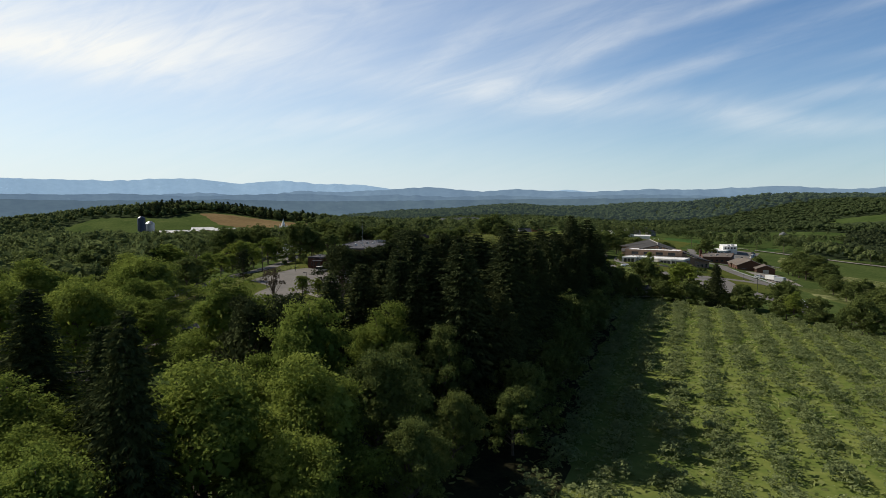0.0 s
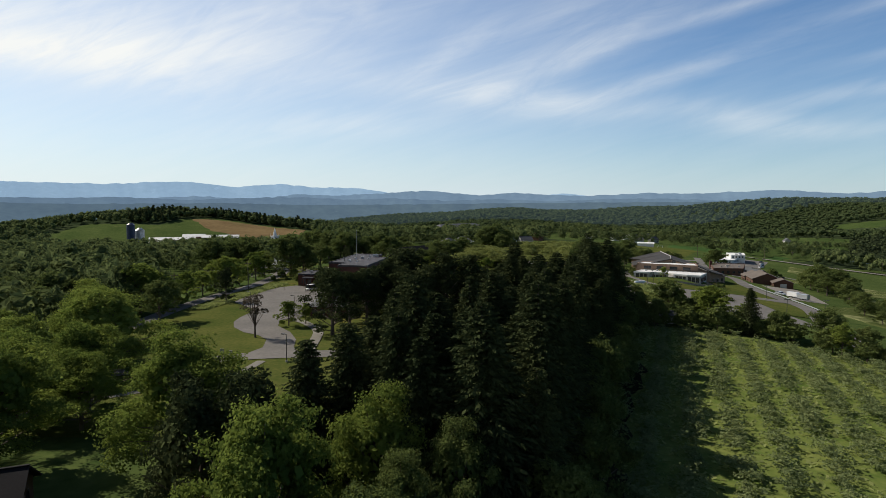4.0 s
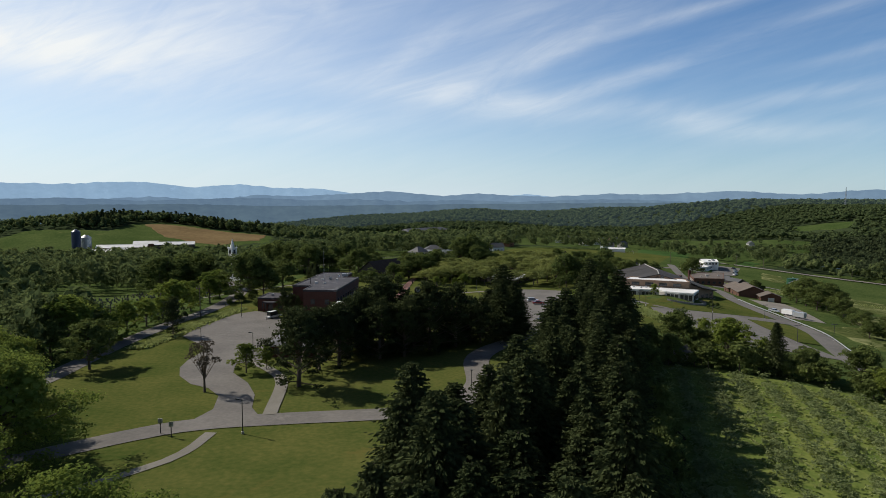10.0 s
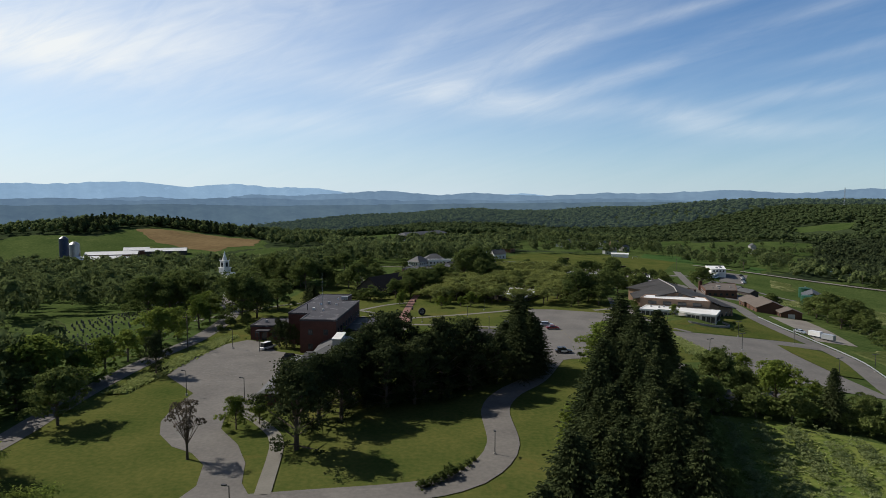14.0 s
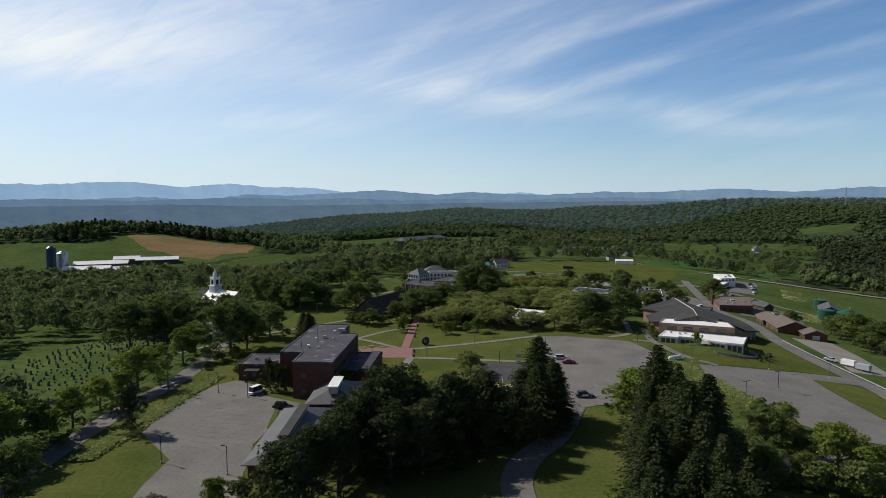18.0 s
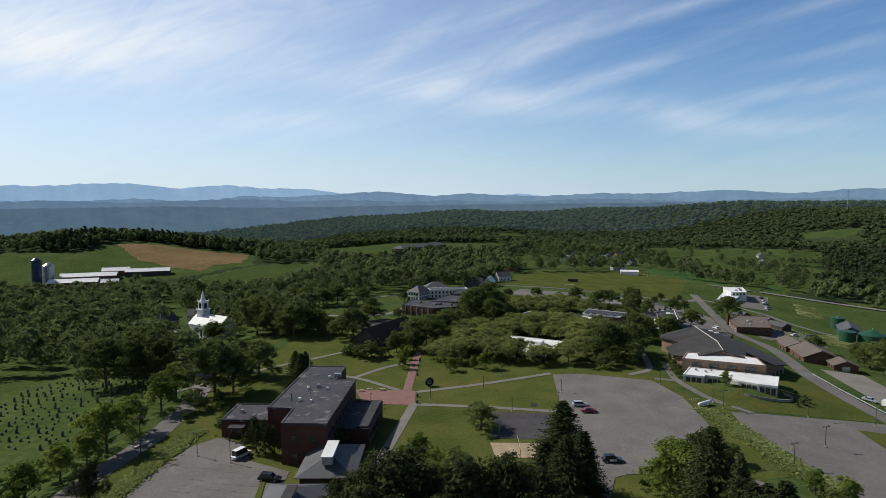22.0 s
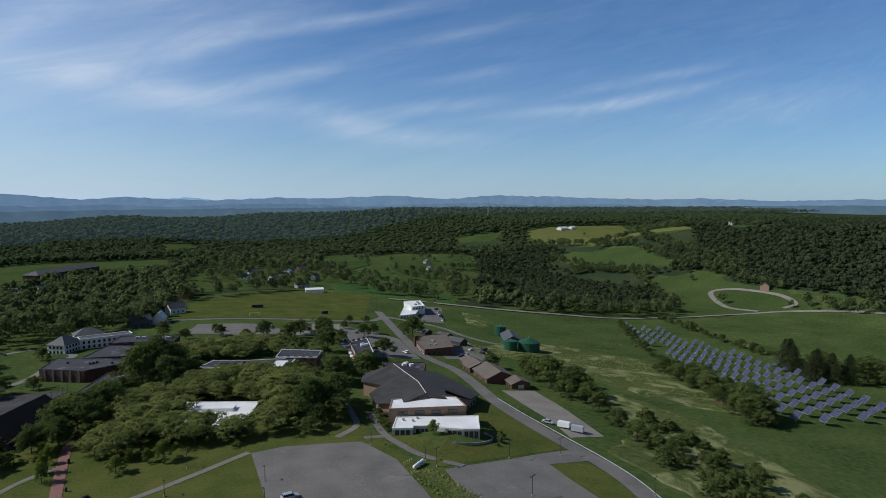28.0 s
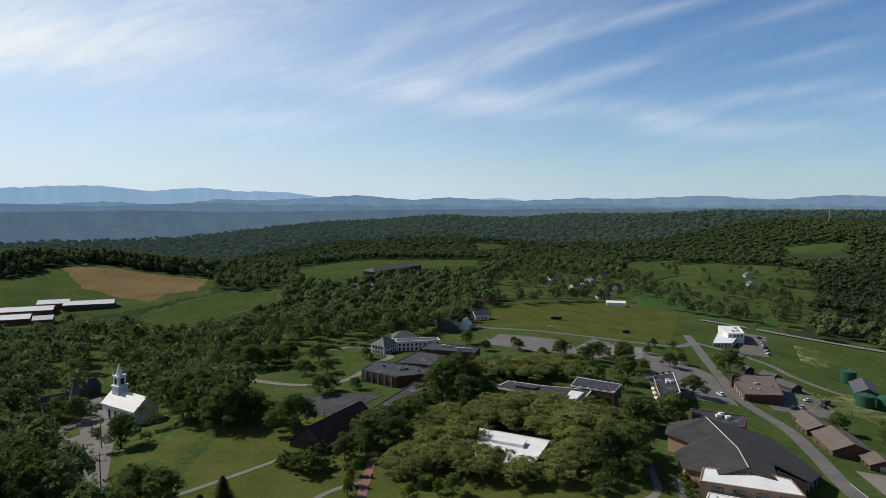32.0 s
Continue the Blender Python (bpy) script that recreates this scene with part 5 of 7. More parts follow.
# ---- cars ----
def car_meshes(paint, long=4.6, tall=1.45, suv=False, van=False):
    bm = bmesh.new()
    w = 0.9
    roof0, roof1 = (-0.95, 0.55) if not suv else (-1.9, 0.5)
    if van:
        roof0, roof1 = -2.2, 0.9
    prof = [(-long / 2, 0.32), (long / 2, 0.32), (long / 2, 0.72), (long / 2 - 1.0, 0.92), (roof1 + 0.75, 0.95), (roof0 - 0.55 if not (suv or van) else roof0 - 0.15, 0.98), (-long / 2, 0.9)]
    sides = [[bm.verts.new((x, s * w, z)) for x, z in prof] for s in (-1, 1)]
    bm.faces.new(sides[0]), bm.faces.new(sides[1][::-1])
    for i in range(len(prof)):
        j = (i + 1) % len(prof)
        bm.faces.new((sides[0][j], sides[0][i], sides[1][i], sides[1][j]))
    bmesh.ops.recalc_face_normals(bm, faces=bm.faces[:])
    bmesh.ops.bevel(bm, geom=bm.edges[:], offset=0.06, segments=1, affect="EDGES")
    body = bpy.data.meshes.new("body")
    bm.to_mesh(body), bm.free()
    body.materials.append(paint)

    def cabin(grow, z0, z1, mat, name, taper):
        bm = bmesh.new()
        lo = [(roof0 - (0.5 if not (suv or van) else 0.1) - grow, -w + 0.06), (roof1 + 0.7 + grow, -w + 0.06), (roof1 + 0.7 + grow, w - 0.06), (roof0 - (0.5 if not (suv or van) else 0.1) - grow, w - 0.06)]
        hi = [(roof0, -w + taper), (roof1, -w + taper), (roof1, w - taper), (roof0, w - taper)]
        a = [bm.verts.new((*p, z0)) for p in lo]
        b = [bm.verts.new((*p, z1)) for p in hi]
        for i in range(4):
            bm.faces.new((a[i], a[(i + 1) % 4], b[(i + 1) % 4], b[i]))
        bm.faces.new(b), bm.faces.new(a[::-1])
        bmesh.ops.recalc_face_normals(bm, faces=bm.faces[:])
        me = bpy.data.meshes.new(name)
        bm.to_mesh(me), bm.free()
        me.materials.append(mat)
        return me
    glass = cabin(0, 0.9, tall - 0.06, GLASS, "glazing", 0.2)
    roof = box_mesh("roof_panel", roof1 - roof0 + 0.06, 1.44, 0.07, paint)
    return body, glass, roof, (roof0 + roof1) / 2, tall - 0.07, long


bm = bmesh.new()
r = tube_into(bm, (0, -0.11, 0), (0, 0.11, 0), 0.33, 0.33, 16)
bm.faces.new(r[0][::-1]), bm.faces.new(r[1])
bmesh.ops.recalc_face_normals(bm, faces=bm.faces[:])
tyre_me = bpy.data.meshes.new("tyre")
bm.to_mesh(tyre_me), bm.free()
tyre_me.materials.append(RUBBER)
bm = bmesh.new()
r = tube_into(bm, (0, -0.13, 0), (0, 0.13, 0), 0.19, 0.19, 12)
bm.faces.new(r[0][::-1]), bm.faces.new(r[1])
bmesh.ops.recalc_face_normals(bm, faces=bm.faces[:])
rim_me = bpy.data.meshes.new("rim")
bm.to_mesh(rim_me), bm.free()
rim_me.materials.append(STEEL)
lamp_me = box_mesh("headlight", 0.08, 0.34, 0.14, CAR_SILVER)
tail_me = box_mesh("tail_light", 0.08, 0.3, 0.16, CAR_RED)
KINDS = {}


def park(x, y, turn, paint, label, suv=False, van=False, long=4.6, tall=1.45, lift=0.16, patrol=False):
    key = (paint.name, suv, van, long, tall)
    if key not in KINDS:
        KINDS[key] = car_meshes(paint, long, tall, suv, van)
    body, glass, roof, cx, rz, ln = KINDS[key]
    slope_p = math.degrees(math.atan((gz(x + math.cos(radians(turn)), y + math.sin(radians(turn))) - gz(x - math.cos(radians(turn)), y - math.sin(radians(turn)))) / 2))
    root = new("car")
    root.matrix_basis = pose(x, y, gz(x, y) + lift, 0, 0, turn) @ pose(0, 0, 0, 0, -slope_p, 0)
    tagged(root, label, "car")
    share("body", body, root, pose(0, 0, 0)), share("glazing", glass, root, pose(0, 0, 0))
    share("roof_panel", roof, root, pose(cx, 0, rz))
    for sx, sy in itertools.product((-1, 1), (-1, 1)):
        t = share("tyre", tyre_me, root, pose(sx * ln * 0.3, sy * 0.82, 0.33))
        share("rim", rim_me, t, pose(0, 0, 0))
    for sy in (-0.6, 0.6):
        share("headlight", lamp_me, root, pose(ln / 2 - 0.01, sy, 0.6)), share("tail_light", tail_me, root, pose(-ln / 2 + 0.01, sy, 0.66))
    if patrol:
        for s in (-1, 1):
            box_part("door_panel", root, -0.9, 0.9, s * 0.9 - 0.02, s * 0.9 + 0.02, 0.4, 0.93, CAR_WHITE, "white door panel")
        box_part("roof_bar", root, -0.4, -0.1, -0.6, 0.6, tall + 0.01, tall + 0.14, DARK_METAL)
    return root


park(34.8, 246, 2, CAR_BLACK, "black and white patrol car in the car park", suv=True, long=5.0, tall=1.75, patrol=True)
park(37.5, 281, 2, CAR_RED, "dark red saloon car in the car park")
park(36.2, 286.6, 2, CAR_SILVER, "silver estate car in the car park", suv=True, long=4.7, tall=1.6)
park(-45.4, 236.5, -8, CAR_BLACK, "black pickup by the classroom block", suv=True, long=5.2, tall=1.75)
park(-56.0, 249.5, 62, CAR_WHITE, "white delivery van beside the brick hall", van=True, long=5.6, tall=2.3)
park(154.5, 458, 100, CAR_WHITE, "white car on the service road", suv=True, tall=1.6)
park(146, 315.5, -60, CAR_SILVER, "grey saloon in the gravel yard")
for k, (x, y) in enumerate(((251, 582), (255, 591), (259, 600), (263, 609), (267, 618), (272, 632))):
    park(x, y, 25, (CAR_WHITE, CAR_SILVER, CAR_BLACK)[k % 3], "parked car beside the white building", suv=k % 2 == 0, tall=1.6)
for k, (x, y) in enumerate(((186, 446), (192, 450), (205, 465), (207, 455), (196, 505), (199, 498))):
    park(x, y, 20 + 70 * (k % 2), (CAR_BLACK, CAR_SILVER, CAR_WHITE)[k % 3], "parked car in the office yard", suv=k % 2 == 1, tall=1.6)


def trailer(x, y, turn, label, mat):
    root = thing("trailer", x, y, gz(x, y) + 0.12, turn, label, "trailer")
    box_part("box", root, -2.3, 2.3, -1.05, 1.05, 0.6, 2.5, mat)
    box_part("chassis", root, -2.7, 2.3, -0.9, 0.9, 0.42, 0.58, DARK_METAL)
    for sx in (-1.0, 0.4):
        for sy in (-0.95, 0.95):
            share("tyre", tyre_me, root, pose(sx, sy, 0.33))
    box_part("hitch", root, -3.6, -2.7, -0.1, 0.1, 0.42, 0.56, DARK_METAL)


trailer(148.6, 309, -58, "white box trailer in the gravel yard", CAR_WHITE)
trailer(150.5, 303.5, -58, "blue-grey box trailer in the gravel yard", CAR_SILVER)
trailer(213, 462, 20, "dark trailer in the office yard", DARK_METAL)


# ---- light poles, signs and street furniture ----
def light_pole(x, y, h=6.2, arms=1, turn=0, label="dark metal light pole with a box lamp", group="car park lights"):
    root = thing("light_pole", x, y, gz(x, y), turn, label, "light pole", group)
    tube_part("base", root, (0, 0, -0.3), (0, 0, 0.5), 0.24, 0.22, CONCRETE, 10)
    tube_part("pole", root, (0, 0, 0.5), (0, 0, h), 0.09, 0.07, DARK_METAL, 8)
    for k in range(arms):
        s = 1 if k == 0 else -1
        tube_part("arm", root, (0, 0, h - 0.12), (0.7 * s, 0, h - 0.05), 0.05, 0.05, DARK_METAL, 6)
        box_part("lamp_head", root, min(0.5 * s, 1.2 * s), max(0.5 * s, 1.2 * s), -0.2, 0.2, h - 0.12, h + 0.06, DARK_METAL)
    return root


for x, y in ((96, 261), (79, 246), (112, 236), (81, 288), (107, 287), (126.5, 285), (132, 250)):
    light_pole(x, y, 5.8, 2, 20)
for x, y in ((-62, 203.6), (-57.5, 246), (-67, 250), (-31.3, 144.7), (-46.5, 198)):
    light_pole(x, y, 6.0, 1, 160)
for x, y in ((15.3, 319.9), (7.7, 304), (14.7, 281.8), (-9.9, 293), (29.6, 286.6), (33, 300), (69.6, 311), (79.9, 293), (-28, 286), (8, 170)):
    light_pole(x, y, 4.2, 1, 90, "slim dark path light", "path lights")
for x, y in ((-42.5, 142.8), (-45, 144.3)):
    root = thing("entrance_sign", x, y, gz(x, y), 15, "slim post with a small sign on the lawn", "sign")
    tube_part("post", root, (0, 0, -0.3), (0, 0, 2.6), 0.08, 0.08, DARK_METAL, 8)
    box_part("panel", root, -0.35, 0.35, -0.06, 0.06, 1.9, 2.7, CONCRETE)


def utility_pole(x, y, h=10):
    root = thing("utility_pole", x, y, gz(x, y), 30, "weathered wooden utility pole with a crossarm", "utility pole", "utility poles")
    tube_part("pole", root, (0, 0, -0.8), (0, 0, h), 0.18, 0.12, BARK, 8)
    box_part("crossarm", root, -1.2, 1.2, -0.06, 0.06, h - 1.0, h - 0.8, BARK)
    for k in (-1.0, 0, 1.0):
        tube_part("insulator", root, (k, 0, h - 0.8), (k, 0, h - 0.55), 0.06, 0.06, STEEL, 6)


for x, y in ((-92.5, 176), (-92, 215), (-81, 250), (-98, 340), (-118, 380), (-133, 402), (310, 652), (374, 617), (444, 590), (530, 578), (215, 640), (285, 655)):
    utility_pole(x, y, 11)

# the great ring sculpture on the lawn
ring = thing("ring_sculpture", -10.5, 307.5, gz(-10.5, 307.5), 25, "large dark round sculpture with a patterned face", "sculpture")
bm = bmesh.new()
N, M = 24, 8
grid = [[bm.verts.new(((1.15 + 0.42 * math.cos(2 * math.pi * j / M)) * math.cos(2 * math.pi * i / N), 0.55 * math.sin(2 * math.pi * j / M), 1.6 + (1.15 + 0.42 * math.cos(2 * math.pi * j / M)) * math.sin(2 * math.pi * i / N))) for j in range(M)] for i in range(N)]
for i in range(N):
    for j in range(M):
        bm.faces.new((grid[i][j], grid[(i + 1) % N][j], grid[(i + 1) % N][(j + 1) % M], grid[i][(j + 1) % M]))
part("ring", bm, RUBBER, ring)
tube_part("face", ring, (0, -0.2, 1.6), (0, 0.2, 1.6), 0.9, 0.9, CONCRETE, 20)
for k in range(6):
    a = k * math.pi / 3
    tube_part("spoke", ring, (0, -0.26, 1.6), (0.95 * math.cos(a), -0.26, 1.6 + 0.95 * math.sin(a)), 0.09, 0.09, RUBBER, 5)

# propane tanks
for x, y in ((74.8, 289.0), (76.8, 290.4)):
    root = thing("gas_tank", x, y, gz(x, y), 35, "white horizontal gas tank on concrete feet", "gas tank", "gas tanks")
    bm = bmesh.new()
    prev = None
    for px, pr in ((-2.0, 0.15), (-1.85, 0.42), (-1.5, 0.55), (1.5, 0.55), (1.85, 0.42), (2.0, 0.15)):
        cur = [bm.verts.new((px, pr * math.cos(2 * math.pi * k / 14), 0.95 + pr * math.sin(2 * math.pi * k / 14))) for k in range(14)]
        if prev:
            for k in range(14):
                bm.faces.new((prev[k], prev[(k + 1) % 14], cur[(k + 1) % 14], cur[k]))
        else:
            bm.faces.new(cur[::-1])
        prev = cur
    bm.faces.new(prev)
    part("tank_body", bm, CAR_WHITE, root)
    for px in (-1.1, 1.1):
        box_part("foot", root, px - 0.15, px + 0.15, -0.4, 0.4, -0.2, 0.5, CONCRETE)
for k in range(5):
    x, y = 71.8 + k * 0.9, 291.5 + k * 0.5
    root = thing("bollard", x, y, gz(x, y), 0, "short yellow and pale bollard", "bollard", "bollards")
    tube_part("post", root, (0, 0, -0.2), (0, 0, 1.1), 0.1, 0.1, YELLOW, 8)
    tube_part("cap", root, (0, 0, 1.1), (0, 0, 1.2), 0.12, 0.05, WHITE, 8)

# barrier along the service road
rail = thing("guard_rail", 0, 0, 0, 0, "long pale guard rail along the service road", "guard rail")
line = smooth_line([(145.6, 349), (142.6, 327), (141.2, 309), (139.9, 293), (138.7, 277), (136, 261), (130.6, 245), (126, 233), (121.5, 220)], 2.5)
bm = bmesh.new()
prev = None
for a in line:
    za = gz(*a)
    cur = [bm.verts.new(v) for v in ((a[0], a[1], za + 0.5), (a[0] + 0.12, a[1], za + 0.5), (a[0] + 0.12, a[1], za + 0.8), (a[0], a[1], za + 0.8))]
    if prev:
        for i in range(4):
            bm.faces.new((prev[i], cur[i], cur[(i + 1) % 4], prev[(i + 1) % 4]))
    prev = cur
part("beam", bm, CAR_SILVER, rail)
rail_post = box_mesh("post", 0.18, 0.18, 1.2, STEEL)
for p in line[::2]:
    share("post", rail_post, rail, pose(p[0] + 0.12, p[1], gz(*p) - 0.4))

# benches on the plaza
bench_leg = box_mesh("leg", 0.1, 0.5, 0.42, STONE)
bench_top = box_mesh("seat", 1.9, 0.55, 0.12, CONCRETE)
for x, y, turn in ((-30.3, 303.2, 5), (-26, 302.6, -3), (-33, 301.5, 20), (-29, 289.5, 0)):
    root = thing("stone_bench", x, y, gz(x, y) + 0.17, turn, "pale stone bench on the brick plaza", "bench", "plaza benches")
    share("seat", bench_top, root, pose(0, 0, 0.421)), share("leg", bench_leg, root, pose(-0.7, 0, 0)), share("leg", bench_leg, root, pose(0.7, 0, 0))
for x, y in ((-14.2, 296), (-14, 289.5), (-15, 320), (-14.8, 341)):
    root = thing("litter_bin", x, y, gz(x, y) + 0.1, 0, "round dark litter bin beside the brick walk", "litter bin", "litter bins")
    tube_part("drum", root, (0, 0, 0), (0, 0, 0.95), 0.32, 0.34, DARK_METAL, 12)
    tube_part("lid", root, (0, 0, 0.951), (0, 0, 1.15), 0.36, 0.15, DARK_METAL, 12)
for x, y, turn in ((9, 263, 0), (20.6, 278, 180)):
    root = thing("basketball_hoop", x, y, gz(x, y) + 0.1, turn, "basketball hoop with a pale backboard", "hoop", "hoops")
    tube_part("pole", root, (0, 0, -0.2), (0, 0, 3.2), 0.08, 0.08, STEEL, 8)
    box_part("backboard", root, -0.9, 0.9, 0.5, 0.56, 2.9, 4.0, CONCRETE)
    tube_part("arm", root, (0, 0, 3.1), (0, 0.5, 3.3), 0.05, 0.05, STEEL, 6)
net = thing("volleyball_net", 13, 253, gz(13, 253), 88, "volleyball net between two posts on sand", "net")
for s in (-4.6, 4.6):
    tube_part("post", net, (s, 0, -0.2), (s, 0, 2.5), 0.06, 0.06, DARK_METAL, 8)
box_part("tape", net, -4.6, 4.6, -0.015, 0.015, 2.3, 2.42, WHITE)
for k in range(3):
    box_part("cord", net, -4.6, 4.6, -0.008, 0.008, 1.5 + k * 0.25, 1.53 + k * 0.25, DARK_METAL)
for x, y, w in ((112, 650, 9), (158, 615, 5)):
    root = thing("dugout", x, y, gz(x, y) + 0.1, -10, "dark players' shelter on the sports field", "shelter")
    box_part("back", root, -w / 2, w / 2, 0.9, 1.05, 0, 2.3, DARK_WOOD)
    box_part("roof", root, -w / 2, w / 2, -0.9, 1.2, 2.31, 2.45, DARK_WOOD)
    for s in (-1, 1):
        box_part("side", root, s * w / 2 - 0.1, s * w / 2, -0.7, 0.9, 0, 2.3, DARK_WOOD)
for x, y, turn in ((100, 608, -10), (205, 735, 30)):
    root = thing("goal", x, y, gz(x, y) + 0.1, turn, "white football goal on the sports field", "goal")
    for s in (-3.6, 3.6):
        tube_part("upright", root, (s, 0, 0), (s, 0, 2.4), 0.09, 0.09, WHITE, 8)
    tube_part("crossbar", root, (-3.6, 0, 2.4), (3.6, 0, 2.4), 0.09, 0.09, WHITE, 8)
# low slabs by the village road
for x, y in ((-84.5, 257), (-83.7, 259.3)):
    root = thing("stone_slab", x, y, gz(x, y) + 0.05, 60, "pale low stone bench slab beside the road", "slab")
    box_part("slab", root, -1.9, 1.9, -0.4, 0.4, 0.25, 0.55, CONCRETE)
    for s in (-1.3, 1.3):
        box_part("foot", root, s - 0.2, s + 0.2, -0.35, 0.35, -0.15, 0.24, STONE)
# terrace wall in front of the annex
ter = thing("terrace", 0, 0, 0, 0, "curved stone terrace wall beside the annex", "terrace")
bm = bmesh.new()
c = ann(26, -1.5)
arc = [(c[0] + 8 * math.cos(a) * 1.1, c[1] + 4.2 * math.sin(a)) for a in np.linspace(-2.7, 0.6, 16)]
prev = None
for a in arc:
    za = gz(*a)
    cur = [bm.verts.new(v) for v in ((a[0], a[1], za - 0.4), (a[0] - 0.1, a[1] + 0.35, za - 0.4), (a[0] - 0.1, a[1] + 0.35, za + 0.8), (a[0], a[1], za + 0.8))]
    if prev:
        for i in range(4):
            bm.faces.new((prev[i], cur[i], cur[(i + 1) % 4], prev[(i + 1) % 4]))
    prev = cur
part("wall", bm, STONE, ter)

# tennis court lines, net posts and fence
COURT_CORNERS = [(-52, 431), (-37.4, 435.4), (-17.4, 430.4), (-35, 400.2), (-46.6, 403.6)]
fence = thing("court_fence", 0, 0, 0, 0, "tall dark mesh fence round the tennis courts", "fence")
fence_post = box_mesh("post", 0.1, 0.1, 3.0, DARK_METAL)
for a, b in zip(COURT_CORNERS, COURT_CORNERS[1:] + COURT_CORNERS[:1]):
    n = int(math.dist(a, b) / 3.2)
    for k in range(n):
        x, y = a[0] + (b[0] - a[0]) * k / n, a[1] + (b[1] - a[1]) * k / n
        share("post", fence_post, fence, pose(x, y, gz(x, y)))
    for h in (1.5, 2.95):
        tube_part("rail", fence, (*a, gz(*a) + h), (*b, gz(*b) + h), 0.045, 0.045, DARK_METAL, 5)
for s0 in (0.2, 0.5, 0.8):
    cx, cy = -44 + 16 * s0, 427 - 4 * s0
    for du in (-4.1, 0, 4.1):
        p0 = (cx + du * 0.93 - 8.5 * 0.42, cy - du * 0.2 - 8.5 * 0.85)
        p1 = (cx + du * 0.93 + 3.0 * 0.42, cy - du * 0.2 + 3.0 * 0.85)
        vs = [(p0[0] - 0.06, p0[1], gz(*p0) + 0.2), (p0[0] + 0.06, p0[1], gz(*p0) + 0.2), (p1[0] + 0.06, p1[1], gz(*p1) + 0.2), (p1[0] - 0.06, p1[1], gz(*p1) + 0.2)]
        tagged(mesh_object("court_line", vs, [(0, 1, 2, 3)], LINE_WHITE), "faded white tennis court line", "marking", kind="structure")

# gravestones
stone_mes = []
for k in range(3):
    bm = bmesh.new()
    w, h = 0.28 + 0.08 * k, 0.7 + 0.2 * k
    prof = [(-w, 0), (w, 0), (w, h * 0.75), (w * 0.6, h * 0.95), (0, h), (-w * 0.6, h * 0.95), (-w, h * 0.75)] if k < 2 else [(-w, 0), (w, 0), (w * 0.7, h * 1.3), (0, h * 1.5), (-w * 0.7, h * 1.3)]
    f = [bm.verts.new((x, -0.11, z)) for x, z in prof]
    b = [bm.verts.new((x, 0.11, z)) for x, z in prof]
    bm.faces.new(f), bm.faces.new(b[::-1])
    for i in range(len(prof)):
        j = (i + 1) % len(prof)
        bm.faces.new((f[j], f[i], b[i], b[j]))
    bmesh.ops.recalc_face_normals(bm, faces=bm.faces[:])
    me = bpy.data.meshes.new("gravestone")
    bm.to_mesh(me), bm.free()
    me.materials.append(DARK_STONE)
    stone_mes.append(me)
grng = random.Random(4)
for row in range(17):
    for k in range(22):
        if grng.random() < 0.25:
            continue
        u, v = row / 16, k / 21
        x = -160 + 58 * u + grng.uniform(-0.6, 0.6) + v * 8
        y = 256 + 68 * v + grng.uniform(-0.7, 0.7) + 22 * (1 - u)
        if x > -99:
            continue
        ob = new("gravestone", stone_mes[grng.randrange(3)])
        ob.matrix_basis = pose(x, y, gz(x, y) - 0.08, grng.uniform(-4, 4), grng.uniform(-3, 3), 75 + grng.uniform(-6, 6))
        tagged(ob, "weathered grey gravestone standing in grass", "gravestone", "graveyard stones")

# faded markings in the car parks
for k in range(9):
    for s, (bx, by, ex, ey) in enumerate(((39, 300, 42, 245), (55, 300, 57, 250))):
        t0, t1 = k / 9, (k + 0.8) / 9
        ax0, ay0, ax1, ay1 = bx + (ex - bx) * t0, by + (ey - by) * t0, bx + (ex - bx) * t1, by + (ey - by) * t1
        vs = [(ax0 - 0.08, ay0, gz(ax0, ay0) + 0.2), (ax0 + 0.08, ay0, gz(ax0, ay0) + 0.2), (ax1 + 0.08, ay1, gz(ax1, ay1) + 0.2), (ax1 - 0.08, ay1, gz(ax1, ay1) + 0.2)]
        tagged(mesh_object("parking_line", vs, [(0, 1, 2, 3)], YELLOW), "faded yellow parking line on asphalt", "marking", kind="structure")
for r0, (bx, by, dx, dy, count) in enumerate(((-67, 214, 0.9, 2.9, 12), (-61, 212, 0.9, 2.9, 12), (-54, 211, 0.6, 2.9, 9))):
    for k in range(count):
        x, y = bx + dx * k * 0.4, by + dy * k
        vs = [(x, y, gz(x, y) + 0.19), (x + 4.6, y - 0.9, gz(x + 4.6, y) + 0.19), (x + 4.6, y - 0.78, gz(x + 4.6, y) + 0.19), (x, y + 0.12, gz(x, y) + 0.19)]
        tagged(mesh_object("parking_line", vs, [(0, 1, 2, 3)], LINE_WHITE), "faded white parking line on asphalt", "marking", kind="structure")
isle = sheet("traffic_island", [(-47.5, 237.5), (-46.4, 237.6), (-44.2, 222.5), (-45.6, 222)], GRASS, 0.3, "narrow grass island in the car park", "island", 4)


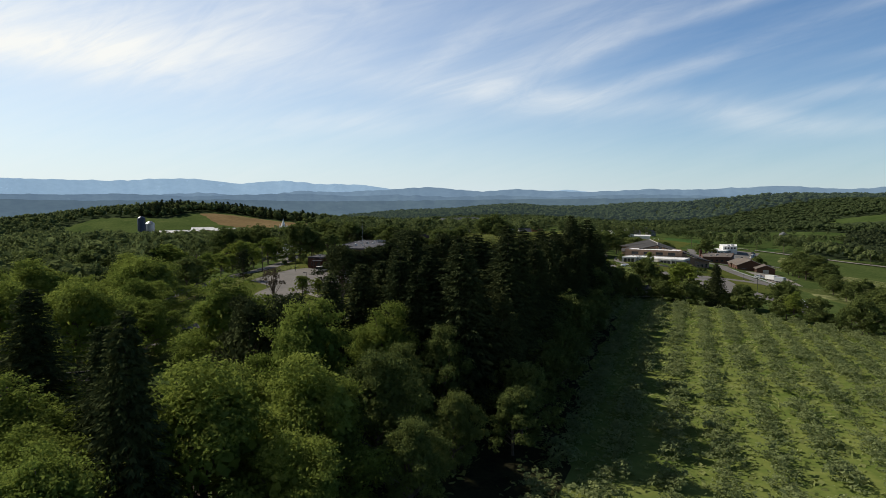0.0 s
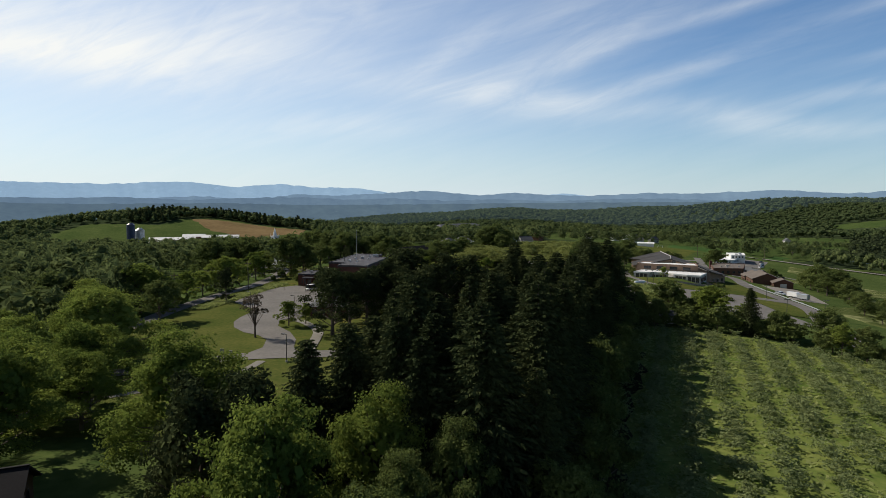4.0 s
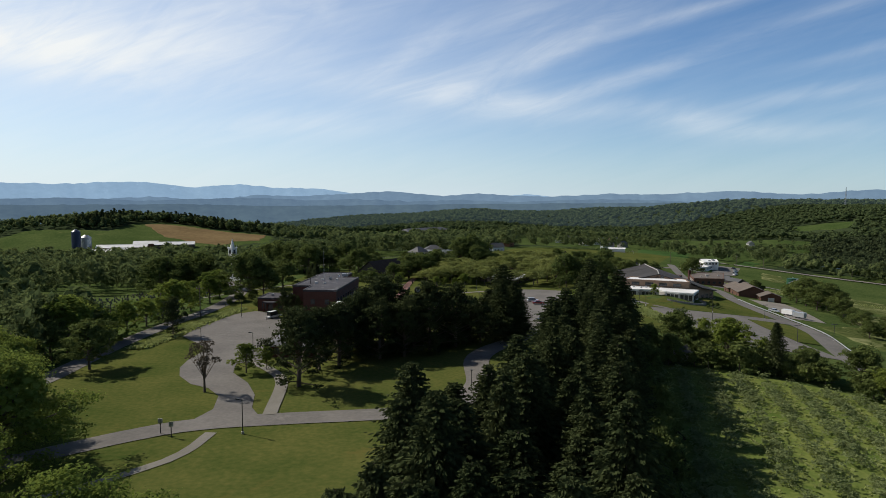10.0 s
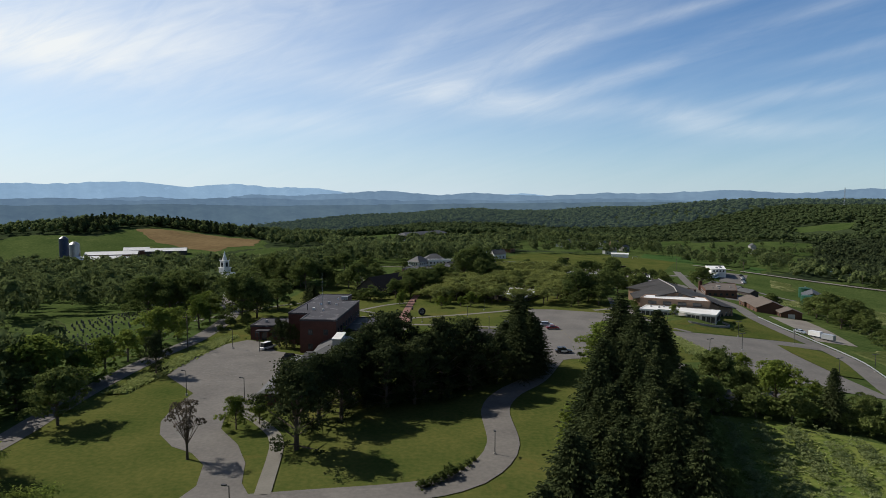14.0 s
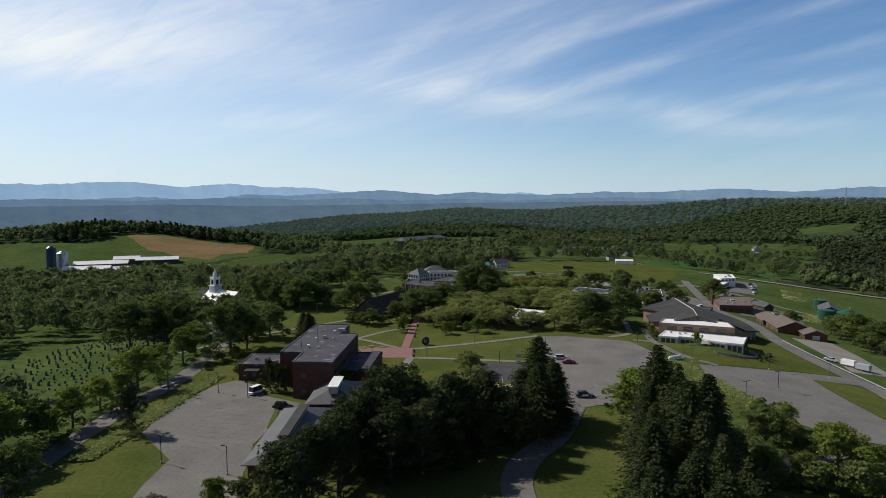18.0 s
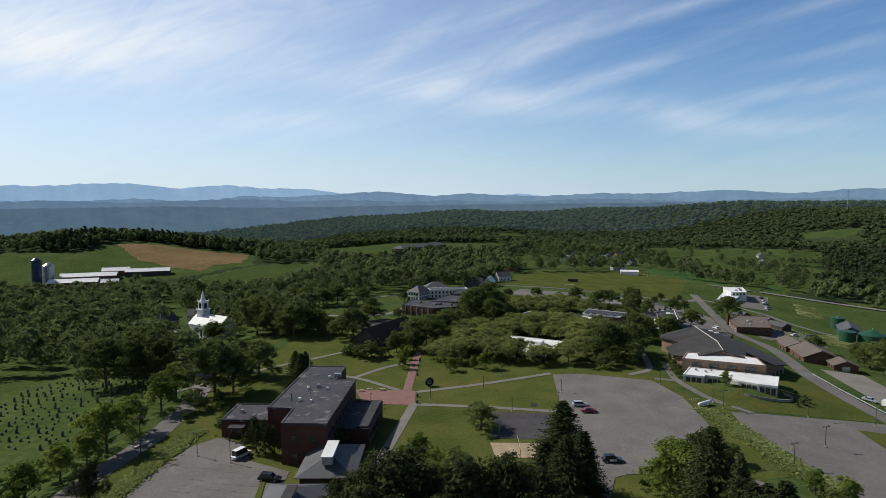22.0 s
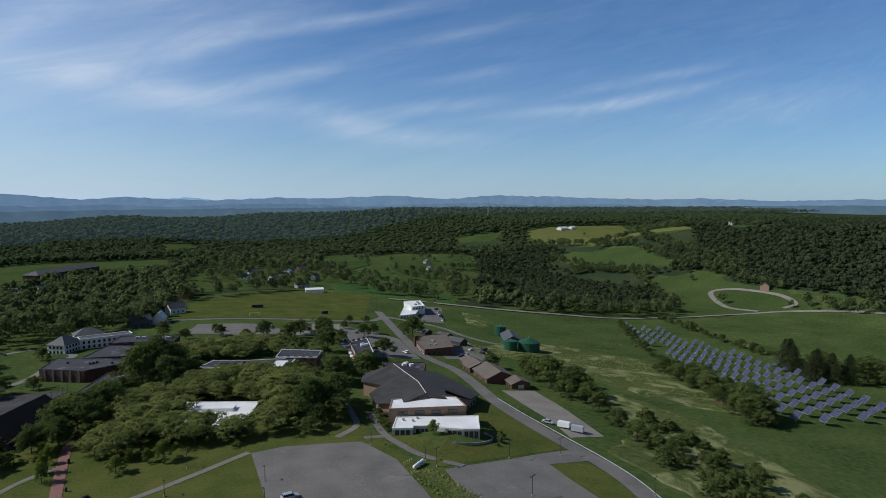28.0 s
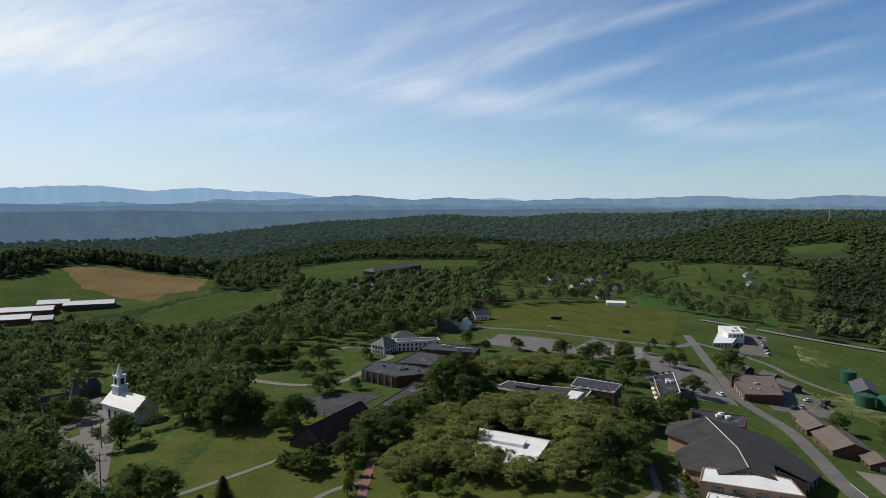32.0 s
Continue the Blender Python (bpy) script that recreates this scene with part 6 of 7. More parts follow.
# ---- trees ----
def leaf_cloud(rng, centres, radii, count, size, flat=0.8, core=0.62, tumble=0.42, gaps=1.6):
    """Corners (n, 4, 3) of small leaf clumps spread over the skins of overlapping lobes."""
    centres, radii = np.array(centres), np.array(radii)
    which = rng.choice(len(radii), count * 2, p=radii ** 2 / (radii ** 2).sum())
    d = rng.normal(size=(count * 2, 3))
    d /= np.linalg.norm(d, axis=1)[:, None]
    d[:, 2] = np.where(d[:, 2] < -0.55, -d[:, 2], d[:, 2])
    p = centres[which] + d * np.array([1, 1, flat]) * (radii[which] * rng.uniform(0.66, 1.1, count * 2))[:, None]
    inside = np.zeros(len(p), bool)
    for c, r in zip(centres, radii):
        q = (p - c) / np.array([1, 1, flat])
        inside |= (q ** 2).sum(1) < (core * r) ** 2
    ph = rng.uniform(0, 6.28, 6)
    k = gaps
    holes = np.sin(p[:, 0] * k + ph[0]) * np.sin(p[:, 1] * k * 1.1 + ph[1]) + np.sin(p[:, 2] * k * 1.2 + ph[2]) * np.sin((p[:, 0] + p[:, 1]) * k * 0.8 + ph[3])
    inside |= holes < -1.15
    p, d = p[~inside][:count], d[~inside][:count]
    n = len(p)
    nrm = d + rng.normal(size=(n, 3)) * tumble
    nrm /= np.linalg.norm(nrm, axis=1)[:, None]
    t = np.cross(nrm, rng.normal(size=(n, 3)))
    t /= np.linalg.norm(t, axis=1)[:, None]
    b = np.cross(nrm, t)
    s = (size * rng.uniform(0.55, 1.45, n))[:, None]
    k = rng.uniform(0.45, 0.9, (n, 1))
    return np.stack([p - t * s, p + b * s * k, p + t * s, p - b * s * k + nrm * s * 0.3], 1)


def spray_cloud(rng, centres, radii, sprays, per, size, spread, flat=0.8, core=0.6):
    """Corners of leaf clumps gathered in sprays on the skins of overlapping lobes, with gaps between the sprays."""
    centres, radii = np.array(centres), np.array(radii)
    which = rng.choice(len(radii), sprays * 3, p=radii ** 2 / (radii ** 2).sum())
    d = rng.normal(size=(sprays * 3, 3))
    d /= np.linalg.norm(d, axis=1)[:, None]
    d[:, 2] = np.where(d[:, 2] < -0.5, -d[:, 2], d[:, 2])
    p = centres[which] + d * np.array([1, 1, flat]) * (radii[which] * rng.uniform(0.7, 1.18, sprays * 3))[:, None]
    keep = np.ones(len(p), bool)
    for c, r in zip(centres, radii):
        keep &= (((p - c) / np.array([1, 1, flat])) ** 2).sum(1) > (core * r) ** 2
    p, d = p[keep][:sprays], d[keep][:sprays]
    n = len(p) * per
    own = np.repeat(spread * rng.uniform(0.55, 1.4, len(p)), per)[:, None]
    q = np.repeat(p, per, 0) + rng.normal(size=(n, 3)) * own * np.array([1, 1, 0.55])
    nrm = np.repeat(d, per, 0) + np.array([0, 0, 0.15]) + rng.normal(size=(n, 3)) * 0.5
    nrm /= np.linalg.norm(nrm, axis=1)[:, None]
    t = np.cross(nrm, rng.normal(size=(n, 3)))
    t /= np.linalg.norm(t, axis=1)[:, None]
    b = np.cross(nrm, t)
    s = (size * rng.uniform(0.55, 1.4, n))[:, None]
    k = rng.uniform(0.45, 0.85, (n, 1))
    return np.stack([q - t * s, q + b * s * k, q + t * s, q - b * s * k + nrm * s * 0.3], 1)


def crown_mesh(quads, mat):
    v = quads.reshape(-1, 3)
    return quick_mesh("crown", v, np.arange(len(v)).reshape(-1, 4), mat)


def broadleaf(seed, height, width, count, size, mat, bare=0.22, lobes=16, forks=1, name="broadleaf_tree", open_crown=False):
    """A trunk with limbs and a lobed crown."""
    rng = np.random.default_rng(seed)
    tree = new(name)
    bm = bmesh.new()
    fork = height * (0.32 if not open_crown else 0.2)
    tube_into(bm, (0, 0, -0.6), (0.1, 0, fork), height * 0.024, height * 0.017, 8)
    for k in range(forks + 1):
        a = k * 2.3
        tube_into(bm, (0.1, 0, fork - 0.1), (width * 0.12 * math.cos(a), width * 0.12 * math.sin(a), height * 0.82), height * 0.015, height * 0.004)
    ph = rng.uniform(0, 6.28, 4)
    cs, rs = [(0, 0, height * 0.82)], [width * 0.16]
    for i in range(lobes):
        a, up = i * 2.4 + rng.uniform(-0.5, 0.5), bare + 0.1 + (0.82 - bare) * (i + rng.uniform()) / lobes
        body = math.sin(math.pi * min(1, max(0.0, (up - bare + 0.24) / (1.2 - bare)))) ** 0.7
        reach = width * 0.47 * body * rng.uniform(0.35, 1.12) ** 0.5
        reach *= 1 + 0.26 * math.sin(2 * a + ph[0]) + 0.2 * math.sin(3 * a + 6 * up + ph[1]) + 0.12 * math.sin(9 * up + ph[2])
        up += 0.05 * math.sin(3 * a + ph[3])
        if open_crown:
            reach = width * 0.5 * rng.uniform(0.3, 0.85)
            up = rng.uniform(0.6, 0.88) - 0.18 * (reach / (width * 0.5)) ** 2
        c = (reach * math.cos(a), reach * math.sin(a), height * up)
        cs.append(c), rs.append(width * rng.uniform(0.13, 0.40) / lobes ** 0.28)
        if i % 2 == 0 or open_crown:
            s = 0.55 if not open_crown else 0.42
            tube_into(bm, (0, 0, height * up * s), c, height * (0.009 if not open_crown else 0.005), height * 0.002, 5)
    me = bpy.data.meshes.new("trunk")
    bm.to_mesh(me), bm.free()
    me.materials.append(BARK)
    trunk = new("trunk", me)
    trunk.parent = tree
    if open_crown:
        leaves = leaf_cloud(rng, cs, rs, count, size, 0.6, 0.55, 0.7)
    else:
        leaves = spray_cloud(rng, cs, rs, count // 24, 24, size, width * 0.031)
    if not open_crown:
        inner = leaf_cloud(rng, [(0, 0, height * (bare + 0.56 * (1 - bare)))], [width * 0.28], 1400, width * 0.03, 1.15 * height * (1 - bare) / width, 0.2, 0.5)
        leaves = np.concatenate([leaves, inner])
    crown = new("crown", crown_mesh(leaves, mat))
    crown.parent = tree
    return tree


def conifer(seed, height, width, tiers, per, mat, name="spruce_tree", low=0.06, power=0.8):
    """A spruce: a straight trunk with drooping whorls of needled branches."""
    rng = np.random.default_rng(seed)
    tree = new(name)
    bm = bmesh.new()
    tube_into(bm, (0, 0, -0.6), (0, 0, height * 0.97), height * 0.016, height * 0.002, 7)
    me = bpy.data.meshes.new("trunk")
    bm.to_mesh(me), bm.free()
    me.materials.append(BARK)
    trunk = new("trunk", me)
    trunk.parent = tree
    vs = []
    lean = rng.uniform(0.8, 1.25, 12)
    for k in range(tiers):
        u = min(0.99, max(0, (k + rng.uniform(-0.4, 0.4)) / tiers))
        z = height * (low + (0.99 - low) * u)
        r = width * 0.5 * (1 - u) ** power + 0.25
        for j in range(per):
            a = 2 * math.pi * (j + rng.uniform(-0.4, 0.4)) / per + k
            rr = r * rng.uniform(0.5, 1.2) * lean[int(a * 12 / 6.2832) % 12]
            d = np.array([math.cos(a), math.sin(a), 0])
            s = np.array([-d[1], d[0], 0])
            droop = rng.uniform(0.08, 0.5)
            for q in np.linspace(0.2, 1.0, 7):
                base = d * rr * q + np.array([0, 0, z - droop * rr * q + 0.14 * rr * q ** 3])
                for side in (-1, 1):
                    way = d * rng.uniform(0.4, 1.0) + s * side * rng.uniform(0.4, 1.1) * (1.15 - q) * 1.4 - np.array([0, 0, rng.uniform(0.05, 0.7)])
                    way = way / np.linalg.norm(way) * (rr * 0.30 * (1.1 - 0.75 * q) + 0.16) * rng.uniform(0.6, 1.3)
                    edge = np.cross(way, d + rng.normal(size=3) * 0.7)
                    edge = edge / (np.linalg.norm(edge) + 1e-6) * rng.uniform(0.06, 0.14)
                    vs += [base, base + way * 0.45 + edge, base + way, base + way * 0.5 - edge]
    crown = new("crown", crown_mesh(np.array(vs).reshape(-1, 4, 3), mat))
    crown.parent = tree
    return tree


rng = np.random.default_rng(5)
KIT = {}


def kind(key, protos, base_h, label, category="tree", group=""):
    for t in protos:
        tagged(t, label, category, group)
    KIT[key] = (protos, base_h)


kind("near", [broadleaf(11 + i, 14.0, 12.0, 27000, 0.125, (LEAF_MAPLE, LEAF_NEAR, LEAF_FRESH, LEAF_NEAR, LEAF_MAPLE, LEAF_NEAR)[i], 0.05, 44) for i in range(6)], 14.0, "tall broadleaf tree with sunlit green leaves")
kind("maple", [broadleaf(21 + i, 12.0, 10.5, 9000, 0.19, LEAF_MAPLE, 0.12, 34) for i in range(5)], 12.0, "broad green maple in full leaf")
kind("young", [broadleaf(41 + i, 11.0, 8.2, 6600, 0.17, LEAF_NEAR, 0.08, 30) for i in range(4)], 11.0, "round-headed street tree with fresh green leaves")
kind("locust", [broadleaf(51 + i, 9.0, 11.0, 6400, 0.185, LEAF_LIGHT, 0.36, 26, 3, "locust_tree") for i in range(4)], 9.0, "spreading yellow-green locust tree in the grove")
kind("sparse", [broadleaf(61, 12.0, 7.0, 1700, 0.15, LEAF_BRONZE, 0.2, 22, 2, "sparse_tree", True)], 12.0, "thin-leaved bronze tree on the lawn")
kind("spruce", [conifer(31 + i, 20.0, 9.0, 60, 16, NEEDLES, low=0.04, power=0.72) for i in range(5)], 20.0, "tall dark green pointed spruce")
kind("pine", [broadleaf(81 + i, 14.0, 9.0, 9000, 0.15, NEEDLES, 0.0, 44, 1, "pine_tree") for i in range(3)], 14.0, "dark rounded pine with dense needles")
kind("bush", [broadleaf(71 + i, 3.2, 4.4, 900, 0.15, LEAF_MAPLE, -0.1, 12, 1, "bush") for i in range(3)], 3.2, "low rounded green leafy bush", "bush")
used = set()


def plant(key, x, y, h, wide=1.0, i=None):
    protos, base_h = KIT[key]
    wide *= {"maple": 1.2, "pine": 1.15, "locust": 1.1}.get(key, 1.0)
    ob = protos[int(rng.integers(len(protos))) if i is None else i]
    s = h / base_h
    m = Matrix.Translation((x, y, gz(x, y) - 0.05)) @ Matrix.Rotation(rng.uniform(0, 6.28), 4, "Z") @ Matrix.Diagonal((s * wide, s * wide, s, 1))
    if ob.name not in used:
        used.add(ob.name)
        ob.matrix_basis = m
        return ob
    return copy_thing(ob, m)


# spruce belt beside the orchard, with broadleaf trees at its southern foot and along its eastern edge
def belt_edges(y):
    return np.interp(y, [60, 78, 95, 110, 116, 150, 200], [-1, -3, 0, 4, 7, 17, 36]), np.interp(y, [60, 78, 113, 150, 200], [15, 19, 27, 38, 50])


for k in range(26):
    y0 = 76 + 4.85 * k
    left, right = belt_edges(y0)
    lanes = max(3, int((right - left) / 4.6))
    for j in range(lanes):
        y = y0 + rng.uniform(-2.0, 2.0)
        x = left + 1.8 + (right - left - 3.6) * (j + rng.uniform(0.2, 0.8)) / lanes
        edge = min(x - left, right - x)
        plant("spruce", x, y, rng.uniform(17.5, 21.5) + (1.2 if edge > 4 else -1.5), rng.uniform(0.85, 1.2))
for k in range(22):
    y = 66 + 5.6 * k
    plant("maple", belt_edges(y)[1] - rng.uniform(-1.0, 2.0), y, rng.uniform(8, 13), 0.75)
for x, y, h in ((-7, 78, 19), (-3.5, 80, 20.5), (-1.6, 84, 20), (-0.5, 92, 20.5), (0, 100, 20), (3.9, 109, 20), (8, 116, 20), (39.5, 203, 22.5), (36, 197, 20), (43, 196, 19.5), (45, 204, 17), (38, 190, 20), (-10.5, 38.5, 19.3), (-30, 55, 20), (-17, 46, 18)):
    plant("spruce", x, y, h, 1.0)
for x, y, h in ((22, 170, 9), (26, 178, 9), (47, 208, 9), (51, 212, 8), (48, 200, 10)):
    plant("young", x, y, h)
# sunlit broadleaf trees where the walk starts
for x, y, h, wide in ((-25, 89, 16, 1.25), (-50, 108, 14.5, 1.15), (-45, 99, 12.5, 1.1), (-46.5, 85, 16.5, 1.1), (-55, 100, 15, 1.1), (-62, 131, 18.5, 1.2), (-73, 144, 17, 1.1), (-67, 116, 15, 1.1), (-82, 158, 15, 1.1), (-5.5, 61, 16.2, 0.72), (-8, 44, 14.5, 0.95), (-11, 52, 13.5, 0.9), (2.8, 57, 13.5, 0.9), (8, 71, 15, 0.85), (4, 66, 13.5, 0.8), (-1.5, 50, 13.5, 0.9), (1, 73, 14, 0.7), (-13, 34, 13, 0.9), (10, 60, 10, 0.9), (7, 49, 11, 1.0), (0, 42, 11.5, 0.9), (-29, 58, 10, 0.8), (-18, 40, 12, 0.9), (-24, 44, 12.5, 1.0), (-34, 47, 13, 1.0), (-46, 58, 14, 1.0), (-36, 38, 13, 1.0), (-62, 88, 16, 1.1), (-74, 100, 17, 1.1), (-60, 70, 15, 1.1), (-78, 118, 16, 1.1), (-70, 55, 16, 1.0), (-80, 84, 17, 1.0), (-2, 32, 9.5, 1.0), (-20, 26, 11, 1.0), (-70, 132, 13, 1.0)):
    # shaded spots get the darker leaf copy, lit spots the brighter ones
    plant("near", x, y, h * 0.93, wide, 4 if x > 1 and y > 46 else (1, 2, 3, 5)[int(abs(x) * 7 + y) % 4])
for x, y, h in ((-14, 69, 15.5), (-10.5, 72, 16.5), (-17, 74, 13.5), (-42, 52, 17), (-52, 64, 16)):
    plant("pine", x, y, h, 0.8)
for x, y, h in ((-86, 100, 15), (-98, 128, 16), (-102, 150, 16), (-104, 168, 14), (-95, 112, 16), (-110, 140, 17), (-118, 160, 17), (-112, 180, 14), (-98, 186, 12), (-97, 196, 12), (-104, 204, 12), (-120, 196, 15), (-128, 178, 17), (-110, 120, 15), (-90, 80, 17), (-108, 98, 17)):
    plant("maple", x, y, h, 1.1)
# lawn trees
plant("maple", -80.5, 184.5, 18.5, 1.0)
plant("sparse", -46.8, 167.5, 12)
plant("young", -43, 182, 10, 1.0)
plant("young", -39, 184.5, 7.5, 1.0)
for x, y, h in ((-93, 225, 13), (-93, 237, 13.5), (-91, 212, 13), (-91.5, 254, 14), (-91, 266, 13), (-91, 284, 14.5), (-92, 246, 12), (-96, 218, 12), (-97, 203, 13), (-92, 297, 14)):
    plant("young", x, y, h, 1.25)
plant("pine", -77, 220.5, 10.5, 0.8)
for x, y, h in ((-79.5, 297, 19), (-75, 301, 18.5), (-80, 322, 16.5), (-72, 320, 13), (-118, 321, 20), (-112, 328, 18), (-126, 318, 18)):
    plant("maple", x, y, h, 1.05)
for x, y, h in ((-76, 290, 4), (-73, 284, 3), (-79, 283, 3.5), (-80, 275, 2.6), (-68, 273, 4.5), (-66, 266, 3.5), (-57, 256, 2.4), (-33, 254, 4.5), (-37, 251, 4)):
    plant("bush", x, y, h)
for x, y, h in ((-53, 252, 8.5), (-50.5, 251, 8), (-48, 250.5, 7)):
    plant("pine", x, y, h, 0.7)
plant("spruce", -52, 299, 15, 1.15)
plant("spruce", -55, 304, 12, 1.1)
# dark group on the inner lawn
for x, y, h in ((19.5, 230, 18.5), (15, 226, 15), (22, 224, 16), (24, 229, 14), (18, 220, 15), (2, 213, 14), (7, 216, 12), (-9, 213, 15), ):
    plant("spruce", x, y, h, 1.35)
for x, y, h in ((50, 229, 13), (47, 225, 12), (53, 226, 10)):
    plant("pine", x, y, h, 1.15)
for x, y, h in ((-28.5, 172, 14.5), (-27, 185, 12.5), (-23, 189, 13), (-22, 196, 13), (-26, 203, 10), (-19, 200, 14), (-14, 196, 13), (-22, 210, 12), (-8, 198, 13), (-26, 215, 9), (-14.5, 206, 17), (-2, 206, 16), (5, 209, 15), (12, 214, 11), (-6, 204, 13), (-18, 207, 14), (9, 216, 11)):
    plant("pine", x, y, h * 1.06, 1.12)
for x, y, h in ((42.6, 236.4, 6.8), (42, 223, 12), (75, 231, 7), (54, 224, 11), (79, 226, 8)):
    plant("young", x, y, h, 1.15)
for x, y, h in ((-18, 214, 14), (-12, 221, 14), (-20, 224, 11), (-23, 236, 6), (-24, 229, 7), (-4, 224, 12)):
    plant("maple", x, y, h)
for x, y, h in ((-12, 246, 9), (-15, 243, 8), (-8, 241, 7)):
    plant("young", x, y, h, 1.2)
plant("maple", 4.5, 268, 9.0, 1.45)
for k in range(9):
    plant("bush", 4 - 1.1 * k, 167 - 1.9 * k * (1 - k * 0.04), rng.uniform(1.2, 1.8), 1.2)
for x, y, h in ((44, 236, 6.5), (52, 232, 7), (58, 226, 6), (40, 214, 7), (36, 210, 6)):
    plant("young", x, y, h, 1.0)
# hedge trees behind the orchard
for x, y, h in ((50, 199, 6), (54, 200, 8), (58, 195, 9), (64, 207, 10.5), (66, 196, 7), (70, 204, 10), (73, 197, 9), (77, 208, 9), (83, 199, 8), (90, 192, 8), (98, 184, 9), (104, 178, 8), (110, 172, 9), (116, 168, 9), (95, 172, 9), (106, 160, 10), (112, 152, 10), (120, 146, 9), (126, 156, 10), (64, 246, 7), (74, 214, 8), (122, 170, 8)):
    plant("maple" if int(x) % 2 == 0 else "young", x, y, h * 1.08, 1.0)
plant("spruce", 80, 188, 13.5, 1.15)
plant("maple", 88, 188, 9)
for k in range(26):
    x = 50 + k * 3.2
    plant("bush", x, 190 - (0 if x < 78 else (x - 78) * 1.05) + rng.uniform(-3, 3), rng.uniform(3, 5.2), 1.15)
# grove round the pavilion
for x, y, h in ((-2, 338, 7.5), (4, 346, 8.5), (10, 352, 9), (13, 343, 8.5), (12, 362, 9.5), (18, 384, 9.5), (3, 358, 9.5), (-4, 350, 8.5), (14, 372, 9.5), (27, 384, 10), (35, 381, 10), (44, 376, 9.5), (52, 371, 9.5), (55, 362, 9), (52, 353, 9), (46, 345, 8.5), (43, 337, 8)):
    plant("locust", x, y, h, rng.uniform(1.0, 1.2))
for x, y, h in ((-8, 342, 7.5), (60, 374, 10), (66, 384, 10), (12, 386, 10), (4, 374, 10), (24, 392, 10), (36, 392, 10), (48, 388, 10), (2, 366, 9.5), (60, 388, 10), (23, 343, 9), (20, 338, 8.5), (32, 336, 8.5), (42, 398, 10), (28, 400, 10), (52, 396, 10), (9, 378, 10)):
    plant("locust", x, y, h, rng.uniform(1.0, 1.2))
for x, y, h in ((60, 344, 15), (73, 353, 17), (66, 349, 15), (68, 338, 12), (76, 361, 14), (58, 333, 8), (-25, 355, 13.5), (-18, 358, 15.5), (-10, 362, 16), (-4, 378, 14.5), (-13, 372, 15), (-8, 388, 14), (2, 396, 14), (-18, 366, 13), (54, 330, 7)):
    plant("maple", x, y, h, 1.08)
for x, y, h in ((-36, 346, 5), (-40, 348, 4.5), (-31, 348, 5), (-44, 351, 3.5)):
    plant("bush", x, y, h, 1.5)
for x, y, h in ((-21, 329, 7), (-21, 336, 7), (-20.5, 343, 6.5), (-22, 350, 7), (1, 333, 5), (5.5, 330, 5.5), (10, 329, 5.5), (-3, 326, 4.5)):
    plant("young", x, y, h, 0.95)
for k in range(10):
    plant("bush", -46 + k * 1.6, 352 + k * 1.2 + rng.uniform(-1, 1), rng.uniform(2.2, 3.4), 1.2)
# among the halls and car parks behind
for x, y, h in ((10, 412, 20), (16, 418, 22), (22, 422, 18), (14, 430, 18), (24, 410, 17), (30, 416, 14), (18, 406, 18), (8, 424, 16)):
    plant("maple", x, y, h, 0.9)
for x, y, h in ((70, 397, 12), (84, 386, 13), (92, 394, 12), (103, 400, 14), (107, 403, 15), (96, 408, 11), (137, 451, 12), (186, 511, 17), (116, 497, 14.5), (108, 464, 14), (121, 479, 13), (95, 499, 12.5), (109, 519, 14.5), (102, 508, 13), (162.6, 572, 7), (177, 573, 7), (162, 524, 12), (150, 512, 10), (70, 498, 8.5), (60, 522, 9), (93, 464, 9), (60, 540, 8), (40, 520, 10), (30, 540, 9), (100, 446, 9), (148, 545, 9), (84, 512, 10), (185, 413, 10)):
    plant("maple", x, y, h, 1.1)
for x, y, h in ((28, 456, 9), (34.8, 469, 11), (44, 456, 9.5), (52, 464, 9.5), (60.7, 464, 9.5), (40, 462, 9.5), (70, 462, 9), (82, 468, 9), (54, 452, 9), (76, 456, 9), (66, 474, 9), (46, 474, 9)):
    plant("locust", x, y, h, 1.1)
# green and church
for x, y, h in ((-109, 376, 12.5), (-98, 406, 20), (-88, 398, 20), (-76, 390, 19), (-82, 404, 19), (-92, 414, 20), (-84, 420, 18), (-100, 424, 19), (-94, 436, 18), (-106, 440, 18), (-129, 457, 14), (-137, 457, 15), (-90, 482, 15.5), (-80, 485, 14.5), (-100, 490, 15), (-71, 487, 13), (-84, 495, 14), (-60, 395, 13.5)):
    plant("maple", x, y, h, 1.12)
for x, y, h in ((-47, 383, 16.5), (-53, 390, 13), (-58.7, 467, 10.5), (-42, 439, 11.5), (-48, 471, 10), (-46, 434, 10), (-30, 441, 7.5), (-30, 500, 8.5), (-56, 495, 13), (-66, 398, 12), (-117, 336, 19), (-125, 342, 18), (-133, 350, 17), (-140, 362, 17), (-138, 376, 14), (-152, 384, 15), (-152, 425, 12), (-163, 432, 14)):
    plant("maple", x, y, h, 1.12)
plant("spruce", -57, 328, 6.5, 1.4)
# shrubs and trees down the eastern slope
for x, y, h in ((208, 392, 13), (204, 382, 13), (200, 372, 14), (206, 366, 13), (212, 378, 12), (190, 368, 15), (184, 348, 15), (192, 352, 16), (188, 338, 12), (196, 360, 14), (183, 326, 11), (176, 308, 8), (168, 290, 9), (168, 274, 9), (156, 268, 8), (172, 262, 7), (182, 252, 6), (212, 416, 11), (198, 398, 12), (205, 404, 12), (194, 384, 14)):
    plant("maple", x, y, h, 1.15)
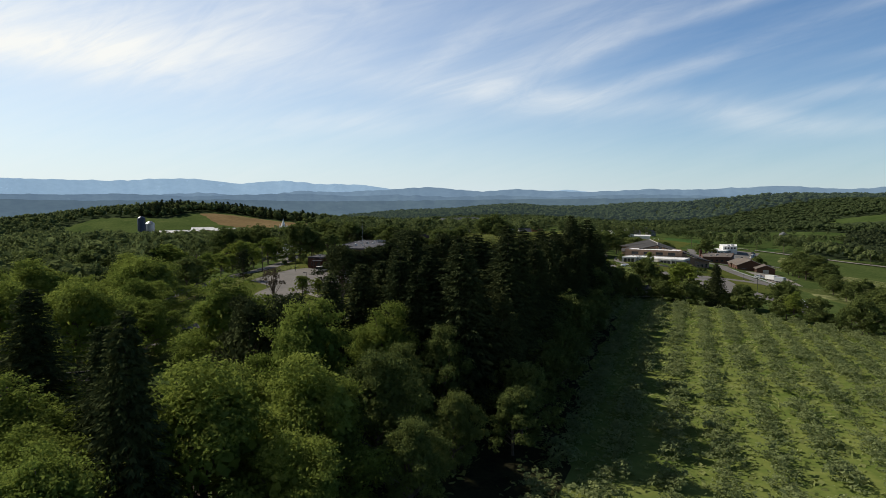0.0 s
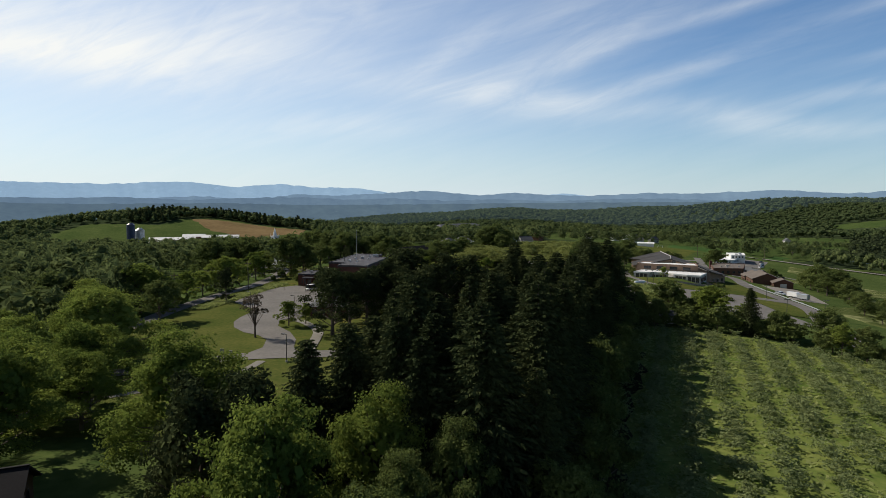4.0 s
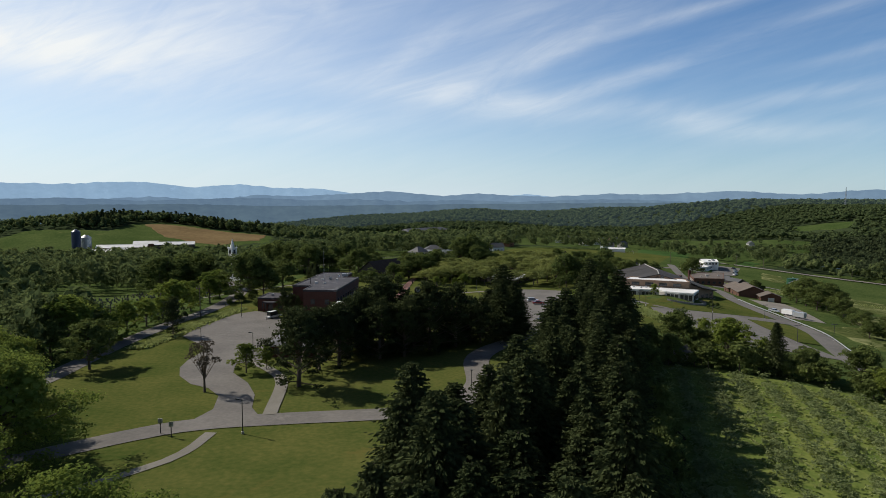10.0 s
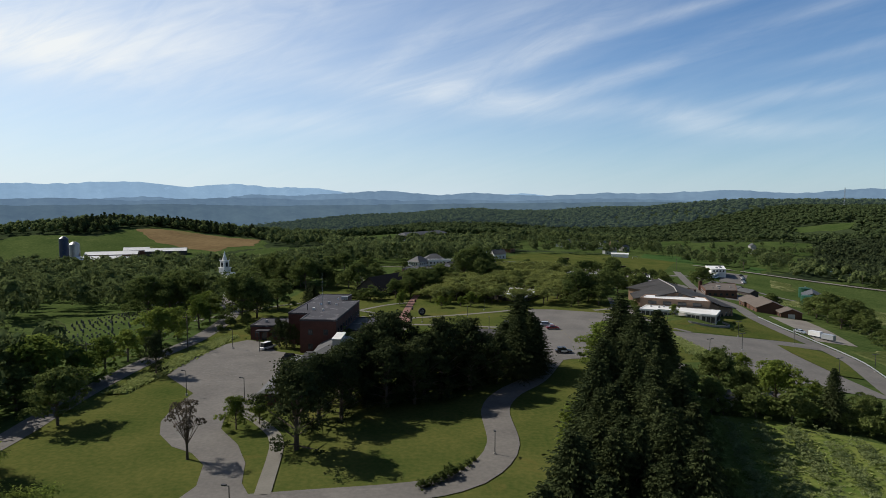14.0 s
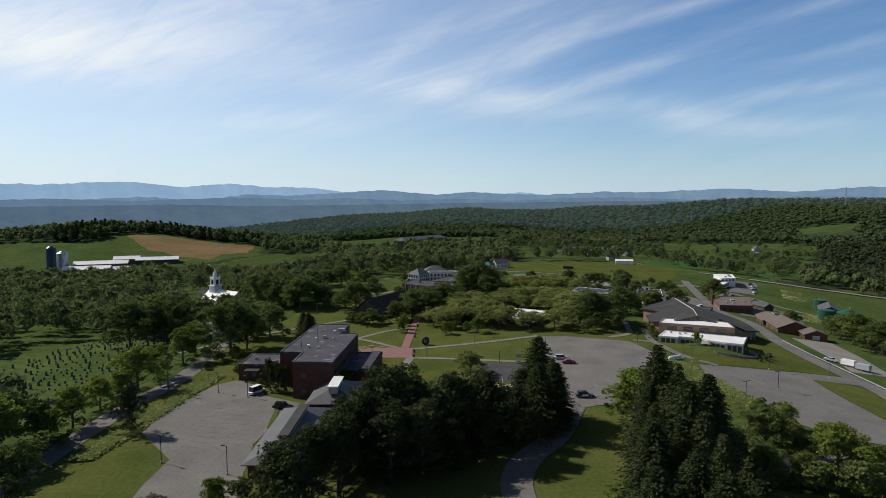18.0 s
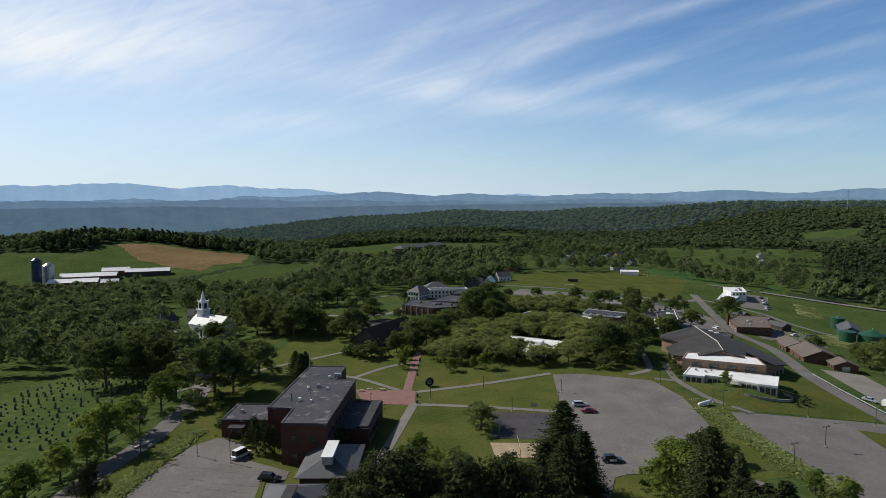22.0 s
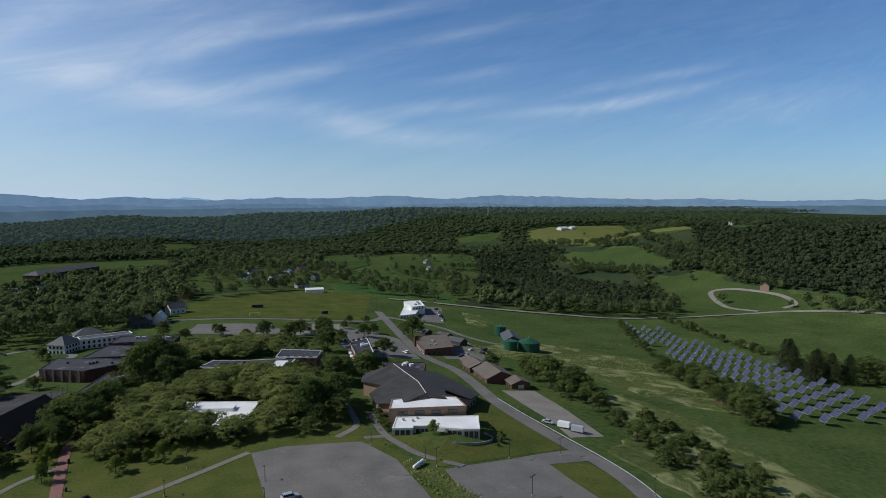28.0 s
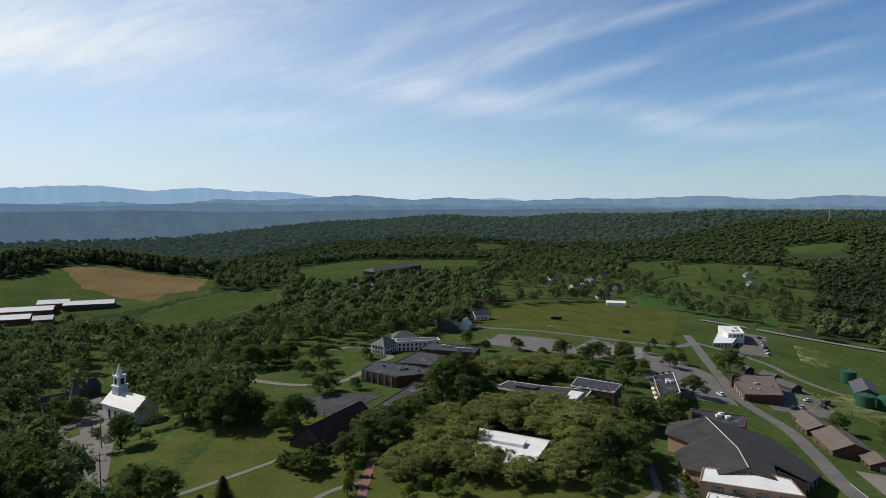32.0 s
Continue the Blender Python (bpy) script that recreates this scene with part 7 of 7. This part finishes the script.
for k in range(38):
    u = k / 37
    plant("maple" if k % 4 else "bush", 306 - 56 * u + rng.uniform(-7, 7), 396 - 110 * u + rng.uniform(-6, 6), rng.uniform(9, 15) if k % 4 else 4, 1.1)
for k in range(26):
    u = k / 25
    plant("bush" if k % 3 else "maple", 436 - 125 * u + rng.uniform(-3, 3), 562 - 170 * u + rng.uniform(-3, 3), rng.uniform(3, 6), 1.1)
for k in range(34):
    u = k / 33
    plant("maple" if k % 2 else "bush", 500 - 70 * u + rng.uniform(-4, 4), 566 - 190 * u + rng.uniform(-4, 4), rng.uniform(5, 9) if k % 2 else 4, 1.1)
for x, y, h in ((412, 379, 24), (405, 372, 20), (418, 386, 20), (390, 350, 22), (399, 344, 21), (408, 338, 19), (402, 355, 20)):
    plant("spruce", x, y, h, 1.4)
for x, y, h in ((424, 335, 17), (432, 345, 17), (436, 330, 17), (444, 338, 16), (426, 322, 17), (440, 350, 15), (428, 360, 14), (434, 370, 13), (446, 322, 17), (420, 312, 16), (436, 308, 16)):
    plant("maple", x, y, h, 1.1)


for x, y, h in ((112, 299, 1.5), (115, 302, 1.8), (109, 296.5, 1.2), (117, 306, 1.6), (116, 310, 1.8), (80, 322, 2.4), (81, 328, 2.6), (82.5, 333, 3.0), (84, 338, 2.6)):
    plant("bush", x, y, h, 1.2)
plant("young", 91, 308.5, 4.2, 0.7)


for k in range(64):
    u = rng.uniform()
    x, y = 140 + 34 * u + rng.uniform(0, 26) * (0.4 + u), 214 + 98 * u + rng.uniform(-8, 8)
    plant("bush", x, y, rng.uniform(1.6, 5.0), rng.uniform(1.0, 1.4))
for x, y, h in ((150, 222, 8), (158, 236, 7), (164, 226, 9), (172, 244, 7), (148, 244, 6), (178, 262, 8), (186, 282, 7)):
    plant("maple", x, y, h, 0.95)


# ---- woods, in bulk ----
ico_v = []
PHI = (1 + 5 ** 0.5) / 2
for a, b in itertools.product((-1, 1), (-PHI, PHI)):
    ico_v += [(0, a, b), (a, b, 0), (b, 0, a)]
ico_v = np.array(ico_v) / np.linalg.norm(ico_v[0])
ico_f = np.array([t for t in itertools.combinations(range(12), 3) if all(abs(np.linalg.norm(ico_v[p] - ico_v[q]) - 1.0515) < 0.01 for p, q in itertools.combinations(t, 2))])
ico_f = np.array([(a, b, c) if np.dot(np.cross(ico_v[b] - ico_v[a], ico_v[c] - ico_v[a]), ico_v[a]) > 0 else (a, c, b) for a, b, c in ico_f])


def wood_template(seed, quads, size, tall=False, cores_kept=8):
    """Triangles of one crown, one high: a rough core with leaf clumps over it."""
    r = np.random.default_rng(seed)
    c = [(0, 0, 0.64)] + [(r.uniform(0.2, 0.3) * math.cos(a), r.uniform(0.2, 0.3) * math.sin(a), r.uniform(0.3, 0.74)) for a in np.arange(7) * 0.9 + r.uniform()]
    if tall:
        c = [(0, 0, 0.25 + 0.14 * k) for k in range(5)]
    rad = [0.28] + list(r.uniform(0.14, 0.24, 7)) if not tall else [0.24, 0.2, 0.16, 0.11, 0.07]
    q = leaf_cloud(r, c, rad, quads, size, 1.0, 0.86, 0.25, 9.0)
    tris = np.concatenate([q[:, [0, 1, 2]], q[:, [0, 2, 3]]], 1).reshape(-1, 3, 3) if quads else np.zeros((0, 3, 3))
    cores = []
    for cc, rr in list(zip(c, rad))[:cores_kept]:
        v = ico_v * rr * r.uniform(0.78, 1.0, (12, 1)) + np.array(cc)
        cores.append(v[ico_f])
    return np.concatenate([tris] + cores)


def woods(name, pts, heights, templates, mat, label, wide=0.95):
    allv = []
    r = np.random.default_rng(len(pts))
    zs = ground(pts[:, 0], pts[:, 1])
    for i in range(len(pts)):
        a, h = r.uniform(0, 6.28), heights[i]
        c, s = math.cos(a), math.sin(a)
        q = templates[i % len(templates)] @ np.array([[c, s, 0], [-s, c, 0], [0, 0, 1]]) * np.array([h * wide, h * wide, h])
        allv.append(q + np.array([pts[i, 0], pts[i, 1], zs[i]]))
    v = np.concatenate(allv).reshape(-1, 3)
    return tagged(new(name, quick_mesh(name, v, np.arange(len(v)).reshape(-1, 3), mat)), label, "woodland", kind="stuff")


def scatter(x0, x1, y0, y1, step, seed):
    r = np.random.default_rng(seed)
    gx2, gy2 = np.meshgrid(np.arange(x0, x1, step), np.arange(y0, y1, step))
    return np.stack([gx2.ravel(), gy2.ravel()], 1) + r.uniform(-0.48, 0.48, (gx2.size, 2)) * step


def in_poly(p, poly):
    inside = np.zeros(len(p), bool)
    for (x0, y0), (x1, y1) in zip(poly, poly[1:] + poly[:1]):
        if y0 == y1:
            continue
        hit = ((y0 > p[:, 1]) != (y1 > p[:, 1])) & (p[:, 0] < (x1 - x0) * (p[:, 1] - y0) / (y1 - y0) + x0)
        inside ^= hit
    return inside


OPEN = []
OPEN.append([(-90, 0), (-90, 200), (-96, 340), (-150, 395), (-175, 440), (-125, 432), (-106, 410), (-78, 384), (-72, 416), (-92, 446), (-104, 474), (-104, 492), (-58, 528), (-46, 545), (-20, 548), (10, 580), (35, 620), (60, 700), (100, 745), (195, 790), (262, 745), (290, 690), (310, 650), (400, 605), (455, 585), (540, 576), (605, 642), (684, 762), (732, 697), (712, 634), (704, 556), (690, 470), (660, 380), (600, 250), (500, 0)])
OPEN.append([(-182, 300), (-176, 348), (-132, 330), (-98, 314), (-90, 300), (-90, 215), (-110, 225), (-130, 236), (-160, 268)])
OPEN.append([(262, 700), (300, 640), (345, 730), (405, 870), (495, 955), (598, 1075), (604, 1180), (610, 1400), (500, 1400), (327, 1142), (281, 1002), (275, 918), (300, 860), (280, 790)])
OPEN.append([(-415, 862), (-385, 912), (-345, 905), (-238, 878), (-215, 786), (-248, 728), (-280, 690), (-300, 660), (-420, 650), (-520, 720), (-520, 800), (-420, 800)])
OPEN.append([(-245, 700), (-208, 795), (-151, 842), (-134, 760), (-186, 655), (-205, 628)])
OPEN.append([(-180, 1052), (-142, 1190), (-20, 1238), (118, 1190), (92, 1050), (-35, 995), (-90, 872), (-150, 945)])
OPEN.append([(862, 1244), (922, 1366), (1070, 1388), (1275, 1376), (1090, 1085), (894, 832), (842, 922), (782, 958), (842, 1126)])
OPEN.append([(716, 1034), (755, 998), (796, 889), (754, 733), (718, 786), (695, 868)])
OPEN.append([(430, 1476), (575, 1512), (395, 1060), (312, 982)])
OPEN.append([(622, 1305), (648, 1163), (576, 1020), (528, 1063)])
OPEN.append([(776, 1472), (888, 1398), (828, 1326), (750, 1387)])
OPEN.append([(143, 1828), (216, 1874), (238, 1774), (137, 1595)])
OPEN.append([(262, 700), (330, 860), (440, 960), (520, 1000), (560, 990), (470, 880), (400, 760), (330, 670)])
OPEN.append([(428, 765), (502, 785), (526, 835), (470, 842), (424, 800)])
OPEN.append([(85, 760), (195, 800), (262, 745), (285, 800), (300, 860), (275, 918), (281, 1002), (200, 1040), (120, 1010), (85, 900)])
OPEN.append([(950, 800), (1120, 980), (1250, 1010), (1200, 860), (1050, 760)])


land = bpy.data.objects["ground"].data
land.materials.append(FOREST_FLOOR)
mids = verts[quads].mean(1)[:, :2]
wooded = (mids[:, 1] > 640) | ((mids[:, 0] > 700) & (mids[:, 1] > 150))
for poly in OPEN:
    wooded &= ~in_poly(mids, poly)
land.polygons.foreach_set("material_index", wooded.astype(np.int32))


def clear(p):
    keep = np.ones(len(p), bool)
    for n, poly in enumerate(OPEN):
        keep &= ~in_poly(p, poly)
        if n > 2:
            for k in (1.05, 1.1):
                keep &= ~in_poly(np.array([0, 140]) + (p - np.array([0, 140])) * k, poly)
    for x, y, *_ in HOUSES + FAR_HOUSES:
        keep &= (p[:, 0] - x) ** 2 + (p[:, 1] - y) ** 2 > 11 ** 2
    road = np.array(smooth_line([(-150, 438), (-170, 475), (-190, 520), (-230, 600)], 8.0))
    for q in road:
        keep &= ((p - q) ** 2).sum(1) > 7 ** 2
    return p[keep]


def seen(p, margin=60):
    """Keeps what lies inside the wedge of country that the flight looks over."""
    return p[(p[:, 0] > -margin - 0.82 * p[:, 1]) & (p[:, 0] < margin + 60 + 1.9 * (p[:, 1] + 40))]


def leafy_template(seed, sprays, per, size):
    """Triangles of one crown, one high, leafier than the far ones."""
    r = np.random.default_rng(seed)
    c = [(0, 0, 0.66)] + [(r.uniform(0.12, 0.34) * math.cos(a), r.uniform(0.12, 0.34) * math.sin(a), r.uniform(0.3, 0.82)) for a in np.arange(13) * 2.4 + r.uniform()]
    rad = [0.22] + list(r.uniform(0.10, 0.2, 13))
    q = spray_cloud(r, c, rad, sprays, per, size, 0.03, 0.9, 0.6)
    hull = leaf_cloud(r, [(0, 0, 0.54)], [0.27], 60, 0.085, 1.3, 0.2, 0.5, 9.0)
    q = np.concatenate([q, hull])
    return np.concatenate([q[:, [0, 1, 2]], q[:, [0, 2, 3]]], 1).reshape(-1, 3, 3)


T_NEAR = [leafy_template(i, 52, 8, 0.026) for i in range(8)]
T_MID = [wood_template(20 + i, 44, 0.085, cores_kept=4) for i in range(7)]
T_HILL = [wood_template(30 + i, 24, 0.11, cores_kept=3) for i in range(7)]
T_FAR = [wood_template(40 + i, 14, 0.13, cores_kept=3) for i in range(6)]
T_FIR = [wood_template(60 + i, 40, 0.09, True) for i in range(3)]
# distance haze put into these tones: duller and bluer than the near woods
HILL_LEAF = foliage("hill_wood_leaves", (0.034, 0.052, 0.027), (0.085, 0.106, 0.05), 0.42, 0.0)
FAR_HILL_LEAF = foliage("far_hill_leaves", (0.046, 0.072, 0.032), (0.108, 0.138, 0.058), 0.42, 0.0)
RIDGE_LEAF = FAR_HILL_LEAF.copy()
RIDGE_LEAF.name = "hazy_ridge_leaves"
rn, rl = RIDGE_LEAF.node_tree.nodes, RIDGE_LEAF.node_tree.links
# faint blue emission added to the leaves paints the haze over the ridges
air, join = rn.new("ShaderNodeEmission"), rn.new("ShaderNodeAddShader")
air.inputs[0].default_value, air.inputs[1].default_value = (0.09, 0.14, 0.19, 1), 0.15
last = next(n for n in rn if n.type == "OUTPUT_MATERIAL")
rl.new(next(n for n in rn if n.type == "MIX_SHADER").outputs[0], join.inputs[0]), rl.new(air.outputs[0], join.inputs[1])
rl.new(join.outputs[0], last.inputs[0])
grow = np.random.default_rng(8)
p = seen(clear(scatter(-420, 700, 150, 620, 12, 3)))
woods("woodland", p, grow.uniform(12, 21, len(p)), T_NEAR, FAR_LEAF, "broadleaf woodland of many rounded crowns", 0.9)
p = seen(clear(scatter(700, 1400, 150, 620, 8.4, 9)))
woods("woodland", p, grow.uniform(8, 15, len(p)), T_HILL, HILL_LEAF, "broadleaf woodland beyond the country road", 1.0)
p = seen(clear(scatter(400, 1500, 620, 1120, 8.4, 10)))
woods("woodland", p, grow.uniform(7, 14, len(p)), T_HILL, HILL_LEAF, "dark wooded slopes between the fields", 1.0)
p = seen(clear(scatter(-800, 400, 620, 1120, 12.5, 4)))
woods("woodland", p, grow.uniform(9, 15, len(p)), T_MID, FAR_LEAF, "wooded valley with many broadleaf crowns", 1.0)
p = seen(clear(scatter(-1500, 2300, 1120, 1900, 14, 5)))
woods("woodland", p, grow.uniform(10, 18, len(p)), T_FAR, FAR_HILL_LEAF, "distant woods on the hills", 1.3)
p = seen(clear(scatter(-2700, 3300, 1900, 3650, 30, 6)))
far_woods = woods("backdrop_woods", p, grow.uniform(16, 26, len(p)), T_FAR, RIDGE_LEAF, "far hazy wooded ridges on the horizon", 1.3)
# dark conifers round the stubble field and single trees in the open
p = np.array([(-420 + 165 * u + grow.uniform(-8, 8), 905 + 30 * u - 40 * u * u + grow.uniform(0, 34)) for u in np.linspace(0, 1, 80)] + [(-445 + grow.uniform(-25, 25), 850 + grow.uniform(-45, 60)) for _ in range(60)])
woods("conifer_wood", p, grow.uniform(13, 19, len(p)), T_FIR, NEEDLES, "dark conifer wood along the stubble field", 1.0)
single = [(430, 1180), (468, 1250), (395, 1120), (590, 1110), (560, 1060), (905, 1190), (1010, 1240), (700, 690), (640, 600), (300, 720), (318, 745), (345, 700), (285, 760), (400, 800), (380, 850), (440, 900), (470, 930)]
hedges = [((661, 903), (694, 862)), ((694, 862), (697, 772)), ((700, 770), (742, 702)), ((742, 702), (736, 650)), ((694, 858), (705, 775)), ((835, 1197), (814, 1085)), ((814, 1085), (797, 970)), ((797, 970), (834, 937)), ((1000, 1090), (830, 894)), ((830, 894), (786, 786)), ((838, 900), (795, 790)), ((786, 786), (752, 657)), ((795, 780), (760, 660)), ((512, 1040), (600, 1010)), ((690, 880), (720, 1010)), ((735, 720), (800, 900)), ((800, 900), (780, 960)), ((905, 880), (1020, 1100)), ((930, 955), (1010, 1150)), ((600, 640), (684, 762)), ((730, 690), (700, 560)), ((660, 520), (670, 440)), ((60, 705), (190, 782)), ((250, 740), (300, 690)), ((-20, 552), (40, 622))]
single += [tuple(np.array(a) + (np.array(b) - np.array(a)) * u + grow.uniform(-7, 7, 2)) for a, b in hedges for u in np.linspace(0, 1, max(16, int(math.dist(a, b) / 6)))]
single += [(q[0], q[1]) for q in scatter(285, 600, 780, 1380, 21, 17) if grow.uniform() < (0.45 if q[1] < 960 else 0.10) and math.sin(q[0] * 0.035) + math.cos(q[1] * 0.028) > -0.2]
single += [(q[0], q[1]) for q in scatter(80, 330, 780, 1030, 17, 14) if grow.uniform() < (0.75 if math.sin(q[0] * 0.05) + math.cos(q[1] * 0.043) > -0.4 else 0.25) and all((q[0] - h[0]) ** 2 + (q[1] - h[1]) ** 2 > 150 for h in FAR_HOUSES)]
p = np.array(single + [(330 + 140 * u + grow.uniform(-10, 10), 690 + 260 * u + grow.uniform(-14, 14)) for u in np.linspace(0, 1, 40)])
woods("field_trees", p, grow.uniform(9, 17, len(p)), T_NEAR, FAR_LEAF, "scattered field trees and hedgerows", 1.0)

# ---- orchard rows ----
def shrub(seed):
    r = np.random.default_rng(seed)
    c = [(r.normal() * 0.24, r.normal() * 0.24, r.uniform(0.2, 0.78)) for _ in range(9)]
    q = spray_cloud(r, c, list(r.uniform(0.12, 0.26, 9)), 18, 10, 0.058, 0.08, 0.9, 0.5)
    return np.concatenate([q[:, [0, 1, 2]], q[:, [0, 2, 3]]], 1).reshape(-1, 3, 3)


bush_t = [shrub(80 + i) for i in range(6)]
pts, hs = [], []
for row in range(-6, 24):
    for k in range(180):
        y = 14 + k * 0.97
        x = 61.5 + 5.9 * row + (y - 160) * 0.307 + grow.normal() * 0.38
        y += grow.uniform(-0.5, 0.5)
        if y > 189 - max(0, x - 66) * 0.62 - 3 or x < belt_edges(y)[1] + 1 or x > 178 or grow.uniform() < 0.1 or math.sin(y * 0.21 + row * 2.3) + math.sin(y * 0.57 + row) > 1.45:
            continue
        pts.append((x, y)), hs.append(grow.uniform(1.3, 2.5))
woods("orchard_rows", np.array(pts), np.array(hs), bush_t, LEAF_BUSH, "long rows of low grey-green orchard bushes", 1.55)

# ---- tall pale grass on the banks and verges ----
def tufts(name, centres, label, size=0.5, tall=0.5, mat=TALL_GRASS):
    c = np.array(centres)
    r = np.random.default_rng(len(c))
    n = len(c)
    z = ground(c[:, 0], c[:, 1])
    a = r.uniform(0, 6.28, n)
    t = np.stack([np.cos(a), np.sin(a), np.zeros(n)], 1) * size * r.uniform(0.6, 1.4, (n, 1))
    base = np.stack([c[:, 0], c[:, 1], z - 0.05], 1)
    lean = np.stack([r.normal(size=n) * 0.5, r.normal(size=n) * 0.5, tall * r.uniform(0.5, 1.3, n)], 1)
    q = np.stack([base - t, base + t, base + t * 0.7 + lean, base - t * 0.7 + lean], 1).reshape(-1, 3)
    return tagged(new(name, quick_mesh(name, q, np.arange(4 * n).reshape(-1, 4), mat)), label, "grass", kind="stuff")


c = []
for _ in range(17000):
    u = grow.uniform()
    x, y = -79.5 + 6.0 * u + grow.normal() * 1.0, 205 + 62 * u
    c.append((x, y))
for _ in range(9000):
    u = grow.uniform()
    c.append((76 + 7 * (1 - u) + grow.normal() * 1.6 - 2, 232 + 54 * u))
tufts("tall_grass", c, "pale tall grass on the banks beside the car parks", 0.28, 0.6)
c = [(grow.uniform(200, 330), grow.uniform(320, 520)) for _ in range(26000)]
c = [(x, y) for x, y in c if abs((x - 215) * 0.55 - (y - 470) * -0.75) < 14 + 10 * math.sin(x * 0.07) or (x > 255 and 330 < y < 400 and math.sin(x * 0.1) + math.cos(y * 0.13) > 0.4)]
tufts("meadow_grass", c, "pale seeding grass streaks on the meadow", 0.4, 0.45)

c = []
for row in range(-5, 24):
    for _ in range(420):
        y = grow.uniform(18, 188)
        x = 64.45 + row * 5.9 + (y - 160) * 0.307 + grow.normal() * 0.55
        if y < 187 - max(0, x - 66) * 0.62 and 20 < y and x < 172:
            c.append((x, y))
tufts("lane_grass", c, "tall seeding grass in the orchard lanes", 0.3, 0.45, TALL_GRASS)

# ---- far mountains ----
# aerial haze put into base colour and emission, paler for farther ranges
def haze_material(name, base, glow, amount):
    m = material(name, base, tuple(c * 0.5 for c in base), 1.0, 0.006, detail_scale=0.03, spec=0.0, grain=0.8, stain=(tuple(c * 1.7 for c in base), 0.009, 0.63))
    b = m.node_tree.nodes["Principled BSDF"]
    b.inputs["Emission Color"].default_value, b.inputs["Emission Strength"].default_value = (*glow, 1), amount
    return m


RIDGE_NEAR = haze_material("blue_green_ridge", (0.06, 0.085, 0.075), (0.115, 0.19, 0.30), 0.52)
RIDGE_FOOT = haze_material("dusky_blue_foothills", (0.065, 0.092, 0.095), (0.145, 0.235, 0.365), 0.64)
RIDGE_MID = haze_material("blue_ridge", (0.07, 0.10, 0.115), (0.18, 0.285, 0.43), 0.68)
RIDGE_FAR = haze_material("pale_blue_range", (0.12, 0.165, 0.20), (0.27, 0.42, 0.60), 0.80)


def mountain(name, radius, knots, mat, seed, label, rough=6.0):
    """A range seen along the skyline: knots are bearing in degrees and height in metres."""
    b = np.arange(knots[0][0], knots[-1][0], 0.12)
    hk = np.interp(b, [k[0] for k in knots], [k[1] for k in knots])
    kern = np.hanning(11)
    hk = np.convolve(np.pad(hk, 5, mode="edge"), kern / kern.sum(), "valid")
    r = np.random.default_rng(seed)
    fine = np.convolve(r.normal(size=len(b) + 8), np.hanning(9) / 3, "valid")
    vs, rows = [], 7
    for i, bb in enumerate(b):
        for j in range(rows):
            t = j / (rows - 1)
            h = -160 + (hk[i] + fine[i] * rough * 0.3 + 160) * t
            rad = radius - 500 * (1 - t) + 60 * math.sin(bb * 1.7 + j) * (1 - t)
            vs.append((rad * math.sin(radians(bb)), 80 + rad * math.cos(radians(bb)), h))
    fs = [(i * rows + j, (i + 1) * rows + j, (i + 1) * rows + j + 1, i * rows + j + 1) for i in range(len(b) - 1) for j in range(rows - 1)]
    return tagged(mesh_object(name, vs, fs, mat, smooth=True), label, "mountains", kind="structure")


E0 = 60.0


def up(rise_k, radius):
    return E0 + rise_k / 1098.0 * radius


def bearing(k):
    return math.degrees(math.atan((k - 784) / 1098.0))


def skyline(points, radius):
    return [(bearing(x) if abs(x) < 5000 else x / 10000, up(352 - y, radius)) for x, y in points]


FAR_LINE = [(-700, 338), (-300, 328), (0, 330), (80, 331), (180, 326), (240, 325), (320, 333), (405, 327), (470, 332), (550, 333), (600, 340), (760, 352), (925, 341), (1000, 352)]
MID_LINE = [(-700, 352), (-300, 350), (0, 357), (150, 353), (270, 349), (330, 355), (380, 352), (440, 345), (520, 347), (600, 342), (683, 337), (760, 345), (830, 341), (900, 344), (960, 346), (1060, 341), (1150, 342)]
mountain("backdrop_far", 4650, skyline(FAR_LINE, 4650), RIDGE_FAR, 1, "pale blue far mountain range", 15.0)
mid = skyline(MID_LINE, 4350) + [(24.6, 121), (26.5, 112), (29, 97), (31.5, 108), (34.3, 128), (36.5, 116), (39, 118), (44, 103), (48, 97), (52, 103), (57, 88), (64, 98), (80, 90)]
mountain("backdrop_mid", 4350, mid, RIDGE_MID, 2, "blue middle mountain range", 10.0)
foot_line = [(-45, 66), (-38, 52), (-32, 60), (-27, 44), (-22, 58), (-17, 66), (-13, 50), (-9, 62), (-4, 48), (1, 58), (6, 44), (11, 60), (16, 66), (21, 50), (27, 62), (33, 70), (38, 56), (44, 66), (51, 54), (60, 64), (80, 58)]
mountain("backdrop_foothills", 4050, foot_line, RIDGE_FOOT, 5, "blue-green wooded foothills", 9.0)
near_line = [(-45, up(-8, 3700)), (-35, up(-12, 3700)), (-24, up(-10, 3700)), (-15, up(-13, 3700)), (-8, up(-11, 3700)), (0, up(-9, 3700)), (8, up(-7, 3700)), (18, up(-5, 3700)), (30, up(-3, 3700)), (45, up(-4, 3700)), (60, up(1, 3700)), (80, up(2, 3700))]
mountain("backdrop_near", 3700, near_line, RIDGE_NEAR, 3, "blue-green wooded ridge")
